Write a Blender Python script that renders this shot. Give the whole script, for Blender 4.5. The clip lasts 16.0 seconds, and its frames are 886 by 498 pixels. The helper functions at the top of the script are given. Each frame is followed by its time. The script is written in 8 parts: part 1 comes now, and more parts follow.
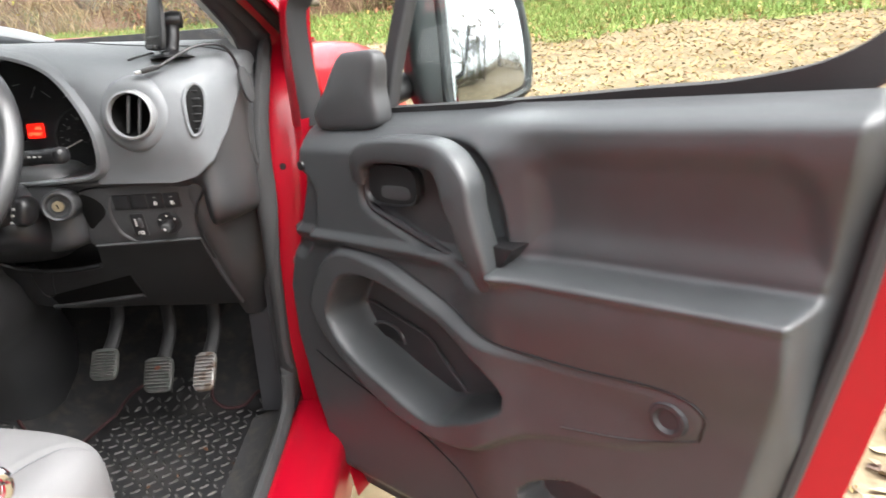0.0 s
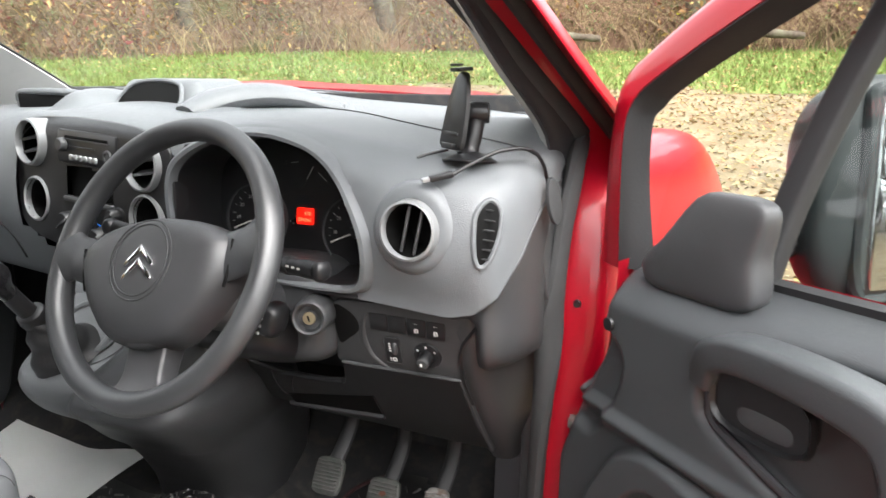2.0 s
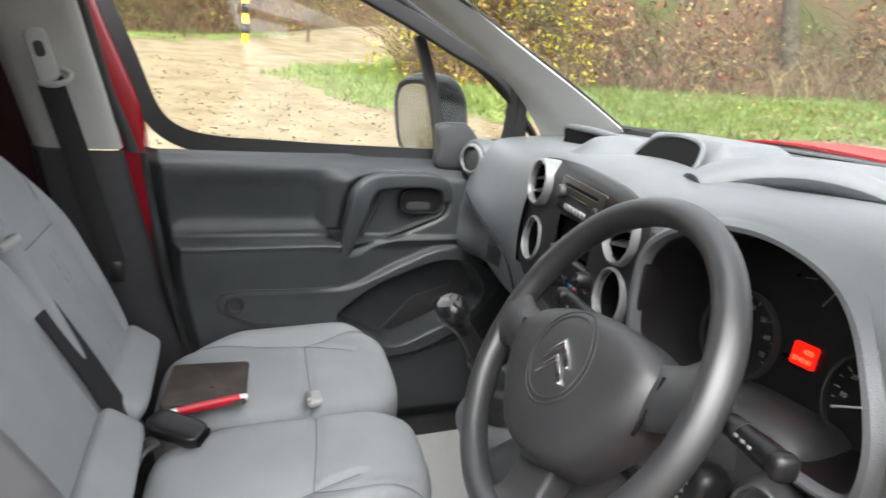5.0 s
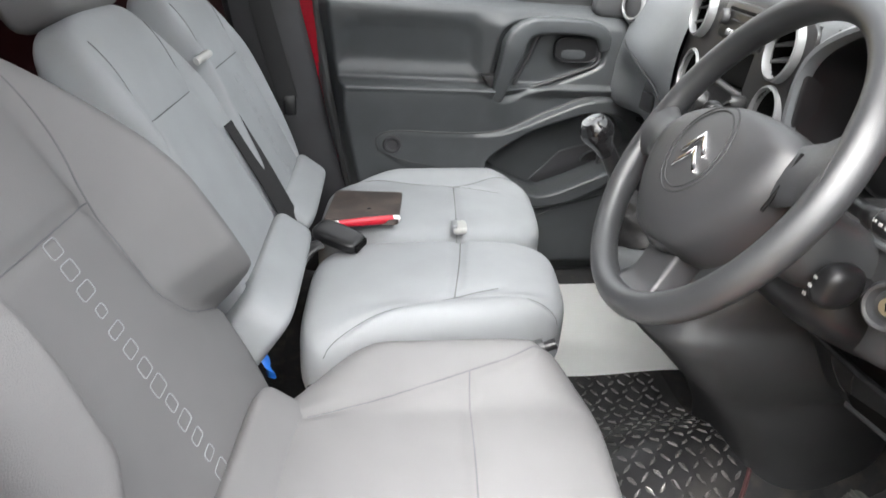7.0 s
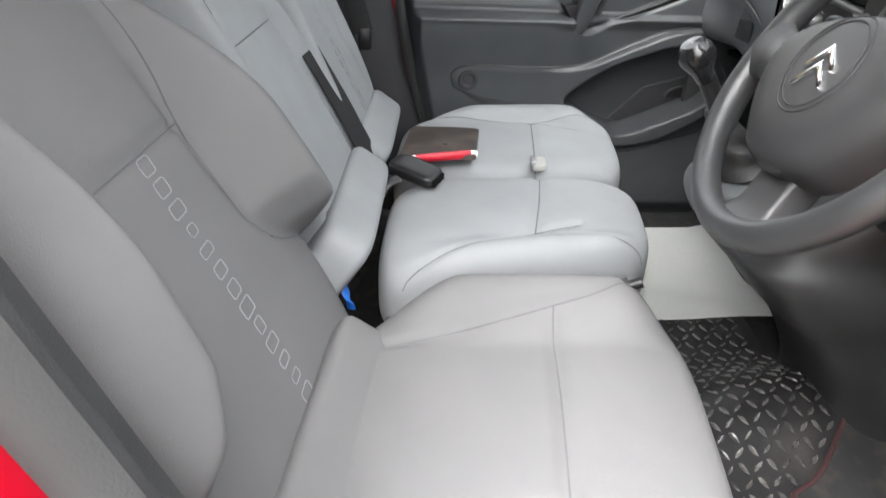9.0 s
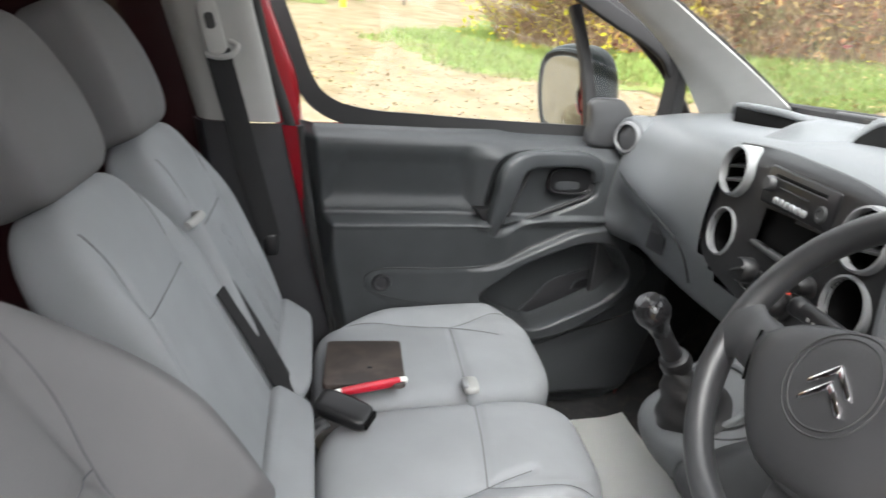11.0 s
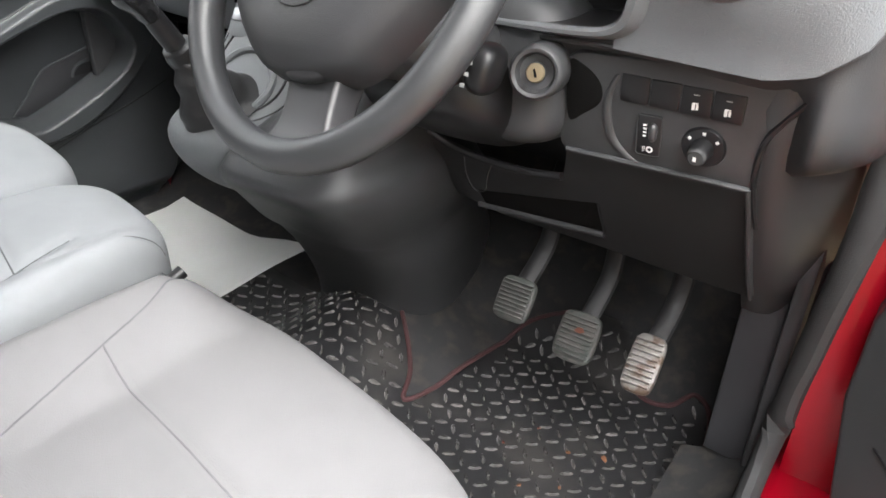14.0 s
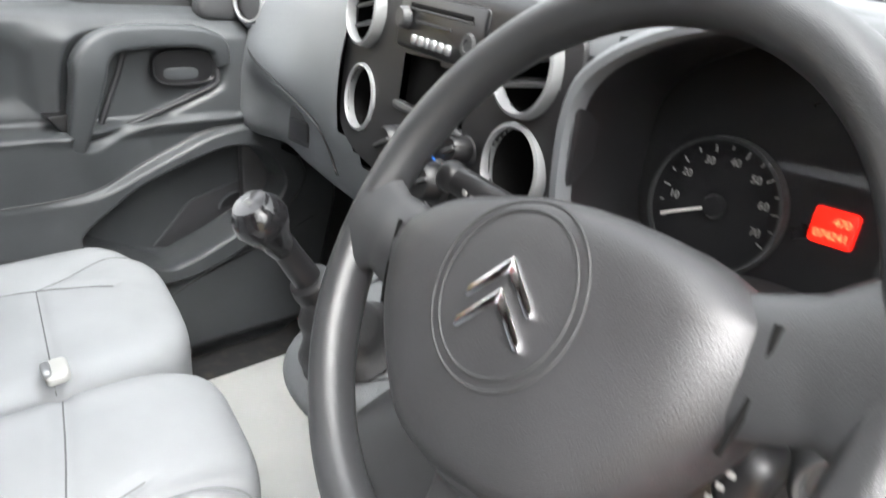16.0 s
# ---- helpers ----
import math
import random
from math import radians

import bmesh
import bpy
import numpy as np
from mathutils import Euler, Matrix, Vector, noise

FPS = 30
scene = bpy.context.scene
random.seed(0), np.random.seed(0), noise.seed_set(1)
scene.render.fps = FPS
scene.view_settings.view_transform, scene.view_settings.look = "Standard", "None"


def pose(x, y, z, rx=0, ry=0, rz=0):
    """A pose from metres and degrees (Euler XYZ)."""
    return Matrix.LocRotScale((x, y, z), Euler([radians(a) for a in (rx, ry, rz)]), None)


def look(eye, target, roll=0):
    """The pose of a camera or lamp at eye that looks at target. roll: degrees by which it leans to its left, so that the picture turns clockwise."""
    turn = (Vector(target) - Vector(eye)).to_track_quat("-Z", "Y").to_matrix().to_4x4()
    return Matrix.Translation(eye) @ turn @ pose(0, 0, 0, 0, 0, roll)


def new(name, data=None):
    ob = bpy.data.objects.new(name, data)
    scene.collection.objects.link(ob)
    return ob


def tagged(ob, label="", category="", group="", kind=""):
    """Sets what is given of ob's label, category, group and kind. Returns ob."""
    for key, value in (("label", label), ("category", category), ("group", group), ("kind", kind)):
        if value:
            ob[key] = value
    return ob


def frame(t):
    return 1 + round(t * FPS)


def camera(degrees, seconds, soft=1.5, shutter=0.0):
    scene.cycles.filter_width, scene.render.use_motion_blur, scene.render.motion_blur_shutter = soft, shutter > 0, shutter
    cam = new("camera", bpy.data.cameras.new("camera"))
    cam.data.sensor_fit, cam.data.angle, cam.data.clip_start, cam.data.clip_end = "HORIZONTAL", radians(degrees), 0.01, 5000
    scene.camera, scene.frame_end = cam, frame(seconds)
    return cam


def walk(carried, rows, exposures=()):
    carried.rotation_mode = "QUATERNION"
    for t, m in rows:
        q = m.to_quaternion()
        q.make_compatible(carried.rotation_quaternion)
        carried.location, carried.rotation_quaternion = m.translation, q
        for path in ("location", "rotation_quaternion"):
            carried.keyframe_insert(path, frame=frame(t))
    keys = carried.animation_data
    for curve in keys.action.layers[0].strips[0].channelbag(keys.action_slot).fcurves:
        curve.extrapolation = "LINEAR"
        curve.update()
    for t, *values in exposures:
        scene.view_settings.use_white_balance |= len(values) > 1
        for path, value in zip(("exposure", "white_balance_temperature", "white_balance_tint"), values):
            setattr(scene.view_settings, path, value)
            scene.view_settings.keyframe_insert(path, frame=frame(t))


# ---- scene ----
cam = camera(65.9, 16.0, shutter=0.3)
ROWS = [
    (0, 1.1401, -0.8643, 1.2547, 0.46, -18.58, -4.45),
    (0.5, 1.0522, -0.7579, 1.2878, 4.75, -18.28, -3.36),
    (1, 1.0071, -0.6700, 1.3081, 10.48, -17.41, -2.35),
    (1.5, 1.0001, -0.5961, 1.3438, 15.97, -16.45, -1.06),
    (2, 0.9888, -0.5228, 1.3515, 20.72, -15.47, -0.22),
    (2.5, 0.9219, -0.4239, 1.3641, 25.09, -14.48, 0.57),
    (3, 0.8652, -0.3593, 1.3647, 29.31, -13.78, 1.24),
    (3.5, 0.8408, -0.3219, 1.3638, 36.34, -13.77, 2.03),
    (4, 0.8524, -0.2901, 1.3776, 45.00, -13.81, 2.97),
    (4.5, 0.8627, -0.2734, 1.3867, 55.50, -13.77, 3.99),
    (5, 0.8914, -0.2892, 1.3844, 65.24, -14.41, 4.83),
    (5.2, 0.9003, -0.2919, 1.3820, 68.55, -14.76, 5.08),
    (7.3, 0.9875, -0.2969, 1.2697, 78.94, -25.77, 3.50),
    (7.5, 0.9939, -0.3024, 1.2505, 78.92, -27.43, 3.22),
    (8, 1.0009, -0.3073, 1.2090, 79.30, -30.93, 3.03),
    (8.5, 0.9890, -0.3074, 1.2080, 81.02, -31.58, 2.97),
    (8.7, 0.9781, -0.3119, 1.2257, 82.66, -30.25, 2.66),
    (10.8, 0.7989, -0.3950, 1.3760, 76.78, -18.61, 5.07),
    (11, 0.7766, -0.4142, 1.3894, 72.10, -17.82, 5.12),
    (11.5, 0.7362, -0.4432, 1.3810, 60.53, -15.53, 4.87),
    (12, 0.7205, -0.4384, 1.3732, 51.32, -14.30, 4.03),
    (12.5, 0.7281, -0.4238, 1.3461, 44.92, -15.38, 2.67),
    (13, 0.7612, -0.3971, 1.2853, 38.68, -20.35, 1.46),
    (13.5, 0.7890, -0.3607, 1.2088, 35.58, -24.95, 0.98),
    (14, 0.7958, -0.3450, 1.1691, 34.04, -28.58, 1.26),
    (14.5, 0.7686, -0.3504, 1.1694, 34.38, -30.53, 2.18),
    (15, 0.7234, -0.3091, 1.1841, 37.35, -30.09, 2.79),
    (15.5, 0.6440, -0.2170, 1.2354, 41.39, -27.74, 3.48),
    (16, 0.5658, -0.1464, 1.2702, 46.31, -22.51, 4.52),
]
walk(cam, [(t, pose(x, y, z, 90 + pitch, 0, yaw) @ pose(0, 0, 0, 0, 0, roll)) for t, x, y, z, yaw, pitch, roll in ROWS], [(0, 2.78), (1, 2.80), (2.5, 2.57), (3.5, 2.52), (5, 2.42), (7.5, 3.09), (8.5, 2.97), (11, 2.62), (12.5, 2.54), (13.5, 2.80), (14.5, 3.15), (15, 3.19), (15.5, 3.25), (16, 3.38)])
# ---- daylight: overcast ----
world = bpy.data.worlds.new("overcast_sky")
scene.world = world
world.use_nodes = True
wn = world.node_tree.nodes
sky = wn.new("ShaderNodeTexSky")
sky.sky_type = "NISHITA"
sky.sun_disc = False
sky.sun_elevation = radians(57)
sky.sun_rotation = radians(124)
sky.air_density, sky.dust_density, sky.ozone_density = 1.0, 4.0, 1.0
grey = wn.new("ShaderNodeHueSaturation")
grey.inputs["Saturation"].default_value = 0.12
world.node_tree.links.new(sky.outputs["Color"], grey.inputs["Color"])
world.node_tree.links.new(grey.outputs["Color"], wn["Background"].inputs["Color"])
wn["Background"].inputs["Strength"].default_value = 0.15
sun = new("sun", bpy.data.lights.new("sun", "SUN"))
sun.data.energy, sun.data.angle, sun.data.color = 0.75, radians(80), (1.0, 0.98, 0.96)
sun.matrix_world = look((4.4, -3.0, 8.4), (0, 0, 0))
# ---- tools ----
V = Vector


def smoothstep(a, b, x):
    t = np.clip((np.asarray(x, float) - a) / (b - a), 0, 1)
    return t * t * (3 - 2 * t)


def finish(bm, angle=38):
    """Smooth faces with sharp edges past the angle."""
    bmesh.ops.recalc_face_normals(bm, faces=bm.faces)
    for f in bm.faces:
        f.smooth = True
    lim = radians(angle)
    for e in bm.edges:
        if len(e.link_faces) == 2 and e.calc_face_angle(0) > lim:
            e.smooth = False


def part(name, bm, material, parent=None, label="", angle=38):
    """One bmesh becomes one mesh object, under a thing or a part."""
    finish(bm, angle)
    me = bpy.data.meshes.new(name)
    bm.to_mesh(me)
    bm.free()
    me.materials.append(material)
    ob = new(name, me)
    if parent is not None:
        ob.parent = parent
    if label:
        ob["label"] = label
    return ob


def raw(name, verts, faces, material, parent=None, label="", smooth=False):
    """A mesh straight from arrays, for what has very many pieces."""
    me = bpy.data.meshes.new(name)
    me.from_pydata([tuple(v) for v in verts], [], [tuple(int(i) for i in f) for f in faces])
    me.materials.append(material)
    if smooth:
        me.polygons.foreach_set("use_smooth", [True] * len(me.polygons))
    me.update()
    ob = new(name, me)
    if parent is not None:
        ob.parent = parent
    if label:
        ob["label"] = label
    return ob


def thing(name, label, category, group="", kind=""):
    return tagged(new(name), label, category, group, kind)


def merge(bm, other, m=None):
    """Adds another bmesh, moved by m, to bm."""
    me = bpy.data.meshes.new("tmp")
    other.to_mesh(me)
    other.free()
    if m is not None:
        me.transform(m)
    bm.from_mesh(me)
    bpy.data.meshes.remove(me)
    return bm


def turned(bm, m):
    bm.transform(m)
    return bm


def box(sx, sy, sz, bevel=0.003, seg=2, m=None):
    bm = bmesh.new()
    bmesh.ops.create_cube(bm, size=1, matrix=Matrix.Diagonal((sx, sy, sz, 1)))
    if bevel:
        bmesh.ops.bevel(bm, geom=bm.edges[:], offset=bevel, segments=seg, profile=0.5, affect="EDGES")
    return turned(bm, m) if m is not None else bm


def grid(nu, nv, fn, close_u=False, close_v=False):
    """A sheet of nu x nv points fn(i, j)."""
    bm = bmesh.new()
    vs = [[bm.verts.new(fn(i, j)) for j in range(nv)] for i in range(nu)]
    for i in range(nu if close_u else nu - 1):
        for j in range(nv if close_v else nv - 1):
            a, b = (i + 1) % nu, (j + 1) % nv
            bm.faces.new((vs[i][j], vs[a][j], vs[a][b], vs[i][b]))
    return bm


def lathe(profile, n=40, m=None, caps=True):
    """Turns (radius, height) points round z."""
    bm = grid(n, len(profile), lambda i, j: (profile[j][0] * math.cos(math.tau * i / n), profile[j][0] * math.sin(math.tau * i / n), profile[j][1]), close_u=True)
    if caps:
        bmesh.ops.remove_doubles(bm, verts=bm.verts, dist=1e-6)
        bmesh.ops.holes_fill(bm, edges=[e for e in bm.edges if e.is_boundary])
    return turned(bm, m) if m is not None else bm


def spline(pts, n=8, closed=False):
    """Points on a smooth curve through pts."""
    p = [V(q) for q in pts]
    out, k = [], len(p)
    for i in range(k if closed else k - 1):
        if closed:
            a, b, c, d = p[i - 1], p[i], p[(i + 1) % k], p[(i + 2) % k]
        else:
            a, b, c, d = p[max(i - 1, 0)], p[i], p[i + 1], p[min(i + 2, k - 1)]
        for s in range(n):
            t = s / n
            out.append(0.5 * ((2 * b) + (c - a) * t + (2 * a - 5 * b + 4 * c - d) * t * t + (3 * b - a - 3 * c + d) * t**3))
    if not closed:
        out.append(p[-1])
    return out


def tube(pts, r, n=10, closed=False, flat=1.0, up=(0, 0, 1), caps=True):
    """A tube along points; r is one radius or one for each point; flat squashes it along up."""
    pts = [V(p) for p in pts]
    k = len(pts)
    rs = r if hasattr(r, "__len__") else [r] * k
    bm = bmesh.new()
    rings, ref = [], V(up)
    for i, p in enumerate(pts):
        d = (pts[(i + 1) % k] - pts[i - 1]) if closed else (pts[min(i + 1, k - 1)] - pts[max(i - 1, 0)])
        d.normalize()
        side = d.cross(ref)
        if side.length < 1e-4:
            side = d.orthogonal()
        side.normalize()
        top = side.cross(d)
        rings.append([bm.verts.new(p + rs[i] * (math.cos(math.tau * j / n) * side + flat * math.sin(math.tau * j / n) * top)) for j in range(n)])
    for i in range(k if closed else k - 1):
        a, b = rings[i], rings[(i + 1) % k]
        for j in range(n):
            bm.faces.new((a[j], a[(j + 1) % n], b[(j + 1) % n], b[j]))
    if not closed and caps:
        bm.faces.new(rings[0][::-1])
        bm.faces.new(rings[-1])
    return bm


def plate(outline, thick, bevel=0.002, seg=2, m=None):
    """A flat outline (x, y) given thickness along z, its top edge rounded."""
    bm = bmesh.new()
    f = bm.faces.new([bm.verts.new((x, y, 0)) for x, y in outline])
    top = bmesh.ops.extrude_face_region(bm, geom=[f])["geom"]
    vs = [g for g in top if isinstance(g, bmesh.types.BMVert)]
    bmesh.ops.translate(bm, verts=vs, vec=(0, 0, thick))
    if bevel:
        es = [e for e in bm.edges if all(v in vs for v in e.verts)]
        bmesh.ops.bevel(bm, geom=es, offset=bevel, segments=seg, profile=0.5, affect="EDGES")
    return turned(bm, m) if m is not None else bm


def round_rect(w, h, r, n=5):
    out = []
    for cx, cy, a in ((w / 2 - r, h / 2 - r, 0), (-w / 2 + r, h / 2 - r, 90), (-w / 2 + r, -h / 2 + r, 180), (w / 2 - r, -h / 2 + r, 270)):
        out += [(cx + r * math.cos(radians(a + 90 * k / n)), cy + r * math.sin(radians(a + 90 * k / n))) for k in range(n + 1)]
    return out


def ellipse(a, b, n=40):
    return [(a * math.cos(math.tau * i / n), b * math.sin(math.tau * i / n)) for i in range(n)]


def axes(origin, z, x_hint=(1, 0, 0)):
    """A pose at origin with its z along z and its x as near x_hint as can be."""
    z = V(z).normalized()
    y = z.cross(V(x_hint)).normalized()
    x = y.cross(z)
    m = Matrix((x, y, z)).transposed().to_4x4()
    m.translation = V(origin)
    return m


def sd_poly(px, py, poly):
    """Signed distance to a polygon, below 0 inside."""
    px, py = np.asarray(px, float), np.asarray(py, float)
    d, s = np.full(px.shape, 1e9), np.ones(px.shape)
    k = len(poly)
    for i in range(k):
        (ax, ay), (bx, by) = poly[i], poly[i - 1]
        ex, ey, wx, wy = bx - ax, by - ay, px - ax, py - ay
        t = np.clip((wx * ex + wy * ey) / (ex * ex + ey * ey), 0, 1)
        d = np.minimum(d, (wx - ex * t) ** 2 + (wy - ey * t) ** 2)
        c = np.stack([py >= ay, py < by, ex * wy > ey * wx])
        s = np.where(c.all(0) | (~c).all(0), -s, s)
    return s * np.sqrt(d)


def curve2(pts, n=6, closed=True):
    return [(p.x, p.y) for p in spline([(x, y, 0) for x, y in pts], n, closed)]


def soft_block(size, p, n, shape=None, m=None):
    """A stuffed block: a cube's grid drawn towards a rounded form, then shaped."""
    bm = bmesh.new()
    bmesh.ops.create_cube(bm, size=2)
    bmesh.ops.subdivide_edges(bm, edges=bm.edges[:], cuts=n, use_grid_fill=True)
    for v in bm.verts:
        x, y, z = v.co
        k = (abs(x) ** p + abs(y) ** p + abs(z) ** p) ** (1 / p)
        q = V((x, y, z)) / k
        v.co = shape(q) if shape else V((q.x * size[0] / 2, q.y * size[1] / 2, q.z * size[2] / 2))
    return turned(bm, m) if m is not None else bm
# ---- materials ----
def surface(name, colour, rough=0.5, metal=0.0, vary=0.12, scale=18.0, bump=0.0, grain=600.0, second=None, mix=(0.45, 0.65), spread=4.0, coat=0.0, island=0.0, spec=0.5, rough_vary=0.08):
    """A surface with grain, blotches and, where second is given, patches of a second colour."""
    m = bpy.data.materials.new(name)
    m.use_nodes = True
    n, l = m.node_tree.nodes, m.node_tree.links
    b = n["Principled BSDF"]
    tc = n.new("ShaderNodeTexCoord")
    big = n.new("ShaderNodeTexNoise")
    big.inputs["Scale"].default_value, big.inputs["Detail"].default_value = scale, 6
    l.new(tc.outputs["Object"], big.inputs["Vector"])
    ramp = n.new("ShaderNodeValToRGB")
    c = V(colour)
    ramp.color_ramp.elements[0].position, ramp.color_ramp.elements[1].position = 0.3, 0.7
    ramp.color_ramp.elements[0].color = (*(c * (1 - vary)), 1)
    ramp.color_ramp.elements[1].color = (*(c * (1 + vary)), 1)
    l.new(big.outputs["Fac"], ramp.inputs["Fac"])
    out = ramp.outputs["Color"]
    if second is not None:
        blot = n.new("ShaderNodeTexNoise")
        blot.inputs["Scale"].default_value, blot.inputs["Detail"].default_value = spread, 8
        l.new(tc.outputs["Object"], blot.inputs["Vector"])
        fac = n.new("ShaderNodeMapRange")
        fac.inputs["From Min"].default_value, fac.inputs["From Max"].default_value = mix
        l.new(blot.outputs["Fac"], fac.inputs["Value"])
        mx = n.new("ShaderNodeMix")
        mx.data_type = "RGBA"
        l.new(fac.outputs["Result"], mx.inputs["Factor"])
        l.new(out, mx.inputs["A"])
        mx.inputs["B"].default_value = (*second, 1)
        out = mx.outputs["Result"]
    if island:
        geo = n.new("ShaderNodeNewGeometry")
        hsv = n.new("ShaderNodeHueSaturation")
        for socket, lo, hi in (("Hue", 0.5 - 0.06 * island, 0.5 + 0.06 * island), ("Value", 1 - 0.6 * island, 1 + 0.6 * island)):
            mr = n.new("ShaderNodeMapRange")
            mr.inputs["To Min"].default_value, mr.inputs["To Max"].default_value = lo, hi
            l.new(geo.outputs["Random Per Island"], mr.inputs["Value"])
            l.new(mr.outputs["Result"], hsv.inputs[socket])
        l.new(out, hsv.inputs["Color"])
        out = hsv.outputs["Color"]
    l.new(out, b.inputs["Base Color"])
    rr = n.new("ShaderNodeMapRange")
    rr.inputs["To Min"].default_value, rr.inputs["To Max"].default_value = max(rough - rough_vary, 0.02), min(rough + rough_vary, 1)
    l.new(big.outputs["Fac"], rr.inputs["Value"])
    l.new(rr.outputs["Result"], b.inputs["Roughness"])
    b.inputs["Metallic"].default_value = metal
    b.inputs["Specular IOR Level"].default_value = spec
    if coat:
        b.inputs["Coat Weight"].default_value, b.inputs["Coat Roughness"].default_value = coat, 0.06
    if bump:
        fine = n.new("ShaderNodeTexNoise")
        fine.inputs["Scale"].default_value, fine.inputs["Detail"].default_value = grain, 2
        l.new(tc.outputs["Object"], fine.inputs["Vector"])
        bp = n.new("ShaderNodeBump")
        bp.inputs["Strength"].default_value, bp.inputs["Distance"].default_value = bump, 0.0008
        l.new(fine.outputs["Fac"], bp.inputs["Height"])
        l.new(bp.outputs["Normal"], b.inputs["Normal"])
    return m


def clear_glass(name, tint=(1, 1, 1), haze=0.0, gloss=1.0):
    """A pane: what is behind it shows through, with a glossy face; haze is dust and painted-in reflection on it."""
    m = bpy.data.materials.new(name)
    m.use_nodes = True
    n, l = m.node_tree.nodes, m.node_tree.links
    n.remove(n["Principled BSDF"])
    tr, gl, lw, mx = n.new("ShaderNodeBsdfTransparent"), n.new("ShaderNodeBsdfGlossy"), n.new("ShaderNodeLayerWeight"), n.new("ShaderNodeMixShader")
    fr, ad = n.new("ShaderNodeMath"), n.new("ShaderNodeMath")
    tr.inputs["Color"].default_value = (*tint, 1)
    gl.inputs["Roughness"].default_value = 0.02
    lw.inputs["Blend"].default_value = 0.5
    fr.operation, ad.operation = "POWER", "MULTIPLY_ADD"
    fr.inputs[1].default_value = 5.0
    ad.inputs[1].default_value, ad.inputs[2].default_value = 0.5 * gloss, 0.04 * gloss
    l.new(lw.outputs["Facing"], fr.inputs[0])
    l.new(fr.outputs["Value"], ad.inputs[0])
    l.new(ad.outputs["Value"], mx.inputs["Fac"])
    l.new(tr.outputs["BSDF"], mx.inputs[1])
    l.new(gl.outputs["BSDF"], mx.inputs[2])
    out = mx.outputs["Shader"]
    if haze:
        df, m2, tc, no, mr = n.new("ShaderNodeBsdfDiffuse"), n.new("ShaderNodeMixShader"), n.new("ShaderNodeTexCoord"), n.new("ShaderNodeTexNoise"), n.new("ShaderNodeMapRange")
        df.inputs["Color"].default_value = (0.6, 0.6, 0.58, 1)
        no.inputs["Scale"].default_value, no.inputs["Detail"].default_value = 3.0, 5
        mr.inputs["To Min"].default_value, mr.inputs["To Max"].default_value = haze * 0.4, haze * 1.6
        l.new(tc.outputs["Object"], no.inputs["Vector"])
        l.new(no.outputs["Fac"], mr.inputs["Value"])
        l.new(mr.outputs["Result"], m2.inputs["Fac"])
        l.new(out, m2.inputs[1])
        l.new(df.outputs["BSDF"], m2.inputs[2])
        out = m2.outputs["Shader"]
    l.new(out, n["Material Output"].inputs["Surface"])
    return m


def glow(name, colour, strength):
    m = bpy.data.materials.new(name)
    m.use_nodes = True
    b = m.node_tree.nodes["Principled BSDF"]
    b.inputs["Base Color"].default_value = (*[c * 0.3 for c in colour], 1)
    b.inputs["Emission Color"].default_value = (*colour, 1)
    b.inputs["Emission Strength"].default_value = strength
    return m


M_DASH = surface("dash_grey_plastic", (0.134, 0.142, 0.149), 0.42, bump=0.9, grain=650, vary=0.07)
M_DARK = surface("dark_grey_plastic", (0.044, 0.045, 0.047), 0.42, bump=0.5, grain=900)
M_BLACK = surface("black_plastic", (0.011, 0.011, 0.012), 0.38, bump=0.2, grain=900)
# near-black that paints the shade inside throats, slots and other recesses
M_MATTE = surface("black_recess_shade", (0.006, 0.006, 0.006), 0.8, spec=0.1)
M_RIM = surface("moulded_wheel_rim", (0.030, 0.031, 0.033), 0.38, bump=0.35, grain=1200, rough_vary=0.05, spec=0.9)
M_HUB = surface("moulded_wheel_cover", (0.032, 0.032, 0.034), 0.43, bump=0.4, grain=1100, rough_vary=0.05, spec=0.7)
M_DOOR = surface("door_trim_plastic", (0.050, 0.054, 0.057), 0.33, bump=0.6, grain=800, vary=0.08)
M_DOORDARK = surface("door_trim_dark", (0.028, 0.028, 0.031), 0.55, bump=0.4, grain=800)
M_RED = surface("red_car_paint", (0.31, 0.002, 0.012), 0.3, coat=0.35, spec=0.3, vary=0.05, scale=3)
# the body red again, darkened with the load space's shade
M_RED_SHADE = surface("red_paint_in_shade", (0.022, 0.001, 0.003), 0.4, coat=0.3, vary=0.12, scale=6)
M_RUBBER = surface("black_rubber", (0.014, 0.014, 0.015), 0.65, bump=0.3, grain=300)
M_SEAL = surface("grey_rubber_seal", (0.034, 0.035, 0.036), 0.75, bump=0.4, grain=500)
# one seat cloth in two tones: driver's darkened, bench lightened, to balance light
M_FABRIC = surface("grey_seat_fabric_dimmed", (0.172, 0.171, 0.173), 0.92, bump=0.8, grain=900, vary=0.05, scale=9, spec=0.15)
M_FABRIC2 = surface("grey_seat_fabric_brightened", (0.300, 0.311, 0.321), 0.92, bump=0.8, grain=900, vary=0.06, scale=9, spec=0.15)
# darker than the cloth: the crease's shade is put into the seam colour
M_SEAM = surface("seat_crease_shade", (0.13, 0.132, 0.138), 0.9, spec=0.1)
M_PILLAR = surface("pale_pillar_trim", (0.40, 0.40, 0.385), 0.75, bump=0.4, grain=700, vary=0.04)
M_CHROME = surface("chrome", (0.75, 0.75, 0.76), 0.12, 1.0, vary=0.03)
M_BRASS = surface("worn_brass", (0.52, 0.43, 0.28), 0.35, 0.8, vary=0.05)
M_SILVER = surface("silver_paint", (0.42, 0.43, 0.44), 0.35, 0.7, vary=0.05)
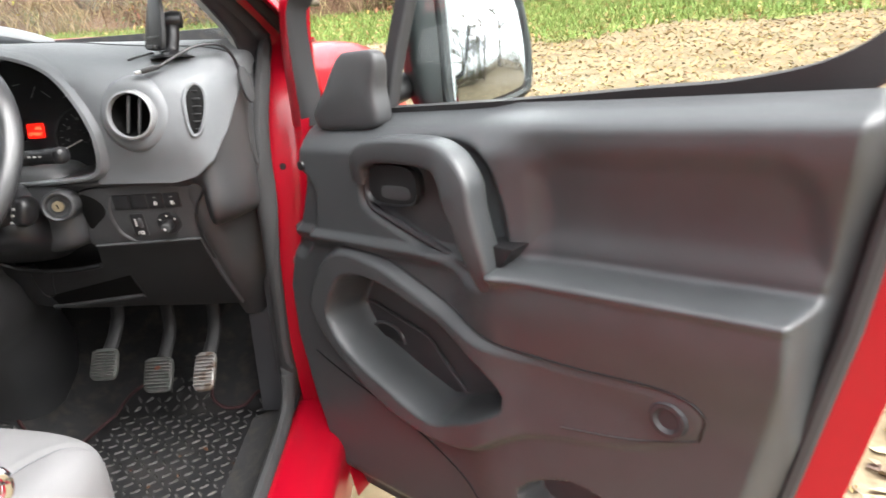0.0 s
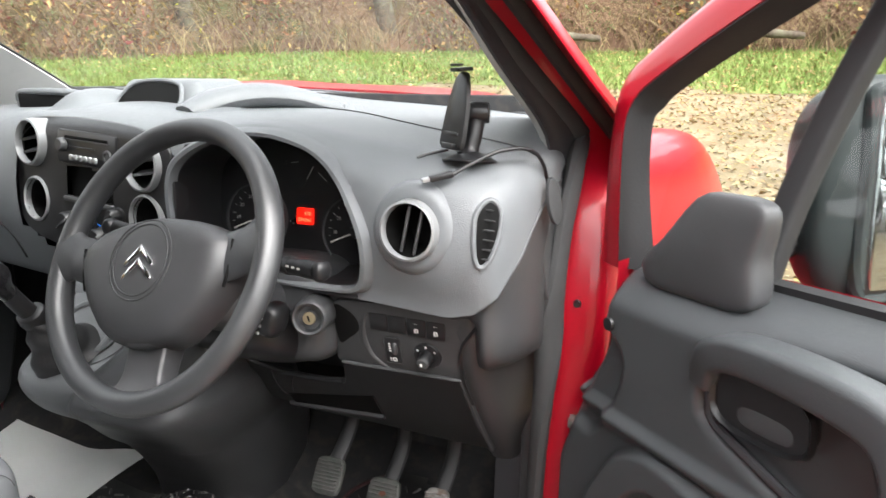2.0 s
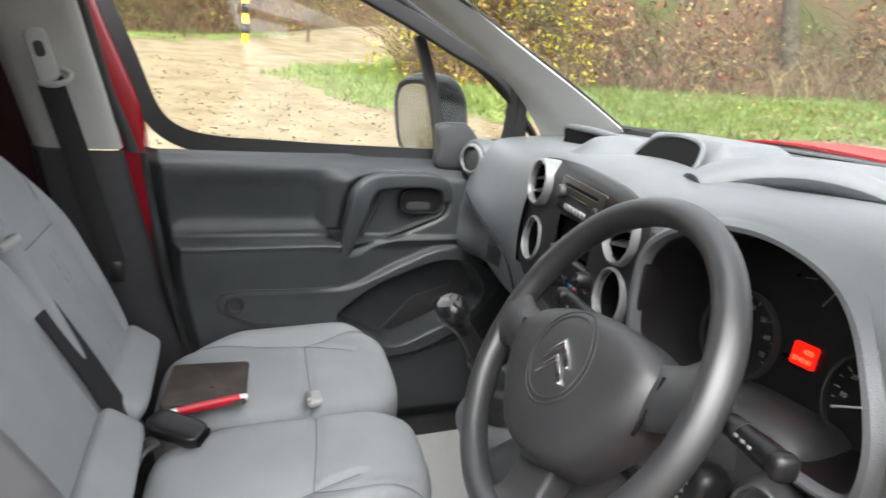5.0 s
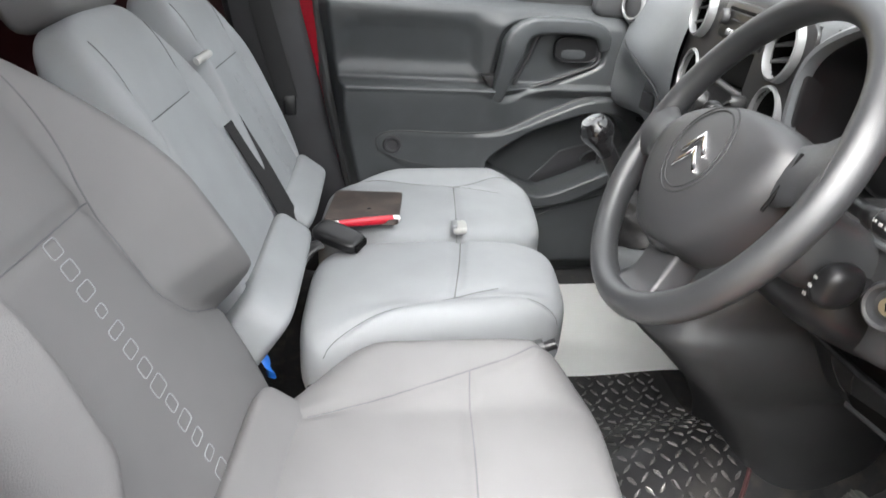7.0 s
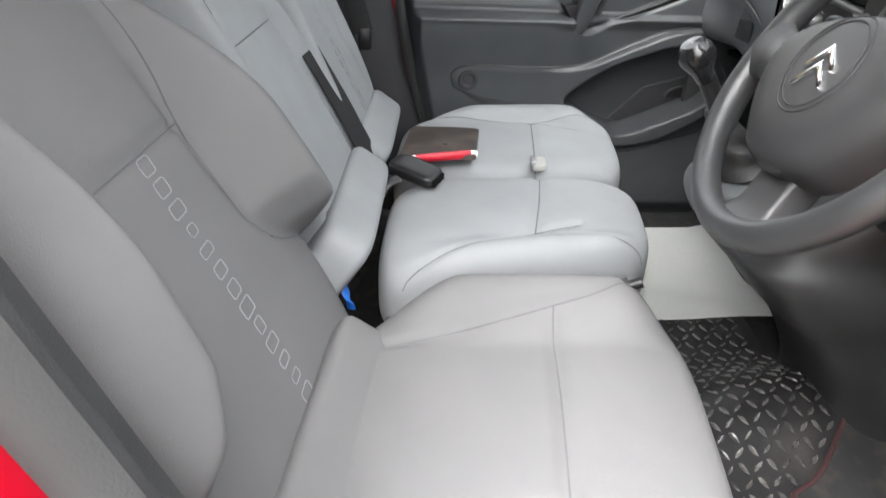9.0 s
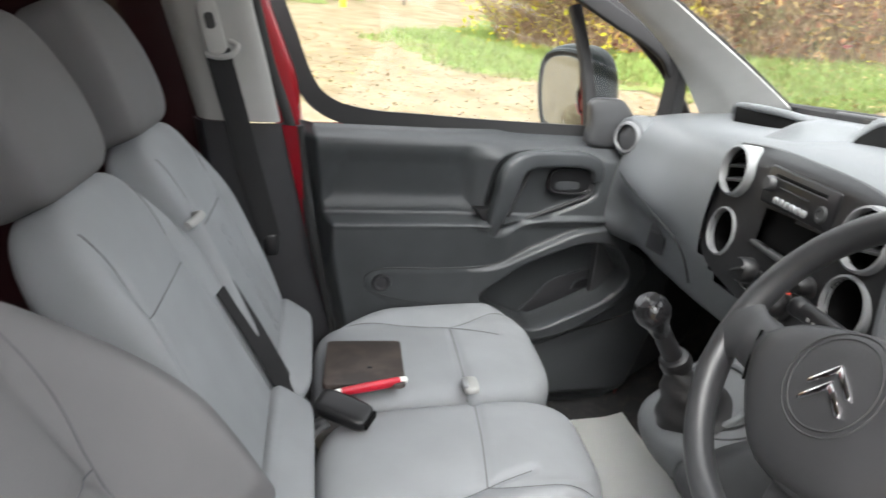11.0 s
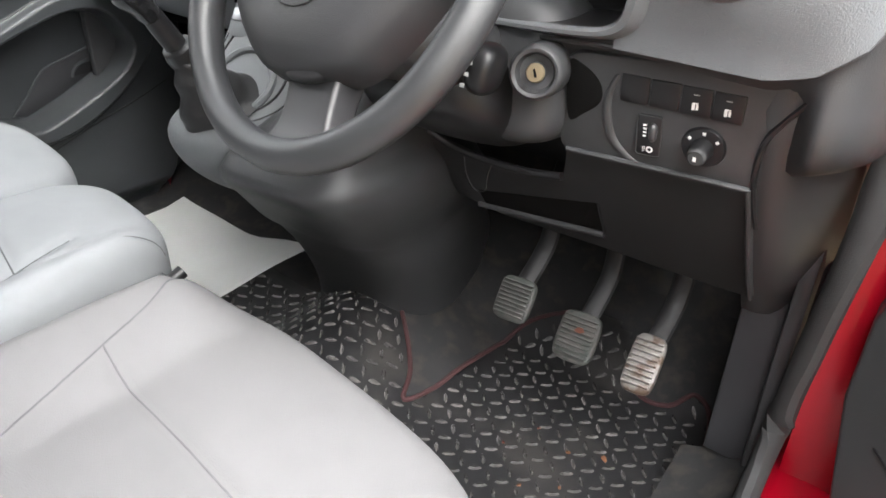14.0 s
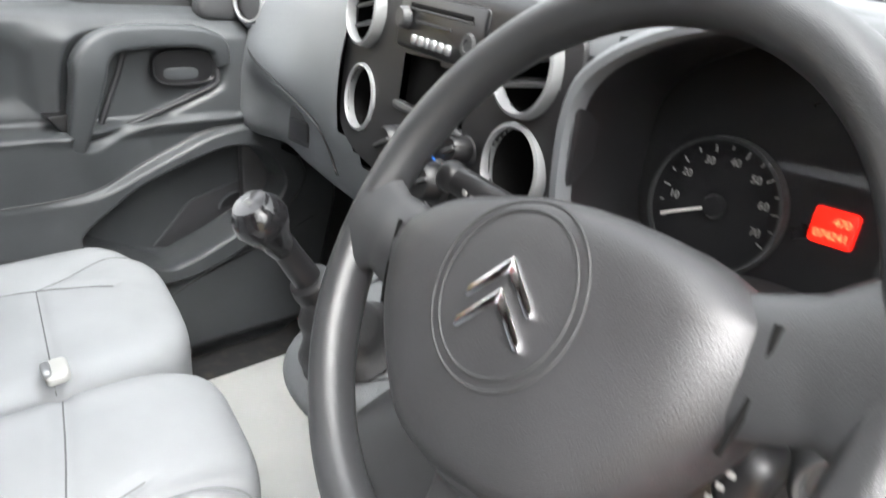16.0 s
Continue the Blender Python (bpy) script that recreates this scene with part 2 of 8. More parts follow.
M_STEEL = surface("worn_steel", (0.22, 0.21, 0.20), 0.6, 0.5, second=(0.10, 0.07, 0.05), spread=60, bump=0.5, grain=300)
M_MAT = surface("tread_rubber_mat", (0.016, 0.016, 0.017), 0.36, second=(0.06, 0.056, 0.052), mix=(0.55, 0.80), spread=7, bump=0.3, grain=400)
# lozenges paler than the mat, their glints put into the colour
M_TREAD = surface("tread_lozenge_glints", (0.065, 0.064, 0.062), 0.27, second=(0.16, 0.15, 0.14), mix=(0.5, 0.8), spread=9)
M_CARPET = surface("dark_carpet", (0.032, 0.032, 0.033), 0.95, second=(0.065, 0.058, 0.050), mix=(0.5, 0.8), spread=30, bump=1.0, grain=900, spec=0.1)
M_STITCH = surface("maroon_edge_stitching", (0.042, 0.014, 0.015), 0.85, bump=0.6, grain=900)
M_WHITE = surface("white_paper_mat", (0.86, 0.87, 0.85), 0.7, vary=0.03, scale=5)
M_RADIO = surface("radio_black", (0.010, 0.010, 0.011), 0.3, bump=0.1)
M_KNOB = surface("gloss_black_knob", (0.012, 0.012, 0.013), 0.16, coat=0.3)
M_GLASS = clear_glass("side_glass", (0.93, 0.96, 0.94))
# the haze paints a pale reflection veil over the windscreen, with its dust
M_SCREEN = clear_glass("windscreen_glass", (0.92, 0.95, 0.94), 0.05)
M_LENS = clear_glass("instrument_lens", gloss=0.12)
M_MIRROR = surface("mirror_silver", (0.43, 0.46, 0.47), 0.02, 1.0, vary=0.01, rough_vary=0.0)
M_LCD = glow("orange_red_display", (1.0, 0.012, 0.004), 0.22)
M_LCDTXT = glow("lit_digits", (1.0, 0.16, 0.06), 0.36)
M_INK = surface("white_print", (0.33, 0.33, 0.32), 0.6)
M_NEEDLE = surface("needle_white", (0.75, 0.73, 0.70), 0.5)
M_PENRED = surface("red_pen_plastic", (0.55, 0.01, 0.03), 0.3, coat=0.3)
M_WALLET = surface("brown_black_wallet", (0.045, 0.036, 0.032), 0.5, second=(0.09, 0.07, 0.06), spread=18, bump=0.6, grain=400)
M_BELT = surface("black_belt_webbing", (0.014, 0.014, 0.015), 0.8, bump=0.8, grain=1800)
M_BLUE = surface("blue_plastic", (0.02, 0.16, 0.62), 0.4)
M_ORANGE = surface("red_buckle_tab", (0.75, 0.08, 0.05), 0.4)
M_LEATHER = surface("gaiter_leather", (0.020, 0.020, 0.021), 0.45, bump=0.6, grain=250)
M_GRAVEL = surface("gravel_track", (0.205, 0.166, 0.109), 0.95, second=(0.132, 0.102, 0.059), mix=(0.35, 0.7), spread=2.2, bump=1.0, grain=60, vary=0.3, scale=30, spec=0.1)
M_STONE = surface("gravel_stones", (0.224, 0.185, 0.122), 0.9, island=0.8, spec=0.2)
M_LITTER = surface("fallen_leaves", (0.30, 0.205, 0.095), 0.85, island=0.55, spec=0.2)
M_GRASS = surface("grass_blades", (0.150, 0.192, 0.051), 0.7, island=0.7, spec=0.2)
M_TWIG = surface("dead_bramble_stems", (0.205, 0.142, 0.088), 0.9, island=0.6, spec=0.1)
M_LEAFBR = surface("brown_bracken", (0.275, 0.155, 0.075), 0.85, island=0.9, spec=0.1)
M_LEAFGR = surface("bramble_leaves", (0.112, 0.125, 0.050), 0.75, island=0.9, spec=0.2)
M_LEAFYE = surface("yellowing_leaves", (0.330, 0.277, 0.026), 0.75, island=0.6, spec=0.2)
M_BARK = surface("bark", (0.092, 0.073, 0.056), 0.95, second=(0.132, 0.125, 0.086), spread=5, bump=1.0, grain=30, vary=0.3, spec=0.1)
M_BANK = surface("leafy_bank_soil", (0.106, 0.066, 0.040), 0.95, second=(0.066, 0.073, 0.026), spread=0.8, vary=0.35, scale=12, bump=1.0, grain=20, spec=0.1)
M_YELLOW = surface("yellow_post_paint", (0.75, 0.45, 0.02), 0.5)
M_SIGN = surface("green_sign_paint", (0.02, 0.25, 0.16), 0.5)
# ---- outside: ground, verge, hedge, trees ----
rng = np.random.default_rng(7)


def ground_z(x, y):
    """The track is level under the van and rises away from it."""
    r = np.hypot(np.asarray(x, float) - 0.3, y)
    k = np.clip(r - 1.8, 0, None)
    return 0.11 * k * k / (k + 1.0) * (1 / (1 + np.clip(r - 40, 0, None) / 60))


VERGE = [(40, -6), (22, 3), (12, 7.6), (4.8, 9.8), (1.9, 10.4), (-1.1, 10.8), (-3.9, 10.2), (-6.3, 7.8), (-8.6, 3.6), (-10, 2.5), (-12.6, 2.4), (-15, 4.2), (-17.5, 6.6), (-21, 12), (-30, 24), (-60, 50), (-60, 90), (40, 90)]
VERGE2 = [(-60, 36), (-34, 14), (-25, 5.6), (-20.5, 3.2), (-17.6, 1.6), (-16.2, -1.0), (-14.5, -4.5), (-13.5, -12), (-14, -40), (-60, -40)]
HEDGE = [(24, 8), (13, 12.5), (6, 15.0), (2.3, 15.8), (-1, 16), (-5, 15.4), (-9, 13), (-11, 9.5), (-12, 5.2), (-14.5, 6.0), (-17.5, 9.5), (-23, 18), (-30, 28)]
HEDGE2 = [(-17, -22), (-16, -13), (-16.5, -6), (-18.0, -1.5), (-19.2, 1.0), (-22, 3.6), (-27, 7.2), (-36, 16)]


def on_verge(x, y):
    wob = 0.35 * np.sin(1.7 * x + 0.6 * y) + 0.25 * np.sin(3.1 * y - 2.0 * x)
    return np.minimum(sd_poly(x, y, VERGE), sd_poly(x, y, VERGE2)) + wob


radii = [0, 1, 2, 3, 4, 5, 6, 7, 8, 9, 10, 11, 12, 13, 14, 15, 16, 18, 20, 23, 27, 32, 40, 60, 120, 400, 1500]
gv = [(0.3, 0, 0)] + [(0.3 + r * math.cos(math.tau * a / 96), r * math.sin(math.tau * a / 96), float(ground_z(0.3 + r * math.cos(math.tau * a / 96), r * math.sin(math.tau * a / 96)))) for r in radii[1:] for a in range(96)]
gf = [(0, 1 + a, 1 + (a + 1) % 96) for a in range(96)]
gf += [(1 + (k - 1) * 96 + a, 1 + k * 96 + a, 1 + k * 96 + (a + 1) % 96, 1 + (k - 1) * 96 + (a + 1) % 96) for k in range(1, len(radii) - 1) for a in range(96)]
tagged(raw("ground", gv, gf, M_GRAVEL, smooth=True), "pale gravel track scattered with fallen autumn leaves", "ground", kind="structure")


def flakes(name, pts, size, material, label, category, lift=0.01, tilt=0.5, ratio=0.7, up=0.0):
    """Small leaf-shaped pieces strewn at points, with a fold along the middle."""
    k = len(pts)
    s = rng.uniform(0.6, 1.4, k) * size
    a, b, c = rng.uniform(0, math.tau, k), rng.normal(0, tilt, k), rng.normal(0, tilt, k)
    d1 = np.stack([np.cos(a) * np.cos(b), np.sin(a) * np.cos(b), np.sin(b)], 1)
    d2 = np.stack([-np.sin(a) * np.cos(c), np.cos(a) * np.cos(c), np.sin(c)], 1)
    nn = np.cross(d1, d2)
    p = np.asarray(pts) + [0, 0, lift]
    tip, tail = p + d1 * s[:, None], p - d1 * s[:, None]
    l, r = p + (d2 * ratio + 0.25 * nn) * s[:, None] * 0.7, p - (d2 * ratio - 0.25 * nn) * s[:, None] * 0.7
    v = np.stack([tail, l, tip, r], 1).reshape(-1, 3)
    i = np.arange(k)[:, None] * 4
    f = np.concatenate([i + [0, 1, 2], i + [0, 2, 3]])
    return tagged(raw(name, v, f, material), label, category, kind="stuff")


def spread(k, x0, x1, y0, y1):
    return np.stack([rng.uniform(x0, x1, k), rng.uniform(y0, y1, k)], 1)


def lifted(p, h=0.0):
    return np.column_stack([p, ground_z(p[:, 0], p[:, 1]) + h])


# fallen leaves and stones on the track, thicker beside the verge
p = np.concatenate([spread(16000, -14, 9, -3, 12), spread(9000, -1, 8, 5, 11.5), spread(5000, 0.8, 4, -1, 5)])
d = on_verge(p[:, 0], p[:, 1])
keep = (d > -0.6) & (rng.random(len(p)) < np.clip(1.2 - d / 9, 0.25, 1)) & ~((np.abs(p[:, 0]) < 1.0) & (p[:, 1] < 2.2))
flakes("leaf_litter", lifted(p[keep]), 0.028, M_LITTER, "brown and yellow fallen leaves strewn over gravel", "fallen leaves", tilt=0.35)
p = np.concatenate([spread(16000, -10, 8, -2, 11), spread(7000, 0.9, 5, -1, 6)])
keep = (on_verge(p[:, 0], p[:, 1]) > -0.3) & ~((np.abs(p[:, 0]) < 1.0) & (p[:, 1] < 2.2))
flakes("gravel_stones", lifted(p[keep]), 0.022, M_STONE, "loose pale gravel stones on the track", "gravel", tilt=0.3, ratio=1.0)

# grass on the verges
p = np.concatenate([spread(90000, -13, 12, 7, 17), spread(26000, -14, -6, 1.5, 9), spread(9000, -24, -12, -5, 9), spread(9000, 3, 14, 5, 14)])
d = on_verge(p[:, 0], p[:, 1])
keep = (d < 0.15) & (rng.random(len(p)) < np.clip(0.25 - d * 0.8, 0.1, 1))
p = lifted(p[keep])
k = len(p)
h, a, lean = rng.uniform(0.05, 0.17, k), rng.uniform(0, math.tau, k), rng.normal(0, 0.06, (k, 2))
w = np.stack([np.cos(a), np.sin(a), 0 * a], 1) * rng.uniform(0.008, 0.02, (k, 1))
v = np.stack([p - w, p + w, p + np.column_stack([lean, h])], 1).reshape(-1, 3)
tagged(raw("verge_grass", v, np.arange(3 * k).reshape(-1, 3), M_GRASS), "bright green rough grass on the verge", "grass", kind="stuff")
p = spread(30000, -13, 12, 7, 17)
d = on_verge(p[:, 0], p[:, 1])
flakes("verge_litter", lifted(p[(d < 0) & (rng.random(len(p)) < 0.25)], 0.05), 0.045, M_LITTER, "dead leaves caught in the verge grass", "fallen leaves")


def turf(name, poly, label):
    """A thin green sheet under the grass blades, following the ground."""
    xs, ys = np.arange(-26, 16, 0.4), np.arange(-8, 22, 0.4)
    gx, gy = np.meshgrid(xs, ys, indexing="ij")
    dd = sd_poly(gx, gy, poly) + 0.35 * np.sin(1.7 * gx + 0.6 * gy) + 0.25 * np.sin(3.1 * gy - 2.0 * gx)
    ids = -np.ones(gx.shape, int)
    v, f = [], []
    for i in range(len(xs) - 1):
        for j in range(len(ys) - 1):
            if dd[i : i + 2, j : j + 2].max() < 0.25:
                q = []
                for a, b in ((i, j), (i + 1, j), (i + 1, j + 1), (i, j + 1)):
                    if ids[a, b] < 0:
                        ids[a, b] = len(v)
                        v.append((gx[a, b], gy[a, b], float(ground_z(gx[a, b], gy[a, b])) + 0.012))
                    q.append(ids[a, b])
                f.append(q)
    return tagged(raw(name, v, f, M_TURF, smooth=True), label, "grass", kind="structure")


M_TURF = surface("turf", (0.13, 0.165, 0.05), 0.9, second=(0.10, 0.075, 0.035), mix=(0.45, 0.7), spread=1.4, vary=0.3, scale=8, spec=0.1)
turf("turf_front", VERGE, "green verge turf with bare leafy patches")
turf("turf_far", VERGE2, "green turf along the far side of the track")


def bank(name, line, height, depth, label):
    """The dark foot of the thicket: a rough earth bank behind the hedge line."""
    pts = spline([(x, y, 0) for x, y in line], 8)
    prof = [(-0.4, 0.0), (0.0, 0.12), (0.5, 0.5), (1.2, 1.0), (depth, height)]

    def at(i, j):
        q = pts[i]
        t = (pts[min(i + 1, len(pts) - 1)] - pts[max(i - 1, 0)]).normalized()
        nx, ny = t.y, -t.x
        o, h = prof[j]
        o += 0.5 * noise.noise(V((q.x, q.y, j * 1.7)))
        x, y = q.x + nx * o * SIDE, q.y + ny * o * SIDE
        return (x, y, float(ground_z(x, y)) + h * (0.8 + 0.5 * noise.noise(V((q.x * 0.7, q.y * 0.7, j)))) - 0.05)

    ob = part(name, grid(len(pts), len(prof), at), M_BANK)
    return tagged(ob, label, "bank", kind="structure")


SIDE = -1
HEDGE_R = HEDGE[::-1]
bank("bank_front", HEDGE_R, 4.5, 3.0, "dark leaf-covered earth bank under the thicket")
bank("bank_far", HEDGE2, 4.5, 3.0, "dark leaf-covered earth bank across the track")


def belt(line, k, lo, hi):
    """Random places from lo to hi metres behind a hedge line."""
    pts = spline([(x, y, 0) for x, y in line], 8)
    i = rng.integers(0, len(pts) - 1, k)
    off = rng.uniform(lo, hi, k)
    out = []
    for a, o in zip(i, off):
        q, t = pts[a].lerp(pts[a + 1], rng.random()), (pts[a + 1] - pts[a]).normalized()
        out.append((q.x + t.y * o * SIDE, q.y - t.x * o * SIDE))
    return np.array(out), off


def thicket(name, line, k, label):
    """Arching dead stems in a tangle."""
    p, off = belt(line, k, -0.3, 2.2)
    base = lifted(p, np.clip(off, 0, 3) * 0.45)
    L = rng.uniform(0.7, 2.4, k)
    a = rng.uniform(0, math.tau, k)
    v, f = [], []
    steps = 5
    r0 = rng.uniform(0.005, 0.016, k)
    for s in range(steps):
        t = s / (steps - 1)
        x = base[:, 0] + np.cos(a) * L * 0.8 * t**1.5
        y = base[:, 1] + np.sin(a) * L * 0.8 * t**1.5
        z = base[:, 2] + L * (t - 0.55 * t * t)
        jit = rng.normal(0, 0.06 * t, (k, 3))
        c = np.column_stack([x, y, z]) + jit
        r = (r0 * (1 - 0.7 * t))[:, None]
        for q in range(3):
            an = math.tau * q / 3
            v.append(c + r * np.array([math.cos(an), math.sin(an), 0.4 * math.sin(an)]))
    v = np.stack(v, 1)
    i0 = np.arange(k)[:, None] * (steps * 3)
    for s in range(steps - 1):
        for q in range(3):
            A, B = s * 3 + q, s * 3 + (q + 1) % 3
            f.append(i0 + [A, B, B + 3, A + 3])
    tagged(raw(name, v.reshape(-1, 3), np.concatenate(f), M_TWIG), label, "brambles", kind="stuff")


def leaves(name, line, k, size, material, label, top=3.0, clump=0.0):
    p, off = belt(line, k, -0.4, 2.4)
    if clump:
        keep = np.array([noise.noise(V((x * 0.5, y * 0.5, clump))) for x, y in p]) > 0.05
        p, off = p[keep], off[keep]
    h = np.clip(off, 0, 3) * 0.5 + top * rng.random(len(p)) ** 1.6
    flakes(name, lifted(p, h), size, material, label, "foliage", tilt=0.9)


for tag, line in (("front", HEDGE_R), ("far", HEDGE2)):
    big = 1.0 if tag == "front" else 0.5
    thicket("brambles_" + tag, line, int(9000 * big), "tangled dead bramble stems and bracken")
    leaves("bracken_" + tag, line, int(30000 * big), 0.075, M_LEAFBR, "brown dead bracken and leaves in the thicket", 2.8, 5.0)
    leaves("bramble_leaves_" + tag, line, int(16000 * big), 0.05, M_LEAFGR, "dull green bramble leaves low in the thicket", 1.3, 3.0)
    leaves("yellow_leaves_" + tag, line, int(4500 * big), 0.05, M_LEAFYE, "yellowing leaves on a shrub", 2.4, 9.0)


def tree(x, y, h, r, seed, label, lean=0.0, limbs=9, twigs=5):
    """A bare tree: tapered trunk, limbs and twigs."""
    rnd = random.Random(seed)
    z0 = float(ground_z(x, y))
    ob = thing("bare_tree", label, "tree", "trees in the wood")
    ob.location = (x, y, z0)
    top = V((lean * h, 0.1 * h * rnd.uniform(-1, 1), h))
    path = spline([(0, 0, -0.3), top * 0.3 + V((rnd.uniform(-1, 1), rnd.uniform(-1, 1), 0)) * 0.04 * h, top * 0.65, top], 6)
    k = len(path)
    part("trunk", tube(path, [r * (1.25 if i == 0 else 1) * (1 - 0.85 * i / k) for i in range(k)], 12), M_BARK, ob)
    bm = bmesh.new()
    for q in range(limbs):
        i = rnd.randrange(int(k * 0.3), k - 1)
        a, L = rnd.uniform(0, math.tau), h * rnd.uniform(0.18, 0.42) * (1.2 - i / k)
        d = V((math.cos(a), math.sin(a), rnd.uniform(0.2, 0.9))).normalized()
        end = path[i] + d * L
        lp = spline([path[i], path[i] + d * L * 0.5 + V((0, 0, 0.06 * L)), end], 5)
        rr = r * 0.45 * (1 - 0.7 * i / k)
        merge(bm, tube(lp, [rr * (1 - 0.85 * s / len(lp)) for s in range(len(lp))], 6))
        for _ in range(twigs):
            s = rnd.randrange(3, len(lp))
            b = V((rnd.uniform(-1, 1), rnd.uniform(-1, 1), rnd.uniform(-0.3, 1))).normalized() * L * rnd.uniform(0.2, 0.5)
            mid = lp[s] + b * 0.5 + V((0, 0, 0.05 * L))
            merge(bm, tube([lp[s], mid, lp[s] + b], [rr * 0.3, rr * 0.18, rr * 0.06], 4))
            for _ in range(3):
                e = V((rnd.uniform(-1, 1), rnd.uniform(-1, 1), rnd.uniform(-0.4, 0.8))).normalized() * L * 0.22
                merge(bm, tube([mid, mid + e * 0.6, mid + e], [rr * 0.12, rr * 0.08, rr * 0.03], 3))
    tagged(part("limbs", bm, M_BARK, ob), kind="stuff")
    return ob


for q, (x, y, h, r) in enumerate([(-4.5, 17.0, 9, 0.20), (-8.6, 16.2, 10, 0.17), (-1.2, 18, 9, 0.15), (2.5, 17.4, 11, 0.22), (6, 16.6, 9, 0.15), (-12.6, 11.5, 10, 0.2), (-14, 7.6, 9, 0.14), (9.5, 15.5, 10, 0.2), (-6.4, 15.6, 10, 0.26), (-3.0, 16.4, 9, 0.17), (0.6, 16.6, 11, 0.24), (4.2, 16.0, 9, 0.18), (-10.2, 12.9, 10, 0.22), (7.6, 15.2, 10, 0.2), (-20, -3.6, 10, 0.22), (-18.6, -6, 9, 0.16), (-21.5, 0.2, 11, 0.2), (-21, 14.3, 11, 0.2), (-24, 3.4, 12, 0.22), (-29, 7.0, 12, 0.22)]):
    tree(x, y, h, r, 20 + q, "bare woodland tree with a brown mossy trunk", lean=0.06 * math.sin(q * 2.1), limbs=7, twigs=3)
for q, (x, y, h, r) in enumerate([(9.5, -11, 12, 0.26), (14, -13, 11, 0.22), (5, -17, 12, 0.25), (17, -7, 12, 0.24), (10.5, -6.6, 9, 0.17), (8.6, -8.6, 9, 0.16), (13, -9.4, 10, 0.18)]):
    tree(x, y, h, r, 60 + q, "leafless tree with spreading branches behind the van", limbs=30, twigs=12)
SIDE = -1
HEDGE3 = [(-3, -18), (4, -13.5), (9, -10.5), (14, -8.5), (24, -4)]
thicket("brambles_rear", HEDGE3[::-1], 2500, "tangled stems of the hedge behind the van")
leaves("hedge_leaves_rear", HEDGE3[::-1], 13000, 0.09, M_LEAFGR, "dull green leaves of the hedge behind the van", 2.6)

leaves("yellow_shrub_leaves", [(-13.2, 4.2), (-12.0, 5.0), (-11.2, 6.4), (-10.6, 8.0)], 2600, 0.06, M_LEAFYE, "yellow-green leaves of a shrub at the bend", 2.6)

# log shapes added at the foot of the bank for dark reflection streaks
for q, (x, y, L, a) in enumerate([(-2.6, 15.2, 2.6, 8), (1.6, 15.3, 2.2, -6)]):
    lg = spline([(-L / 2, 0, 0), (0, 0.05, 0.04), (L / 2, 0, 0)], 8)
    ob = part("streak_log", tube(lg, [0.11 - 0.04 * i / len(lg) + 0.008 * math.sin(i * 2.3) for i in range(len(lg))], 12), M_BARK)
    ob.matrix_world = pose(x, y, float(ground_z(x, y)) + 0.45, 0, 3, a)
    tagged(ob, "dark log shape added on the bank for a windscreen reflection streak", "log", "fallen logs")

# striped marker post and small sign beside the far track
post = thing("marker_post", "yellow and black banded roadside marker post", "post")
post.location = (-17.7, 2.3, float(ground_z(-17.7, 2.3)))
for q in range(6):
    part("band", lathe([(0.0, q * 0.24 - 0.1 * (q == 0)), (0.085, q * 0.24 - 0.1 * (q == 0)), (0.085, q * 0.24 + 0.24), (0.0, q * 0.24 + 0.24)], 16), M_YELLOW if q % 2 == 0 else M_BLACK, post)
sign = thing("footpath_sign", "small green sign board on a slim post", "sign")
sign.location = (-19.5, 4.3, float(ground_z(-19.5, 4.3)))
part("post", lathe([(0.0, -0.1), (0.035, -0.1), (0.035, 1.9), (0.0, 1.9)], 10), M_BARK, sign)
part("board", box(0.03, 0.42, 0.55, 0.005, m=pose(0.05, 0, 1.7)), M_SIGN, sign)
# ---- van body round the cab ----
van = thing("van_body", "bright red painted van body shell seen from inside the cab", "van")


def sheet(name, rows, material, parent=van, thick=0.0, label="", n=6, angle=38):
    """A skin through rows of points, each row smoothed, given thickness."""
    rs = [spline(r, n) for r in rows]
    cols = [spline([r[j] for r in rs], n) for j in range(len(rs[0]))]
    bm = grid(len(cols), len(cols[0]), lambda i, j: cols[i][j])
    if thick:
        bmesh.ops.recalc_face_normals(bm, faces=bm.faces)
        bmesh.ops.solidify(bm, geom=bm.faces[:], thickness=thick)
    return part(name, bm, material, parent, label, angle)


def sweep(name, path, section, material, parent=van, label="", n=6, up=(0, 0, 1), angle=38, scale=None):
    """A closed section (across, up) swept along a path."""
    pts = spline(path, n) if n > 1 else [V(q) for q in path]
    k, bm, rings = len(pts), bmesh.new(), []
    for i, q in enumerate(pts):
        d = (pts[min(i + 1, k - 1)] - pts[max(i - 1, 0)]).normalized()
        side = d.cross(V(up)).normalized()
        top = side.cross(d)
        s = scale(i / (k - 1)) if scale else 1
        rings.append([bm.verts.new(q + s * (a * side + b * top)) for a, b in section])
    m = len(section)
    for a, b in zip(rings, rings[1:]):
        for j in range(m):
            bm.faces.new((a[j], a[(j + 1) % m], b[(j + 1) % m], b[j]))
    bm.faces.new(rings[0][::-1])
    bm.faces.new(rings[-1])
    return part(name, bm, material, parent, label, angle)


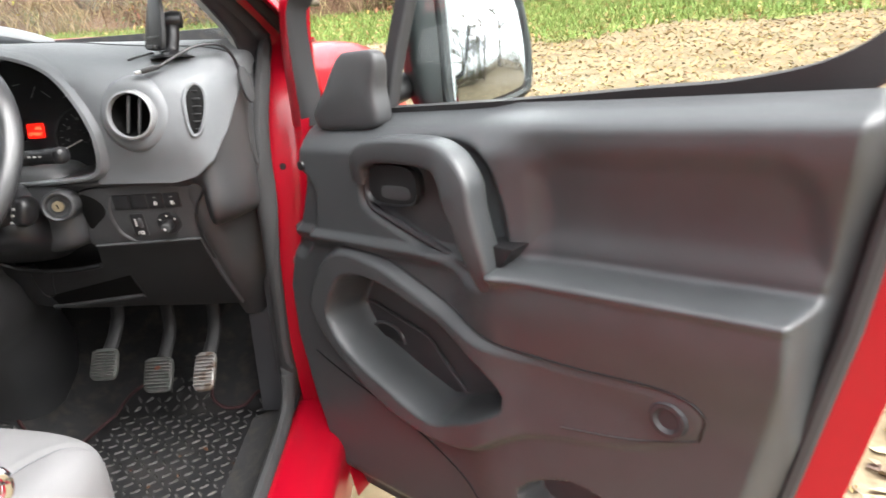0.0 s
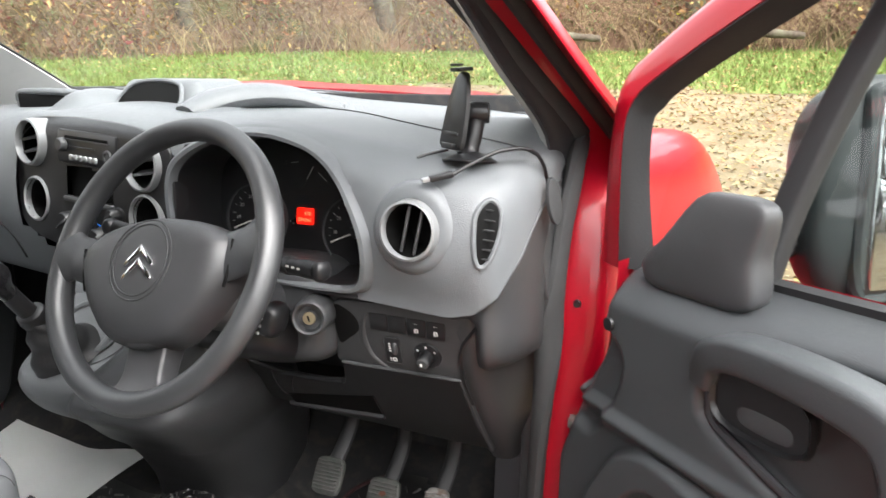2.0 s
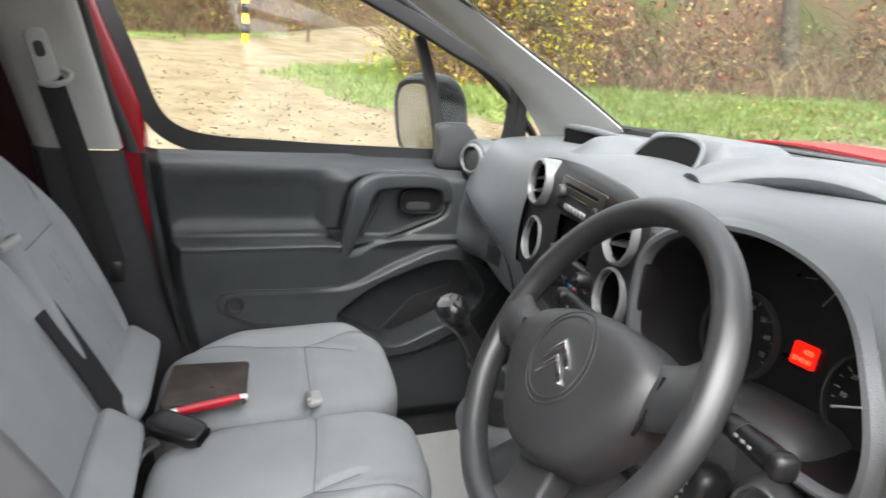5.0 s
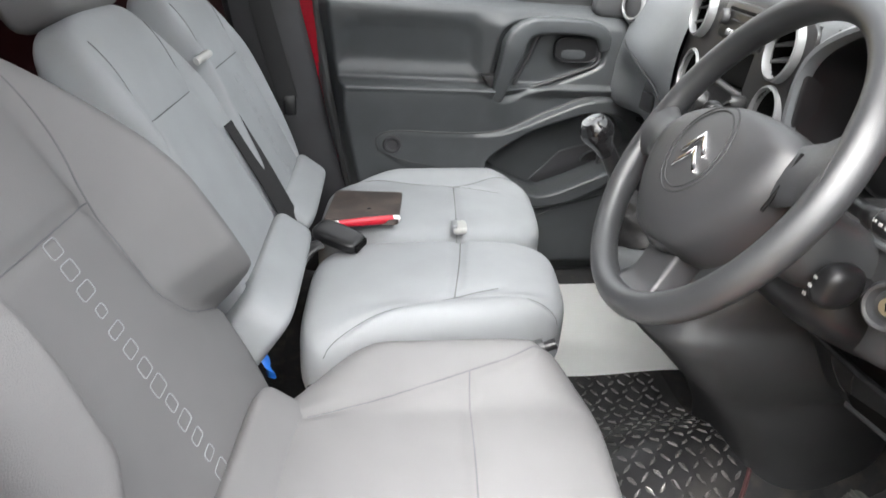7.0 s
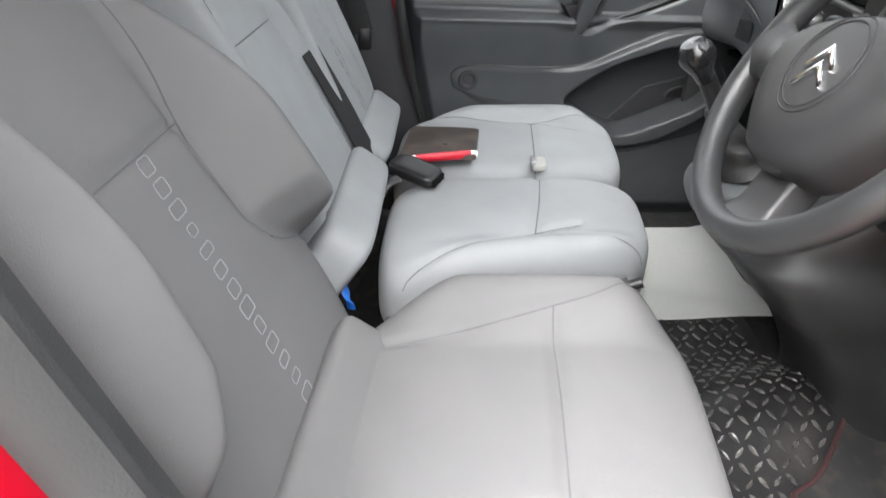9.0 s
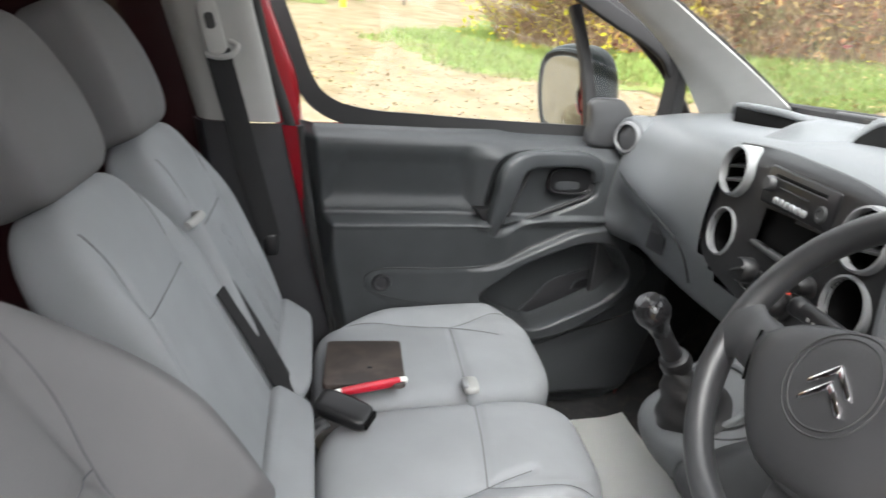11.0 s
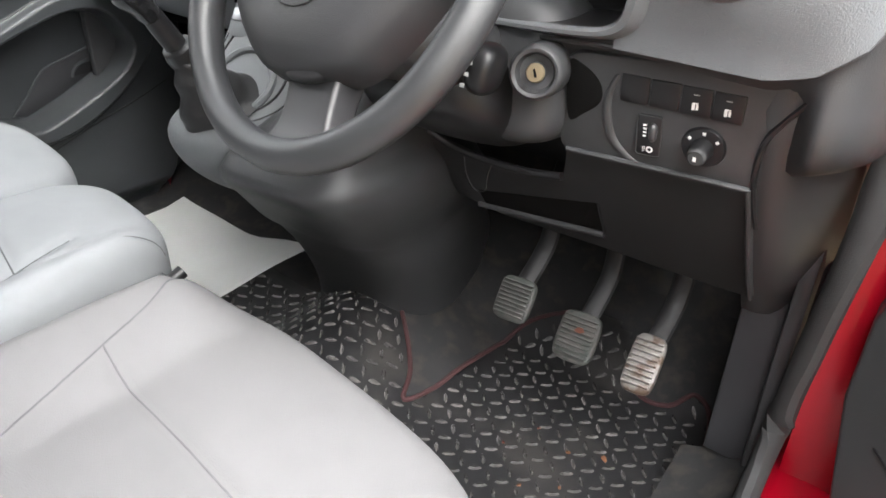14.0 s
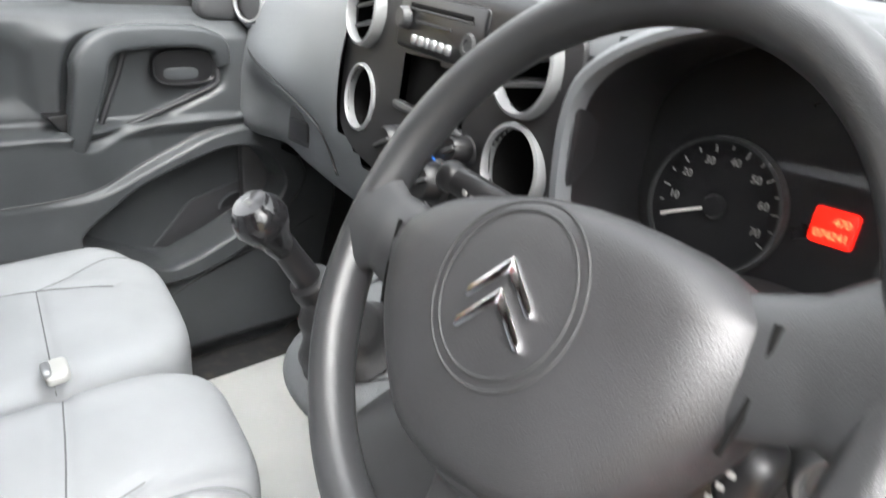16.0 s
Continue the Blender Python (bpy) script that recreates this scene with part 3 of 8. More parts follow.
# floor pan, sills and wheel-arch sides
part("floor_pan", box(1.66, 2.0, 0.04, 0.005, m=pose(0, 0.0, 0.36)), M_CARPET, van, "dark carpeted cab floor")
sweep("sill", [(0.835, -1.3, 0.40), (0.835, -0.2, 0.40), (0.845, 0.55, 0.41)], round_rect(0.13, 0.16, 0.03), M_RED, n=4, label="red painted door sill")
sweep("sill", [(-0.83, -1.3, 0.40), (-0.83, 0.75, 0.40)], round_rect(0.13, 0.16, 0.03), M_RED, n=4, label="red painted door sill")
sheet("sill_carpet", [[(0.66, -0.6, 0.40), (0.66, -0.1, 0.402), (0.66, 0.25, 0.404), (0.67, 0.49, 0.43)], [(0.715, -0.6, 0.415), (0.715, -0.1, 0.418), (0.715, 0.25, 0.42), (0.715, 0.49, 0.45)], [(0.772, -0.6, 0.468), (0.772, -0.1, 0.468), (0.775, 0.25, 0.47), (0.782, 0.49, 0.49)]], M_CARPET, label="dusty dark carpet beside the sill", n=4)
# firewall
part("firewall", box(1.62, 0.03, 0.95, 0.004, m=pose(0, 0.98, 0.80)), M_CARPET, van, "dark felt firewall")
sheet("toe_board", [[(-0.8, 0.62, 0.385), (-0.8, 0.78, 0.50), (-0.8, 0.96, 0.80)], [(0, 0.62, 0.385), (0, 0.78, 0.50), (0, 0.96, 0.80)], [(0.8, 0.62, 0.385), (0.8, 0.78, 0.50), (0.8, 0.96, 0.80)]], M_CARPET, label="dark sloping toe board")

# driver's side hinge pillar: red jamb, rubber seal
sweep("door_seal", [(0.765, -0.16, 0.60), (0.768, -0.08, 0.49), (0.772, 0.0, 0.475), (0.775, 0.1, 0.475), (0.776, 0.36, 0.49), (0.782, 0.425, 0.56), (0.790, 0.410, 0.70), (0.802, 0.384, 0.86), (0.812, 0.384, 1.02), (0.816, 0.412, 1.12), (0.820, 0.465, 1.20), (0.812, 0.50, 1.25), (0.757, 0.365, 1.35), (0.70, 0.23, 1.45)], ellipse(0.014, 0.02, 10), M_SEAL, n=8, label="grey rubber door seal")
for z, y in ((1.014, 0.412), (0.837, 0.415)):
    part("bolt", lathe([(0.0, 0.008), (0.005, 0.008), (0.007, 0.003), (0.011, 0.003), (0.011, 0.0), (0.0, 0.0)], 20, axes((0.842, y, z), (0, -1, 0))), M_BLACK, van, "black hinge bolt plug")
part("check_strap", box(0.05, 0.03, 0.014, 0.003, m=pose(0.865, 0.40, 0.833)), M_STEEL, van, "steel door check strap")

# windscreen pillars
for s, nm in ((1, "driver"), (-1, "passenger")):
    if s > 0:
        up = lambda x, y: [(x - 0.546 * (z - 1.25), y - 1.358 * (z - 1.25), z) for z in (1.25, 1.35, 1.45, 1.55, 1.66)]
        skin = [(0.90, 0.56, 0.38), (0.90, 0.54, 0.6), (0.90, 0.52, 0.86), (0.90, 0.51, 1.02), (0.898, 0.50, 1.135), (0.897, 0.475, 1.20)] + up(0.894, 0.452)
        black = [(0.885, 0.47, 0.38), (0.885, 0.44, 0.6), (0.885, 0.42, 0.86), (0.887, 0.42, 1.02), (0.885, 0.46, 1.135), (0.880, 0.515, 1.20)] + up(0.868, 0.525)
        midl = [(0.84, 0.47, 0.38), (0.84, 0.435, 0.6), (0.842, 0.403, 0.86), (0.842, 0.408, 1.02), (0.845, 0.45, 1.135), (0.85, 0.505, 1.20)] + up(0.848, 0.527)
        dark = [(0.80, 0.48, 0.38), (0.80, 0.43, 0.6), (0.80, 0.40, 0.86), (0.80, 0.41, 1.02), (0.803, 0.45, 1.135), (0.815, 0.498, 1.20)] + up(0.825, 0.512)
        out = lambda q: [(x + 0.034 * min(1, (z - 1.25) / 0.2), y + 0.034 * min(1, (z - 1.25) / 0.2), z) for x, y, z in q]
        lip = [(0.792, 0.405, 1.10), (0.794, 0.42, 1.18)] + out(up(0.789, 0.438))
        inner = [(0.790, 0.40, 1.10), (0.792, 0.41, 1.18)] + out(up(0.786, 0.425))
        sheet("pillar_skin", [[(x + 0.008, y + 0.06, z - 0.005) for x, y, z in skin], skin, black, midl, dark], M_RED, thick=0.003, label="glossy red door jamb and windscreen pillar", n=4)
        sweep("pillar_seal", [(x, y - 0.012, z) for x, y, z in up(0.868, 0.525)], ellipse(0.012, 0.016, 10), M_RUBBER, label="black rubber pillar seal")
        dk = [(0.803, 0.44, 1.10), (0.812, 0.485, 1.18)] + up(0.825, 0.510)
        sheet("pillar_inner_trim", [dk, [((a[0] + b[0]) / 2 - 0.004, (a[1] + b[1]) / 2 - 0.012, a[2]) for a, b in zip(dk, lip)], lip, inner], M_DOORDARK, thick=0.004, label="dark grey inner pillar trim", n=4)
        sheet("pillar_trim", [[(x - 0.001, y + 0.004, z) for x, y, z in inner], [(x - 0.010, y + 0.03, z - 0.003) for x, y, z in inner], [(x - 0.03, y + 0.10, z - 0.01) for x, y, z in inner], [(x - 0.075, y + 0.40, z - 0.06) for x, y, z in inner]], M_PILLAR, thick=0.004, label="pale textured windscreen pillar trim", n=4)
    else:
        sheet("pillar_trim", [[(-0.69, 0.97, 1.27), (-0.635, 0.76, 1.37), (-0.575, 0.55, 1.46), (-0.52, 0.33, 1.56), (-0.45, 0.05, 1.68)], [(-0.73, 0.86, 1.25), (-0.67, 0.66, 1.36), (-0.615, 0.47, 1.455), (-0.56, 0.27, 1.55), (-0.49, 0.0, 1.67)], [(-0.765, 0.755, 1.23), (-0.712, 0.622, 1.36), (-0.662, 0.478, 1.45), (-0.607, 0.268, 1.545), (-0.532, -0.01, 1.66)]], M_PILLAR, thick=0.01, label="pale textured windscreen pillar trim")
        sweep("pillar_skin", [(-0.90, 0.86, 1.15), (-0.83, 0.70, 1.30), (-0.77, 0.52, 1.42), (-0.70, 0.28, 1.54), (-0.61, -0.02, 1.67)], ellipse(0.012, 0.012, 10), M_RUBBER, label="black windscreen pillar edge")

# roof and headlining, open to the windscreen
sheet("roof", [[(-0.62, -0.05, 1.70), (-0.70, -0.6, 1.74), (-0.70, -1.6, 1.76)], [(0, 0.08, 1.79), (0, -0.6, 1.83), (0, -1.6, 1.84)], [(0.62, -0.05, 1.70), (0.70, -0.6, 1.74), (0.70, -1.6, 1.76)]], M_RED, thick=0.02, label="red roof skin")
sheet("headlining", [[(-0.60, -0.07, 1.66), (-0.68, -0.6, 1.70), (-0.68, -1.55, 1.72)], [(0, 0.05, 1.755), (0, -0.6, 1.79), (0, -1.55, 1.80)], [(0.60, -0.07, 1.66), (0.68, -0.6, 1.70), (0.68, -1.55, 1.72)]], M_PILLAR, thick=0.01, label="pale grey headlining")

# passenger's side B-pillar with pale upper and dark lower trim, belt guide and webbing
PB = [(1.172, -0.722, -0.322, -0.361, -0.471), (1.28, -0.716, -0.347, -0.384, -0.500), (1.375, -0.708, -0.372, -0.407, -0.527), (1.46, -0.698, -0.393, -0.427, -0.549), (1.58, -0.682, -0.430, -0.462, -0.585), (1.70, -0.655, -0.470, -0.500, -0.620)]
sheet("pillar_cover", [[(x - 0.030, r + 0.002, z) for z, x, r, m_, l_ in PB], [(x, r, z) for z, x, r, m_, l_ in PB], [(x + 0.010, r - 0.010, z) for z, x, r, m_, l_ in PB], [(x + 0.014, m_, z) for z, x, r, m_, l_ in PB], [(x + 0.008, l_ + 0.02, z) for z, x, r, m_, l_ in PB], [(x - 0.030, l_ - 0.01, z) for z, x, r, m_, l_ in PB]], M_PILLAR, thick=0.004, label="pale grey upper pillar cover", n=3)
PL = [(0.45, -0.140, -0.30), (0.67, -0.185, -0.36), (0.79, -0.226, -0.40), (0.985, -0.269, -0.44), (1.168, -0.309, -0.475)]
sheet("pillar_cover", [[(-0.760, r + 0.004, z) for z, r, l_ in PL], [(-0.728, r - 0.004, z) for z, r, l_ in PL], [(-0.716, r - 0.030, z) for z, r, l_ in PL], [(-0.712, (r + l_) / 2, z) for z, r, l_ in PL], [(-0.722, l_, z) for z, r, l_ in PL], [(-0.780, l_ - 0.02, z) for z, r, l_ in PL]], M_DOORDARK, thick=0.004, label="dark grey lower pillar cover", n=3)
sweep("door_seal", [(-0.738, r + 0.012, z) for z, r, l_ in PL] + [(x - 0.016, r + 0.010, z) for z, x, r, m_, l_ in PB[1:]], ellipse(0.010, 0.012, 10), M_SEAL, label="grey rubber door seal", n=4)
RF = [(0.62, -0.775, -0.105, 0.016), (0.917, -0.770, -0.205, 0.016), (1.028, -0.770, -0.249, 0.018), (1.146, -0.766, -0.284, 0.026), (1.255, -0.762, -0.314, 0.040), (1.353, -0.757, -0.347, 0.034), (1.463, -0.748, -0.389, 0.032), (1.58, -0.728, -0.430, 0.030), (1.70, -0.690, -0.475, 0.030)]
sheet("pillar_skin", [[(x + 0.004, y - 0.030, z) for z, x, y, w in RF], [(x, y, z) for z, x, y, w in RF], [(x - 0.016, y + w * 0.8, z) for z, x, y, w in RF], [(x - 0.060, y + w, z) for z, x, y, w in RF]], M_RED, thick=0.003, label="red painted pillar flange", n=4)
gm = axes((-0.692, -0.453, 1.352), (1, 0.05, 0.12), (0, 1, 0.0)) @ pose(0, 0, 0, 0, 0, 14)
part("belt_guide", plate(round_rect(0.040, 0.105, 0.016), 0.020, 0.006, m=gm), M_PILLAR, van, "pale plastic belt height guide")
part("guide_slot", plate(round_rect(0.018, 0.030, 0.007), 0.003, 0.001, m=gm @ pose(0, 0.012, 0.0195)), M_SEAL, van)
part("belt_loop", tube(spline([(-0.676, -0.462, 1.303), (-0.664, -0.435, 1.300), (-0.664, -0.412, 1.308), (-0.672, -0.404, 1.322), (-0.682, -0.418, 1.330)], 5), 0.006, 8), M_PILLAR, van)
sweep("belt_webbing", [(-0.680, -0.442, 1.312), (-0.692, -0.405, 1.172), (-0.698, -0.375, 1.05), (-0.698, -0.340, 0.92)], round_rect(0.048, 0.004, 0.0015, 2), M_BELT, n=5, up=(1, 0, 0.1), label="black seat belt webbing")
part("belt_stop", box(0.02, 0.03, 0.05, 0.006, m=pose(-0.704, -0.335, 0.905)), M_BLACK, van)

# driver's side B-pillar: dark cover, seal, red flange and striker
BR = [(z, -0.457 + (1.0725 - z) * 0.368 - 0.10 * max(0, z - 1.2) ** 2) for z in (0.45, 0.60, 0.75, 0.90, 1.05, 1.20, 1.35, 1.50, 1.66)]
bx = lambda z: -0.14 * max(0, z - 1.17) ** 1.2
sweep("pillar_cover", [(0.702 + bx(z), y - 0.035, z) for z, y in BR], [(0.022, -0.02), (0.022, 0.016), (-0.022, 0.016), (-0.022, -0.02)], M_DARK, label="dark grey pillar cover", up=(-1, 0, 0), n=3)
sweep("door_seal", [(0.734 + bx(z), y - 0.006, z) for z, y in BR], ellipse(0.013, 0.02, 10), M_SEAL, label="grey rubber door seal", n=3)
sheet("pillar_skin", [[(0.728 + bx(z), y - 0.014, z) for z, y in BR], [(0.765 + bx(z), y - 0.032, z) for z, y in BR], [(0.785 + bx(z), y - 0.08, z) for z, y in BR], [(0.815 + bx(z), y - 0.10, z) for z, y in BR], [(0.82 + bx(z), y - 0.16, z) for z, y in BR], [(0.82 + bx(z), y - 0.6, z) for z, y in BR]], M_RED, thick=0.003, label="red painted door pillar", n=3)
part("striker", box(0.012, 0.03, 0.045, 0.004, m=pose(0.775, -0.462, 0.955, -20)), M_CHROME, van, "bright metal door striker")
part("striker_loop", tube(spline([(0.779, -0.457, 0.940), (0.797, -0.437, 0.942), (0.799, -0.435, 0.962), (0.781, -0.455, 0.968)], 5), 0.005, 10), M_CHROME, van)
part("kick_panel", box(0.02, 0.50, 0.85, 0.006, m=pose(-0.755, 0.74, 0.80, 0, 0, 4)), M_DARK, van, "dark grey side kick panel")
part("kick_panel", box(0.02, 0.42, 0.62, 0.006, m=pose(0.775, 0.66, 0.66, 0, 0, -3)), M_DARK, van, "dark grey side kick panel")

# load space behind the seats, painted red inside, its shade in the colour
# unseen rear wall stands full height, without a window, to keep light out
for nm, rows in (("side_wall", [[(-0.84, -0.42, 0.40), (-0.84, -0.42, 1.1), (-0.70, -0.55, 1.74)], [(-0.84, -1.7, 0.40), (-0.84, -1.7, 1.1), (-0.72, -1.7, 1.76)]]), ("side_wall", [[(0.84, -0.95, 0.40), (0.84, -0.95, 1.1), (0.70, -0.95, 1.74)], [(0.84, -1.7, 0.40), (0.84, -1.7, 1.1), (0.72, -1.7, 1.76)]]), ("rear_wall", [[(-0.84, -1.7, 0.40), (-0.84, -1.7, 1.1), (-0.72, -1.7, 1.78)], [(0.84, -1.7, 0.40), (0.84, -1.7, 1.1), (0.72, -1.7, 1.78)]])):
    sheet(nm, rows, M_RED_SHADE, thick=0.02, label="red painted inner panel, darkened to carry its shade")
part("load_floor", box(1.66, 0.9, 0.03, 0.004, m=pose(0, -1.25, 0.55)), M_RUBBER, van, "dark load floor")

# bonnet, scuttle and front wing
sheet("bonnet", [[(-0.86, 0.98, 1.10), (-0.80, 1.35, 1.09), (-0.74, 1.80, 0.98)], [(-0.45, 1.13, 1.276), (-0.42, 1.45, 1.262), (-0.40, 1.95, 1.10)], [(0, 1.17, 1.278), (0, 1.5, 1.268), (0, 2.0, 1.12)], [(0.45, 1.13, 1.260), (0.42, 1.45, 1.250), (0.40, 1.95, 1.10)], [(0.84, 0.96, 1.235), (0.80, 1.35, 1.17), (0.74, 1.80, 1.0)]], M_RED, thick=0.006, label="red bonnet")
sweep("scuttle", [(-0.72, 0.98, 1.245), (-0.4, 1.09, 1.252), (0, 1.12, 1.256), (0.4, 1.09, 1.226), (0.72, 0.98, 1.20)], round_rect(0.09, 0.022, 0.008), M_BLACK, label="black scuttle panel under the windscreen")
sheet("front_wing", [[(0.84, 0.66, 1.23), (0.86, 0.95, 1.215), (0.84, 1.4, 1.13), (0.74, 1.9, 0.98)], [(0.895, 0.57, 1.20), (0.97, 0.95, 1.20), (0.95, 1.4, 1.12), (0.80, 1.95, 0.92)], [(0.912, 0.555, 1.08), (1.035, 0.97, 1.06), (1.02, 1.45, 1.0), (0.85, 2.0, 0.82)], [(0.912, 0.55, 0.85), (1.05, 0.95, 0.86), (1.03, 1.5, 0.84), (0.86, 2.0, 0.7)], [(0.905, 0.56, 0.42), (1.0, 0.78, 0.45), (0.98, 1.6, 0.55), (0.84, 1.99, 0.52)]], M_RED, thick=0.004, label="red front wing")
sheet("front_wing", [[(-0.885, 0.70, 1.18), (-0.90, 0.98, 1.07), (-0.88, 1.5, 0.98), (-0.80, 1.95, 0.86)], [(-0.905, 0.70, 0.80), (-0.935, 0.95, 0.80), (-0.92, 1.5, 0.80), (-0.82, 1.98, 0.74)], [(-0.90, 0.72, 0.42), (-0.93, 0.85, 0.45), (-0.92, 1.6, 0.55), (-0.82, 1.99, 0.52)]], M_RED, thick=0.004, label="red front wing")
part("front_panel", box(1.62, 0.10, 0.5, 0.04, 3, pose(0, 1.98, 0.62)), M_RED, van, "red front end")
for x in (-0.74, 0.74):
    for y in (1.35, -1.35):
        wh = part("wheel", lathe([(0.16, -0.10), (0.30, -0.10), (0.32, -0.07), (0.32, 0.07), (0.30, 0.10), (0.16, 0.10)], 36, axes((x, y, 0.32), (1, 0, 0)), caps=False), M_RUBBER, van, "black tyre")
        part("rim", lathe([(0.0, 0.0), (0.10, 0.02), (0.17, 0.0), (0.18, -0.06)], 30, axes((x, y, 0.32), (1 if x > 0 else -1, 0, 0)), caps=False), M_SILVER, wh, "silver wheel cover")

# windscreen: a bowed pane with a black edge band
ws = [[(-0.70, 0.965, 1.275), (-0.64, 0.75, 1.375), (-0.57, 0.50, 1.48), (-0.48, 0.17, 1.62), (-0.44, 0.05, 1.68)], [(-0.36, 1.075, 1.275), (-0.33, 0.83, 1.39), (-0.29, 0.56, 1.51), (-0.25, 0.23, 1.66), (-0.22, 0.10, 1.735)], [(0.0, 1.105, 1.270), (0.0, 0.86, 1.395), (0.0, 0.585, 1.52), (0.0, 0.25, 1.67), (0.0, 0.12, 1.75)], [(0.36, 1.075, 1.248), (0.33, 0.83, 1.39), (0.29, 0.56, 1.51), (0.25, 0.23, 1.66), (0.22, 0.10, 1.735)], [(0.70, 0.965, 1.232), (0.64, 0.75, 1.375), (0.57, 0.50, 1.48), (0.48, 0.17, 1.62), (0.44, 0.05, 1.68)]]
screen = sheet("windscreen", ws, M_SCREEN, label="clear windscreen glass with a dusty haze painted in for reflections")
screen.visible_shadow = False
sweep("screen_edge", [ws[0][0], ws[0][1], ws[0][2], ws[0][3], ws[0][4]], ellipse(0.012, 0.006, 8), M_RUBBER, label="black windscreen edge band")
sweep("screen_edge", [r[0] for r in ws], ellipse(0.014, 0.008, 8), M_RUBBER, label="black windscreen edge band")
# ---- front doors: one design, hung on both sides ----
PULL_AREA = curve2([(0.172, 1.05), (0.18, 1.105), (0.215, 1.13), (0.31, 1.138), (0.40, 1.134), (0.45, 1.108), (0.468, 1.03), (0.470, 0.95), (0.435, 0.93), (0.375, 0.945), (0.25, 0.99), (0.185, 1.02)], 5)
PULL_HOLE = curve2([(0.19, 1.055), (0.195, 1.085), (0.225, 1.10), (0.315, 1.104), (0.352, 1.094), (0.368, 1.055), (0.402, 0.975), (0.395, 0.958), (0.36, 0.966), (0.245, 1.010), (0.198, 1.03)], 5)
POCKET = curve2([(0.057, 0.816), (0.075, 0.863), (0.116, 0.905), (0.190, 0.912), (0.277, 0.889), (0.38, 0.847), (0.454, 0.796), (0.466, 0.763), (0.437, 0.734), (0.348, 0.690), (0.292, 0.680), (0.207, 0.710), (0.101, 0.759)], 5)
RAISED = curve2([(0.0, 0.82), (0.034, 0.901), (0.069, 0.938), (0.121, 0.956), (0.211, 0.947), (0.29, 0.917), (0.39, 0.876), (0.47, 0.857), (0.58, 0.853), (0.70, 0.856), (0.746, 0.838), (0.742, 0.80), (0.66, 0.755), (0.50, 0.715), (0.37, 0.645), (0.22, 0.655), (0.08, 0.73)], 5)
UPPER = [(0.485, 0.986), (0.49, 1.10), (0.54, 1.128), (0.80, 1.128), (0.84, 1.10), (0.86, 0.986)]
SLOT_LOW = curve2([(0.481, 0.626), (0.56, 0.672), (0.63, 0.665), (0.70, 0.62), (0.61, 0.575), (0.51, 0.58)], 4)
DARKNOTCH = curve2([(-0.06, 0.94), (-0.03, 1.07), (0.01, 1.09), (0.052, 1.065), (0.062, 1.03), (0.04, 0.965), (-0.012, 0.91)], 4)


def door_height(u, z):
    """How far the trim stands proud of the door, by distance behind the hinge edge and height."""
    h = 0.010 + (0.044 * smoothstep(0.976, 0.963, z) + 0.003 * np.exp(-(((z - 0.960) / 0.005) ** 2)) - 0.020 * smoothstep(0.945, 0.80, z)) * smoothstep(0.34, 0.48, u) * smoothstep(0.845, 0.825, u) + 0.012 * smoothstep(0.85, 0.84, u) * smoothstep(0.982, 0.965, z)
    h = h + 0.028 * smoothstep(0.53, 0.43, u) * smoothstep(1.158, 1.11, z) * smoothstep(0.94, 0.97, z) + 0.010 * smoothstep(0.50, 0.40, u) * smoothstep(0.97, 0.94, z)
    h = h - 0.008 * smoothstep(0.0, 0.035, -sd_poly(u, z, UPPER)) + 0.026 * smoothstep(1.02, 1.135, z) * smoothstep(0.34, 0.62, u)
    h = h + (0.020 - 0.017 * smoothstep(0.35, 0.55, u)) * smoothstep(0.0, 0.014, -sd_poly(u, z, RAISED))
    h = h - 0.014 * smoothstep(0.002, 0.02, -sd_poly(u, z, DARKNOTCH))
    h = h - 0.02 * smoothstep(0.0, 0.02, -sd_poly(u, z, PULL_AREA))
    h = h - 0.085 * smoothstep(0.0, 0.017, -sd_poly(u, z, POCKET)) - 0.05 * smoothstep(0.0, 0.006, -sd_poly(u, z, SLOT_LOW))
    h = h - 0.05 * smoothstep(1.135, 1.172, z) ** 2
    h = h - 0.030 * smoothstep(0.03, 0.0, u - door_front(z)) - 0.035 * smoothstep(0.03, 0.0, door_rear(z) - u) - 0.03 * smoothstep(0.05, 0.0, z - 0.44)
    return h


def door_front(z):
    return np.interp(z, [0.43, 0.50, 0.62, 0.75, 0.85, 0.95, 1.05, 1.12, 1.18], [0.02, -0.03, -0.07, -0.10, -0.10, -0.06, -0.015, -0.002, 0.0])


def door_rear(z):
    return np.interp(z, [0.43, 0.60, 0.75, 0.95, 1.10, 1.18], [0.74, 0.785, 0.82, 0.862, 0.885, 0.895])


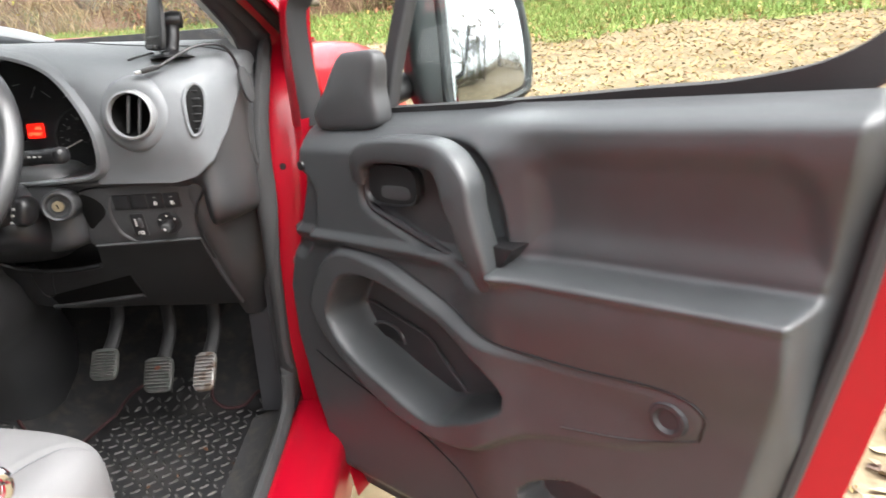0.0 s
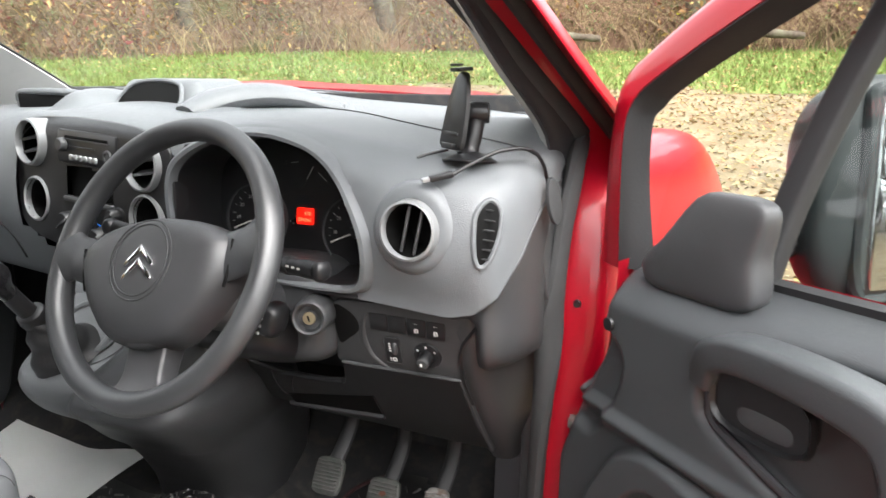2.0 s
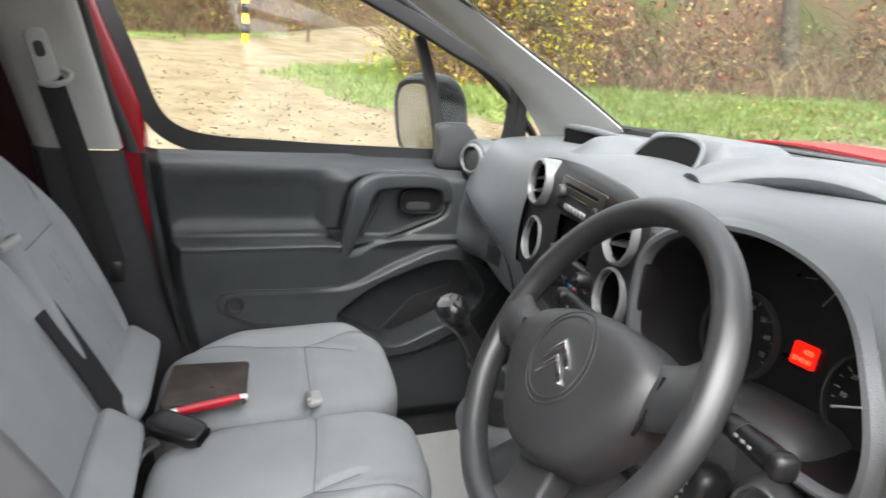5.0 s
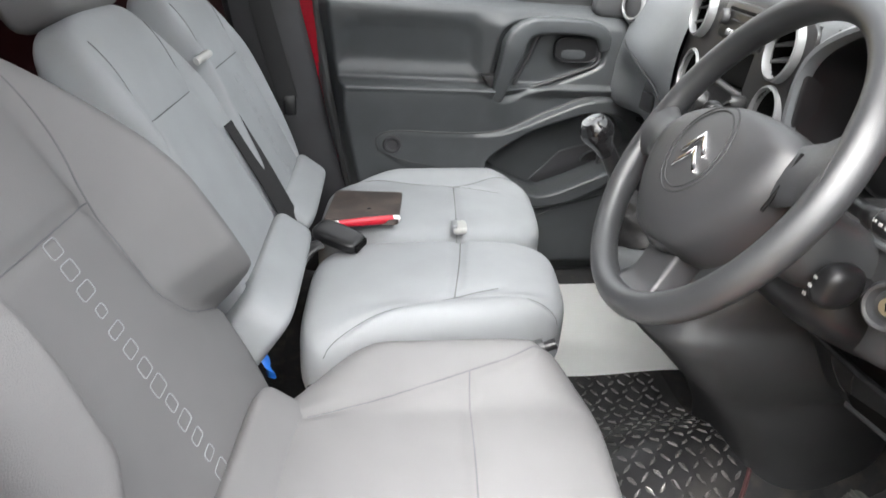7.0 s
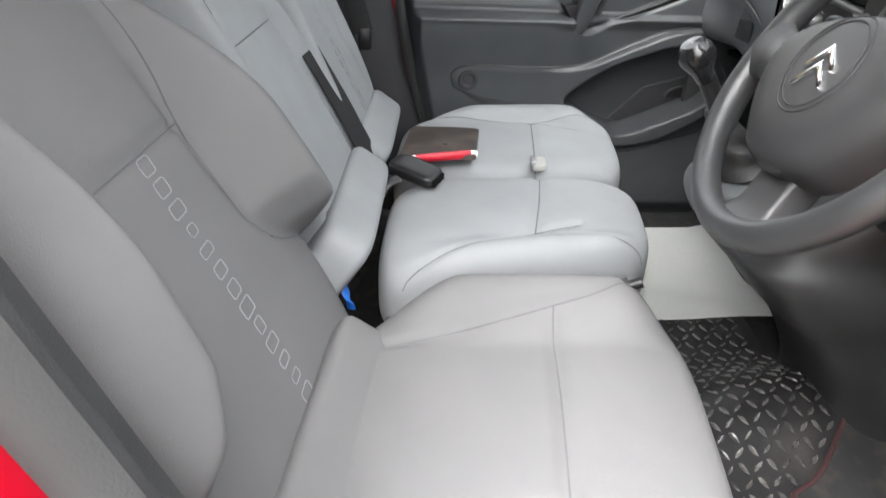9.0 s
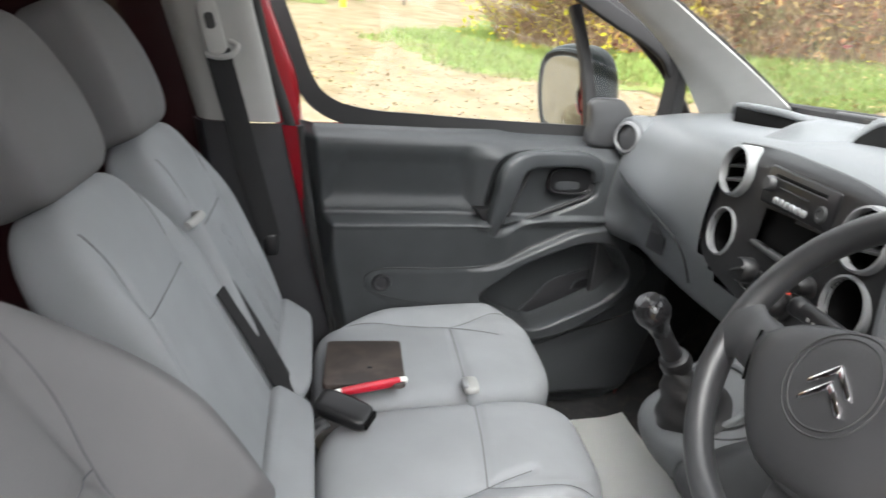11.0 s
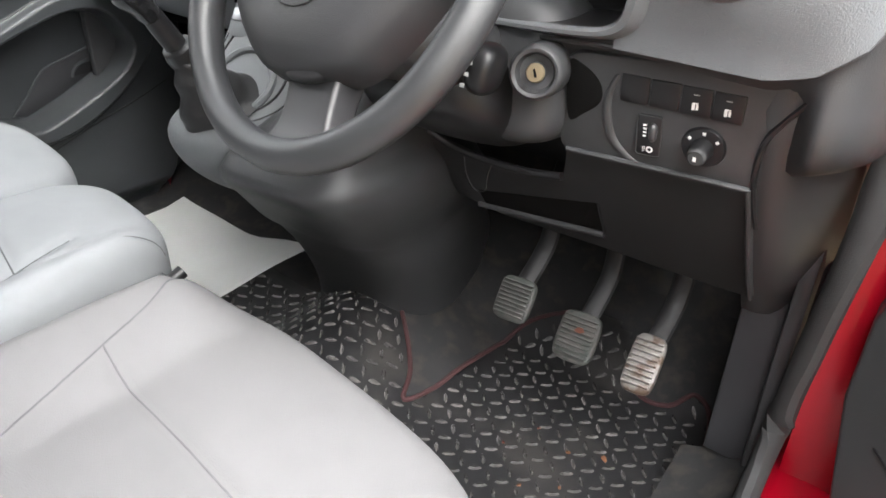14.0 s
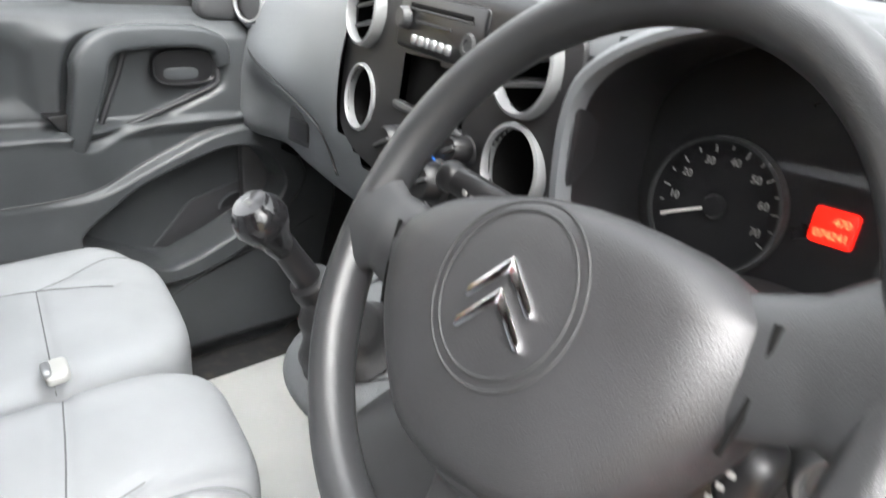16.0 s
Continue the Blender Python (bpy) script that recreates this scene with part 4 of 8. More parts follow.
def front_door(name, m, label, flip, frame_mat):
    """A front door: pressed trim, armrest grip, catch, pocket, window, mirror and red outer skin. Local axes: back from the hinge, into the cab, up."""
    door = thing(name, label, "car door", "front doors")
    at = lambda u, h, z: m @ V((u, h, z))

    nu = 280
    zs = np.concatenate([np.linspace(0.43, 0.945, 165), np.linspace(0.945, 0.99, 22)[1:], np.linspace(0.99, 1.172, 37)[1:]])
    nz = len(zs)
    U = np.array([np.linspace(door_front(z), door_rear(z), nu) for z in zs]).T
    Z = np.array([zs] * nu)
    H = door_height(U, Z)
    bm = grid(nu, nz, lambda i, j: at(U[i, j], H[i, j], Z[i, j]))
    part("door_trim", bm, M_DOOR, door, "dark grey moulded plastic trim panel", 60)
    # pocket liner line and mould seams, proud by a hair
    seam = lambda pts, r=0.0016: tube([at(u, float(door_height(np.array(u), np.array(z))) + 0.0005, z) for u, z in pts], r, 6)
    part("trim_seam", seam(curve2([(-0.02, 0.725), (0.06, 0.697), (0.245, 0.642), (0.34, 0.598), (0.40, 0.56), (0.47, 0.51)], 6, False)), M_BLACK, door)
    part("trim_seam", seam(curve2([(0.121, 0.956), (0.211, 0.947), (0.29, 0.917), (0.39, 0.876), (0.47, 0.857), (0.58, 0.853), (0.70, 0.856), (0.746, 0.838), (0.742, 0.80)], 6, False)), M_BLACK, door)
    part("trim_seam", seam(curve2([(0.742, 0.80), (0.66, 0.775), (0.56, 0.758)], 6, False), 0.0012), M_SEAL, door)
    cap = part("screw_cap", lathe([(0.0, 0.002), (0.012, 0.002), (0.016, 0.006), (0.021, 0.006), (0.024, 0.0)], 28, axes(at(0.708, float(door_height(np.array(0.708), np.array(0.820))), 0.820), m.to_3x3() @ V((0, 1, 0)), (0, 0, 1)), caps=False), M_DOORDARK, door)
    part("screw", lathe([(0.0, 0.004), (0.008, 0.004), (0.009, 0.0)], 16, axes(at(0.03, 0.04, 1.090), m.to_3x3() @ V((0, 1, 0)), (0, 0, 1)), caps=False), M_BLACK, door)
    # cup tray inside the pocket
    flat = lambda h: m @ Matrix(((1, 0, 0, 0), (0, 0, 1, h), (0, 1, 0, 0), (0, 0, 0, 1)))
    TRAY = [(0.078, 0.822), (0.095, 0.826), (0.165, 0.806), (0.225, 0.790), (0.245, 0.777), (0.279, 0.741), (0.318, 0.702), (0.292, 0.694), (0.210, 0.724), (0.110, 0.770)]
    tray = part("cup_tray", plate(TRAY, 0.040, 0.003, m=flat(-0.068)), M_DOORDARK, door, "moulded cup tray in the pocket")
    part("tray_edge", tube([at(u, -0.028, z) for u, z in curve2(TRAY[:7], 4, False)], 0.0025, 8), M_DOOR, tray)
    # flat black half disc paints the shade inside the cup hollow
    part("cup_hollow", plate([(0.128 + 0.044 * math.cos(a), 0.758 + 0.030 * math.sin(a)) for a in np.linspace(0.1, math.pi - 0.2, 16)], 0.003, 0, m=flat(-0.0292)), M_BLACK, tray, "cup hollow, its shade painted as a flat black half disc")
    part("cup_ring", tube([at(0.128 + 0.046 * math.cos(a), -0.027, 0.758 + 0.032 * math.sin(a)) for a in np.linspace(0.0, math.pi - 0.1, 20)], 0.0035, 8), M_DOOR, tray)
    # grip: an arm that runs along the top and down to the armrest
    grip = spline([(0.182, 0.028, 1.072), (0.195, 0.038, 1.104), (0.235, 0.044, 1.119), (0.315, 0.052, 1.122), (0.385, 0.062, 1.116), (0.420, 0.070, 1.090), (0.432, 0.070, 1.045), (0.446, 0.062, 0.985), (0.455, 0.050, 0.942)], 8)
    k = len(grip)
    rad = [float(np.interp(i / k, [0, 0.1, 0.5, 0.66, 0.8, 1.0], [0.015, 0.018, 0.020, 0.027, 0.021, 0.014])) for i in range(k)]
    arm_bm, rings = bmesh.new(), []
    for i, q in enumerate(grip):
        d = (grip[min(i + 1, k - 1)] - grip[max(i - 1, 0)]).normalized()
        sd = d.cross(V((0, 1, 0))).normalized()
        tp = sd.cross(d)
        w = rad[i] * 2.0
        rings.append([arm_bm.verts.new(q + sd * a + tp * (b - 0.004)) for a, b in round_rect(w, 0.042, 0.009, 4)])
    for ra, rb in zip(rings, rings[1:]):
        for j in range(len(ra)):
            arm_bm.faces.new((ra[j], ra[(j + 1) % len(ra)], rb[(j + 1) % len(ra)], rb[j]))
    arm_bm.faces.new(rings[0][::-1])
    arm_bm.faces.new(rings[-1])
    part("pull_handle", turned(arm_bm, m), M_DOOR, door, "grey moulded grab handle", 60)
    part("handle_foot", plate([(0.446, 1.000), (0.494, 0.997), (0.466, 0.958), (0.440, 0.952)], 0.050, 0.003, m=flat(0.004)), M_BLACK, door, "black end of the grab handle")
    part("handle_frame", turned(tube([(u, 0.022 + 0.010 * smoothstep(0.5, 0.2, u), z) for u, z in PULL_HOLE], 0.0055, 8, True), m), M_DOORDARK, door)
    # inner catch in its bowl
    cx, cz = 0.255, 1.066
    toward = m.to_3x3() @ V((0, 1, 0))
    back = m.to_3x3() @ V((1, 0, 0))
    bowl = lathe([(1.12, 0.010), (1.08, 0.016), (1.0, 0.012), (0.94, -0.010), (0.7, -0.020), (0.0, -0.022)], 36)
    for v in bowl.verts:
        r0 = math.hypot(v.co.x, v.co.y)
        k0 = (abs(v.co.x) ** 3.4 + abs(v.co.y) ** 3.4) ** (1 / 3.4) if r0 > 1e-6 else 1
        v.co.x *= 0.054 * (r0 / k0 if r0 > 1e-6 else 1)
        v.co.y *= 0.029 * (r0 / k0 if r0 > 1e-6 else 1)
    part("catch_bowl", turned(bowl, axes(at(cx, 0.026, cz), toward, back)), M_BLACK, door, "black catch recess")
    part("door_catch", turned(soft_block((0.088, 0.030, 0.014), 3.2, 6, m=axes(at(cx + 0.006, 0.030, cz - 0.012), toward, back)), Matrix()), M_DOOR, door, "dark grey door catch lever")

    # outer skin and edges, red
    def skin(i, j):
        z = np.linspace(0.40, 1.165, 12)[j]
        u = [float(door_front(z)) + 0.015, float(door_front(z)) - 0.01, 0.2, 0.5, 0.8, float(door_rear(z)) + 0.05, float(door_rear(z)) + 0.055, float(door_rear(z)) + 0.01][i]
        h = [0.0, -0.07, -0.10, -0.11, -0.10, -0.08, -0.03, -0.012][i]
        return at(u, h - 0.02 * smoothstep(0.9, 1.165, z) * -1 - 0.02 * smoothstep(0.7, 0.4, z) * -1, z)

    part("outer_skin", grid(8, 12, skin), M_RED, door, "glossy red outer door skin", 50)
    part("edge_seal", tube([at(float(door_rear(z)) + 0.004, -0.006, z) for z in np.linspace(0.45, 1.165, 14)], 0.010, 8), M_SEAL, door, "grey rubber edge seal")
    # window frame: from the mirror corner up the raked front edge; divider bar; rear corner sweep
    tum = lambda z: -0.045 - 0.30 * max(z - 1.165, 0) ** 1.1
    F = [(-0.055, -0.010, 1.15), (-0.055, -0.010, 1.25), (-0.052, -0.012, 1.33), (-0.043, -0.018, 1.385), (0.0, -0.024, 1.42), (0.10, -0.030, 1.475), (0.22, -0.045, 1.535), (0.38, -0.065, 1.595), (0.60, -0.085, 1.64)]
    O = [(-0.006, 0.0, 1.15), (-0.014, 0.0, 1.25), (-0.014, 0.0, 1.33), (-0.003, -0.006, 1.364), (0.028, -0.012, 1.388), (0.113, -0.018, 1.432), (0.235, -0.032, 1.490), (0.395, -0.052, 1.553), (0.60, -0.072, 1.603)]
    G = [(0.024, -0.03, 1.15), (0.002, -0.03, 1.25), (-0.002, -0.03, 1.33), (0.007, -0.038, 1.352), (0.029, -0.044, 1.373), (0.100, -0.055, 1.413), (0.22, -0.08, 1.475), (0.38, -0.10, 1.537), (0.60, -0.12, 1.587)]
    row = lambda pts, dh=0.0: [at(u, h + dh, z) for u, h, z in pts]
    mid = [((p[0] + q[0]) / 2, (p[1] + q[1]) / 2 + 0.006, (p[2] + q[2]) / 2) for p, q in zip(O, G)]
    sheet("window_frame", [row(F, -0.06), row(F), row([(u, h + 0.004, z) for u, h, z in O])], frame_mat, door, 0.003, "painted window frame", n=4)
    sheet("frame_seal", [row(O, 0.002), row(mid), row(G)], M_RUBBER, door, 0.003, "wide black inner window frame", n=4)
    sw = lambda nm, pts, sec, mat, lab: sweep(nm, [at(u, tum(z) + dh, z) for u, z, dh in pts], sec, mat, door, lab, n=6, up=tuple(toward))
    sw("divider_bar", [(0.178, 1.155, 0.012), (0.185, 1.25, 0.008), (0.20, 1.36, 0.004), (0.225, 1.47, 0.0)], round_rect(0.030, 0.024, 0.006, 3), M_RUBBER, "black quarter window divider")
    sw("waist_seal", [(0.17, 1.160, 0.006), (0.45, 1.163, 0.004), (0.62, 1.168, 0.002), (0.74, 1.172, -0.002), (0.83, 1.192, -0.006), (0.887, 1.245, -0.01), (0.932, 1.36, -0.012), (0.977, 1.47, -0.012), (1.04, 1.61, -0.012)], [(0.03, -0.006), (0.03, 0.006), (-0.012, 0.010), (-0.014, -0.006)], M_RUBBER, "black waist seal")
    pane = grid(24, 14, lambda i, j: (lambda u, z: at(u, tum(z) - 0.004, z))(-0.008 + 1.088 * i / 23, 1.15 + (0.47 * min(1.0, 0.25 + i / 12)) * j / 13))
    g = part("window_pane", pane, M_GLASS, door, "clear side window glass")
    g.visible_shadow = False
    # corner cover of the mirror, mirror housing and glass
    cov = turned(soft_block((0.15, 0.05, 0.13), 5.5, 12, lambda q: V((0.128 + q.x * 0.080 + 0.010 * (q.z < 0) * -q.z + 0.014 * (q.z > 0) * q.z, 0.000 + q.y * 0.022 * (1 - 0.3 * max(0, q.z)), 1.144 + (q.z + 1) * 0.060 * (0.45 + 0.55 * smoothstep(-1.0, -0.05, q.x))))), m)
    part("mirror_cover", cov, M_DARK, door, "dark grey mirror corner cover")
    arm = sweep("mirror_arm", [at(0.13, -0.04, 1.185), at(0.125, -0.09, 1.19), at(0.115, -0.14, 1.20)], ellipse(0.032, 0.022, 14), M_BLACK, door, "black mirror arm", n=4)
    tilt = MIRROR_TILT[name]
    mh = axes(MIRROR_AT[name], tilt, (0, 0, 1))
    sg = 1 if flip else -1
    shell = soft_block((1, 1, 1), 3.6, 16, lambda q: V((q.x * 0.128 * (1 - 0.10 * (q.y * sg < 0) * abs(q.y)) - 0.012 * sg * q.y * (q.x < 0) * q.x * -1, q.y * 0.088 + sg * 0.040 * (q.y * sg > 0) * abs(q.y), -0.022 + (0.034 * q.z if q.z > 0 else 0.070 * q.z * (1 - 0.25 * q.x * q.x)))))
    part("mirror_housing", turned(shell, mh), M_MIRRORSHELL, door, "dark green-grey mirror housing")
    PANE = curve2([(0.098, sg * 0.048), (0.104, sg * 0.010), (0.094, sg * -0.040), (0.060, sg * -0.066), (-0.010, sg * -0.074), (-0.070, sg * -0.068), (-0.086, sg * -0.050), (-0.100, sg * 0.010), (-0.108, sg * 0.058), (-0.096, sg * 0.070), (0.0, sg * 0.066), (0.085, sg * 0.062)], 4)
    part("mirror_surround", plate([(x * 1.07, y * 1.09) for x, y in PANE], 0.004, 0.001, m=mh @ Matrix.Translation((0, 0, 0.0095))), M_BLACK, door)
    part("mirror_rim", tube([mh @ V((x * 1.10, y * 1.13, 0.008)) for x, y in PANE], 0.009, 8, True), M_MIRRORSHELL, door, "dark rounded rim of the mirror")
    part("mirror_glass", plate(PANE, 0.003, 0.001, m=mh @ Matrix.Translation((0, 0, 0.012))), M_MIRROR, door, "silvered mirror glass")
    return door


M_MIRRORSHELL = surface("green_grey_mirror_shell", (0.013, 0.019, 0.020), 0.42, bump=0.5, grain=700, spec=0.35)
c = math.sqrt(0.5)
RIGHT_HUNG = Matrix(((c, -c, 0, 0.909), (-c, -c, 0, 0.339), (0.062, 0, 1, -0.056), (0, 0, 0, 1)))
LEFT_HUNG = Matrix(((0, 1, 0, -0.722), (-1, 0, 0, 0.62), (0, 0, 1, 0), (0, 0, 0, 1)))
MIRROR_AT = {"driver_door": (1.222, 0.355, 1.212), "passenger_door": (-0.945, 0.452, 1.250)}
MIRROR_TILT = {"driver_door": (0.40, -0.90, 0.165), "passenger_door": (0.42, -0.90, -0.20)}
front_door("driver_door", RIGHT_HUNG, "open front door with grey plastic trim and red edge", True, M_RED)
pdoor = front_door("passenger_door", LEFT_HUNG, "closed front door with dark grey plastic trim", False, M_RUBBER)
sweep("quarter_frame", [(-0.748, 0.650, 1.18), (-0.748, 0.664, 1.26), (-0.742, 0.630, 1.345), (-0.735, 0.565, 1.398), (-0.72, 0.43, 1.452), (-0.70, 0.30, 1.505), (-0.66, 0.10, 1.575)], round_rect(0.042, 0.016, 0.006), M_RUBBER, pdoor, "black quarter window frame", up=(1, 0, 0.2))
# ---- dashboard ----
M_FASCIA = surface("mid_grey_fascia_plastic", (0.042, 0.042, 0.044), 0.42, bump=0.5, grain=900, vary=0.06)
dash = thing("dashboard", "moulded mid-grey plastic dashboard with round vents", "dashboard")
# sections across the van: x, then (y, z) from the windscreen over the top edge and down the face
DASH = [
    (-0.775, [(0.96, 1.25), (0.80, 1.238), (0.66, 1.228), (0.585, 1.205), (0.56, 1.15), (0.545, 1.09), (0.53, 1.02), (0.535, 0.94), (0.62, 0.91)]),
    (-0.70, [(1.00, 1.262), (0.80, 1.246), (0.63, 1.236), (0.545, 1.212), (0.51, 1.155), (0.49, 1.09), (0.475, 1.02), (0.485, 0.94), (0.60, 0.91)]),
    (-0.56, [(1.04, 1.268), (0.82, 1.252), (0.60, 1.242), (0.505, 1.220), (0.465, 1.16), (0.442, 1.085), (0.478, 1.03), (0.490, 0.945), (0.60, 0.91)]),
    (-0.38, [(1.07, 1.270), (0.82, 1.258), (0.56, 1.250), (0.455, 1.230), (0.415, 1.165), (0.392, 1.080), (0.432, 1.025), (0.445, 0.945), (0.60, 0.91)]),
    (-0.20, [(1.09, 1.272), (0.82, 1.268), (0.52, 1.266), (0.405, 1.248), (0.365, 1.185), (0.350, 1.10), (0.365, 1.02), (0.41, 0.945), (0.60, 0.91)]),
    (0.04, [(1.10, 1.274), (0.82, 1.280), (0.48, 1.282), (0.350, 1.258), (0.322, 1.20), (0.318, 1.10), (0.322, 1.02), (0.38, 0.945), (0.60, 0.91)]),
    (0.23, [(1.09, 1.256), (0.82, 1.268), (0.44, 1.272), (0.315, 1.252), (0.288, 1.20), (0.284, 1.10), (0.292, 1.03), (0.36, 0.96), (0.60, 0.93)]),
    (0.40, [(1.08, 1.246), (0.80, 1.260), (0.42, 1.268), (0.320, 1.268), (0.282, 1.245), (0.285, 1.12), (0.284, 1.050), (0.32, 0.99), (0.60, 0.96)]),
    (0.52, [(1.06, 1.238), (0.78, 1.254), (0.42, 1.252), (0.318, 1.240), (0.275, 1.205), (0.272, 1.11), (0.275, 1.045), (0.29, 0.97), (0.60, 0.93)]),
    (0.62, [(1.03, 1.230), (0.74, 1.250), (0.40, 1.242), (0.300, 1.222), (0.252, 1.185), (0.245, 1.11), (0.262, 1.045), (0.285, 0.935), (0.60, 0.90)]),
    (0.71, [(1.00, 1.226), (0.70, 1.246), (0.38, 1.238), (0.290, 1.215), (0.252, 1.185), (0.238, 1.11), (0.252, 1.045), (0.285, 0.935), (0.60, 0.90)]),
    (0.765, [(0.98, 1.224), (0.68, 1.242), (0.38, 1.232), (0.310, 1.210), (0.272, 1.175), (0.258, 1.11), (0.262, 1.045), (0.29, 0.95), (0.60, 0.92)]),
    (0.798, [(0.95, 1.25), (0.66, 1.240), (0.42, 1.222), (0.365, 1.198), (0.345, 1.16), (0.335, 1.10), (0.330, 1.045), (0.345, 0.96), (0.60, 0.93)]),
    (0.806, [(0.92, 1.24), (0.64, 1.225), (0.46, 1.205), (0.43, 1.18), (0.42, 1.15), (0.415, 1.10), (0.412, 1.045), (0.42, 0.97), (0.60, 0.94)]),
]
stations = [spline([(0, y, z) for y, z in prof], 8) for x, prof in DASH]
cols = [spline([(DASH[i][0], stations[i][j].y, stations[i][j].z) for i in range(len(DASH))], 12) for j in range(len(stations[0]))]


from mathutils.bvhtree import BVHTree

_full = grid(len(cols[0]), len(cols), lambda i, j: cols[j][i])
DASH_TREE = BVHTree.FromBMesh(_full)
_full.free()


def dash_y(x, z):
    """The face's depth at a place on it."""
    hit = DASH_TREE.ray_cast(V((x, -0.2, z)), V((0, 1, 0)), 2.0)
    return hit[0].y if hit[0] is not None else 0.4


def top_z(x, y):
    hit = DASH_TREE.ray_cast(V((x, y, 1.6)), V((0, 0, -1)), 1.0)
    return hit[0].z if hit[0] is not None else 1.25


CLUSTER = curve2([(0.262, 1.075), (0.250, 1.13), (0.258, 1.195), (0.312, 1.234), (0.385, 1.250), (0.448, 1.246), (0.510, 1.222), (0.556, 1.178), (0.581, 1.128), (0.580, 1.080), (0.560, 1.052), (0.50, 1.045), (0.40, 1.045), (0.30, 1.05)], 6)
HOLES = [(0.657, 1.146, 0.036), (-0.665, 1.18, 0.030)]
STACK = curve2([(-0.158, 1.250), (-0.10, 1.262), (0.04, 1.262), (0.19, 1.246), (0.238, 1.225), (0.246, 1.16), (0.240, 1.08), (0.20, 1.035), (0.04, 1.00), (-0.06, 1.03), (-0.145, 1.065), (-0.160, 1.11)], 4)
SLOT = curve2([(0.739, 1.170), (0.752, 1.186), (0.765, 1.172), (0.765, 1.140), (0.755, 1.110), (0.744, 1.107), (0.739, 1.13)], 4)


def lower_edge(x):
    """Height at which the grey moulding gives way to the dark lower fascia."""
    return float(np.interp(x, [0.262, 0.50, 0.56, 0.70, 0.735, 0.765, 0.785, 0.798, 0.806], [1.032, 1.032, 1.034, 1.030, 1.038, 1.062, 1.105, 1.16, 1.185]))


def split_column(i, n1=60, n2=16):
    """One section from back to foot, cut at the lower edge."""
    p = [cols[j][i] for j in range(len(cols))]
    ze = lower_edge(p[0].x)
    k = max(j for j in range(len(p)) if p[j].z >= ze)
    k = min(k, len(p) - 2)
    t = (p[k].z - ze) / max(p[k].z - p[k + 1].z, 1e-6)
    cut = p[k].lerp(p[k + 1], min(max(t, 0), 1))
    out = []
    for run, n in ((p[: k + 1] + [cut], n1), ([cut] + p[k + 1 :], n2)):
        d = np.cumsum([0] + [(b - a).length for a, b in zip(run, run[1:])])
        for s in np.linspace(0, d[-1], n + 1)[(1 if out else 0) :]:
            m = min(int(np.searchsorted(d, s, side="right")) - 1, len(run) - 2)
            out.append(run[m].lerp(run[m + 1], (s - d[m]) / max(d[m + 1] - d[m], 1e-9)))
    return out


sect = [split_column(i) for i in range(len(cols[0]))]
CUT = 60
FIRST = min(i for i in range(len(sect)) if sect[i][0].x > 0.262)
bm = grid(len(sect), CUT + 1, lambda i, j: sect[i][j])
# openings for the instruments, the centre panel and the vents
vx = np.array([v.co.x for v in bm.verts])
vy = np.array([v.co.y for v in bm.verts])
vz = np.array([v.co.z for v in bm.verts])
cut = (sd_poly(vx, vz, CLUSTER) < 0.001) & (vy < 0.34) & (vz < 1.262)
cut |= (sd_poly(vx, vz, STACK) < -0.010) & (vy < 0.42) & (vz < 1.240)
for hx, hz, hr in HOLES:
    cut |= (np.hypot(vx - hx, vz - hz) < hr + 0.003) & (vy < 0.56)
bm.verts.index_update()
bmesh.ops.delete(bm, geom=[f for f in bm.faces if any(cut[v.index] for v in f.verts)], context="FACES")
# below the edge: grey glovebox side on the passenger's half, dark fascia set back on the driver's
merge(bm, grid(FIRST + 1, 17, lambda i, j: sect[i][CUT + j]))
bmesh.ops.remove_doubles(bm, verts=bm.verts, dist=1e-5)


def set_back(i, j):
    """The dark fascia; right of the column it lies behind the switch panel."""
    p = sect[FIRST + i][CUT + max(j - 1, 0)] + V((0, 0.012, 0.008 * (j == 0)))
    if j > 1:
        w = float(smoothstep(0.748, 0.715, p.x))
        p.y += (max(p.y, 0.300 + 0.234 * (1.008 - p.z)) - p.y) * w
    return p


lowbm = grid(len(sect) - FIRST, 18, set_back)
part("lower_fascia", lowbm, M_FASCIA, dash, "dark grey lower fascia", 50)
part("moulding_edge", tube([sect[i][CUT] + V((0, 0.003, 0.001)) for i in range(FIRST, len(sect))], 0.0025, 8), M_FASCIA, dash)
part("dash_moulding", bm, M_DASH, dash, "soft-sheened grey textured moulding", 50)


def ring(cx, cz, r, w, y, normal=(0, -1, 0), depth=0.014):
    m = axes((cx, y, cz), normal, (1, 0, 0))
    return lathe([(r + 0.001, depth * 0.1), (r, depth * 0.7), (r + 0.0015, depth), (r + w * 0.7, depth * 0.9), (r + w, 0.0), (r + w + 0.001, -0.02)], 56, m, caps=False)


def vent(cx, cz, r, name, normal, y, material, slats, angle):
    """A round air vent: ring, dark throat and slats."""
    v = part(name, ring(cx, cz, r, 0.0065, y, normal), material, dash, "satin silver-grey vent ring" if material is M_SILVERRING else "")
    m = axes((cx, y, cz), normal, (1, 0, 0))
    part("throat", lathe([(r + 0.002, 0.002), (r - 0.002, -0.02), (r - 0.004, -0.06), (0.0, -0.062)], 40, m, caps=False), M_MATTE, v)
    for o in slats:
        L = 2 * math.sqrt(max(r * r - o * o, 1e-5)) - 0.006
        part("slat", box(L, 0.004, 0.020, 0.0015, m=m @ pose(0, 0, -0.004, 0, 0, angle) @ pose(0, o, 0, 22)), M_DARK, v)
    return v


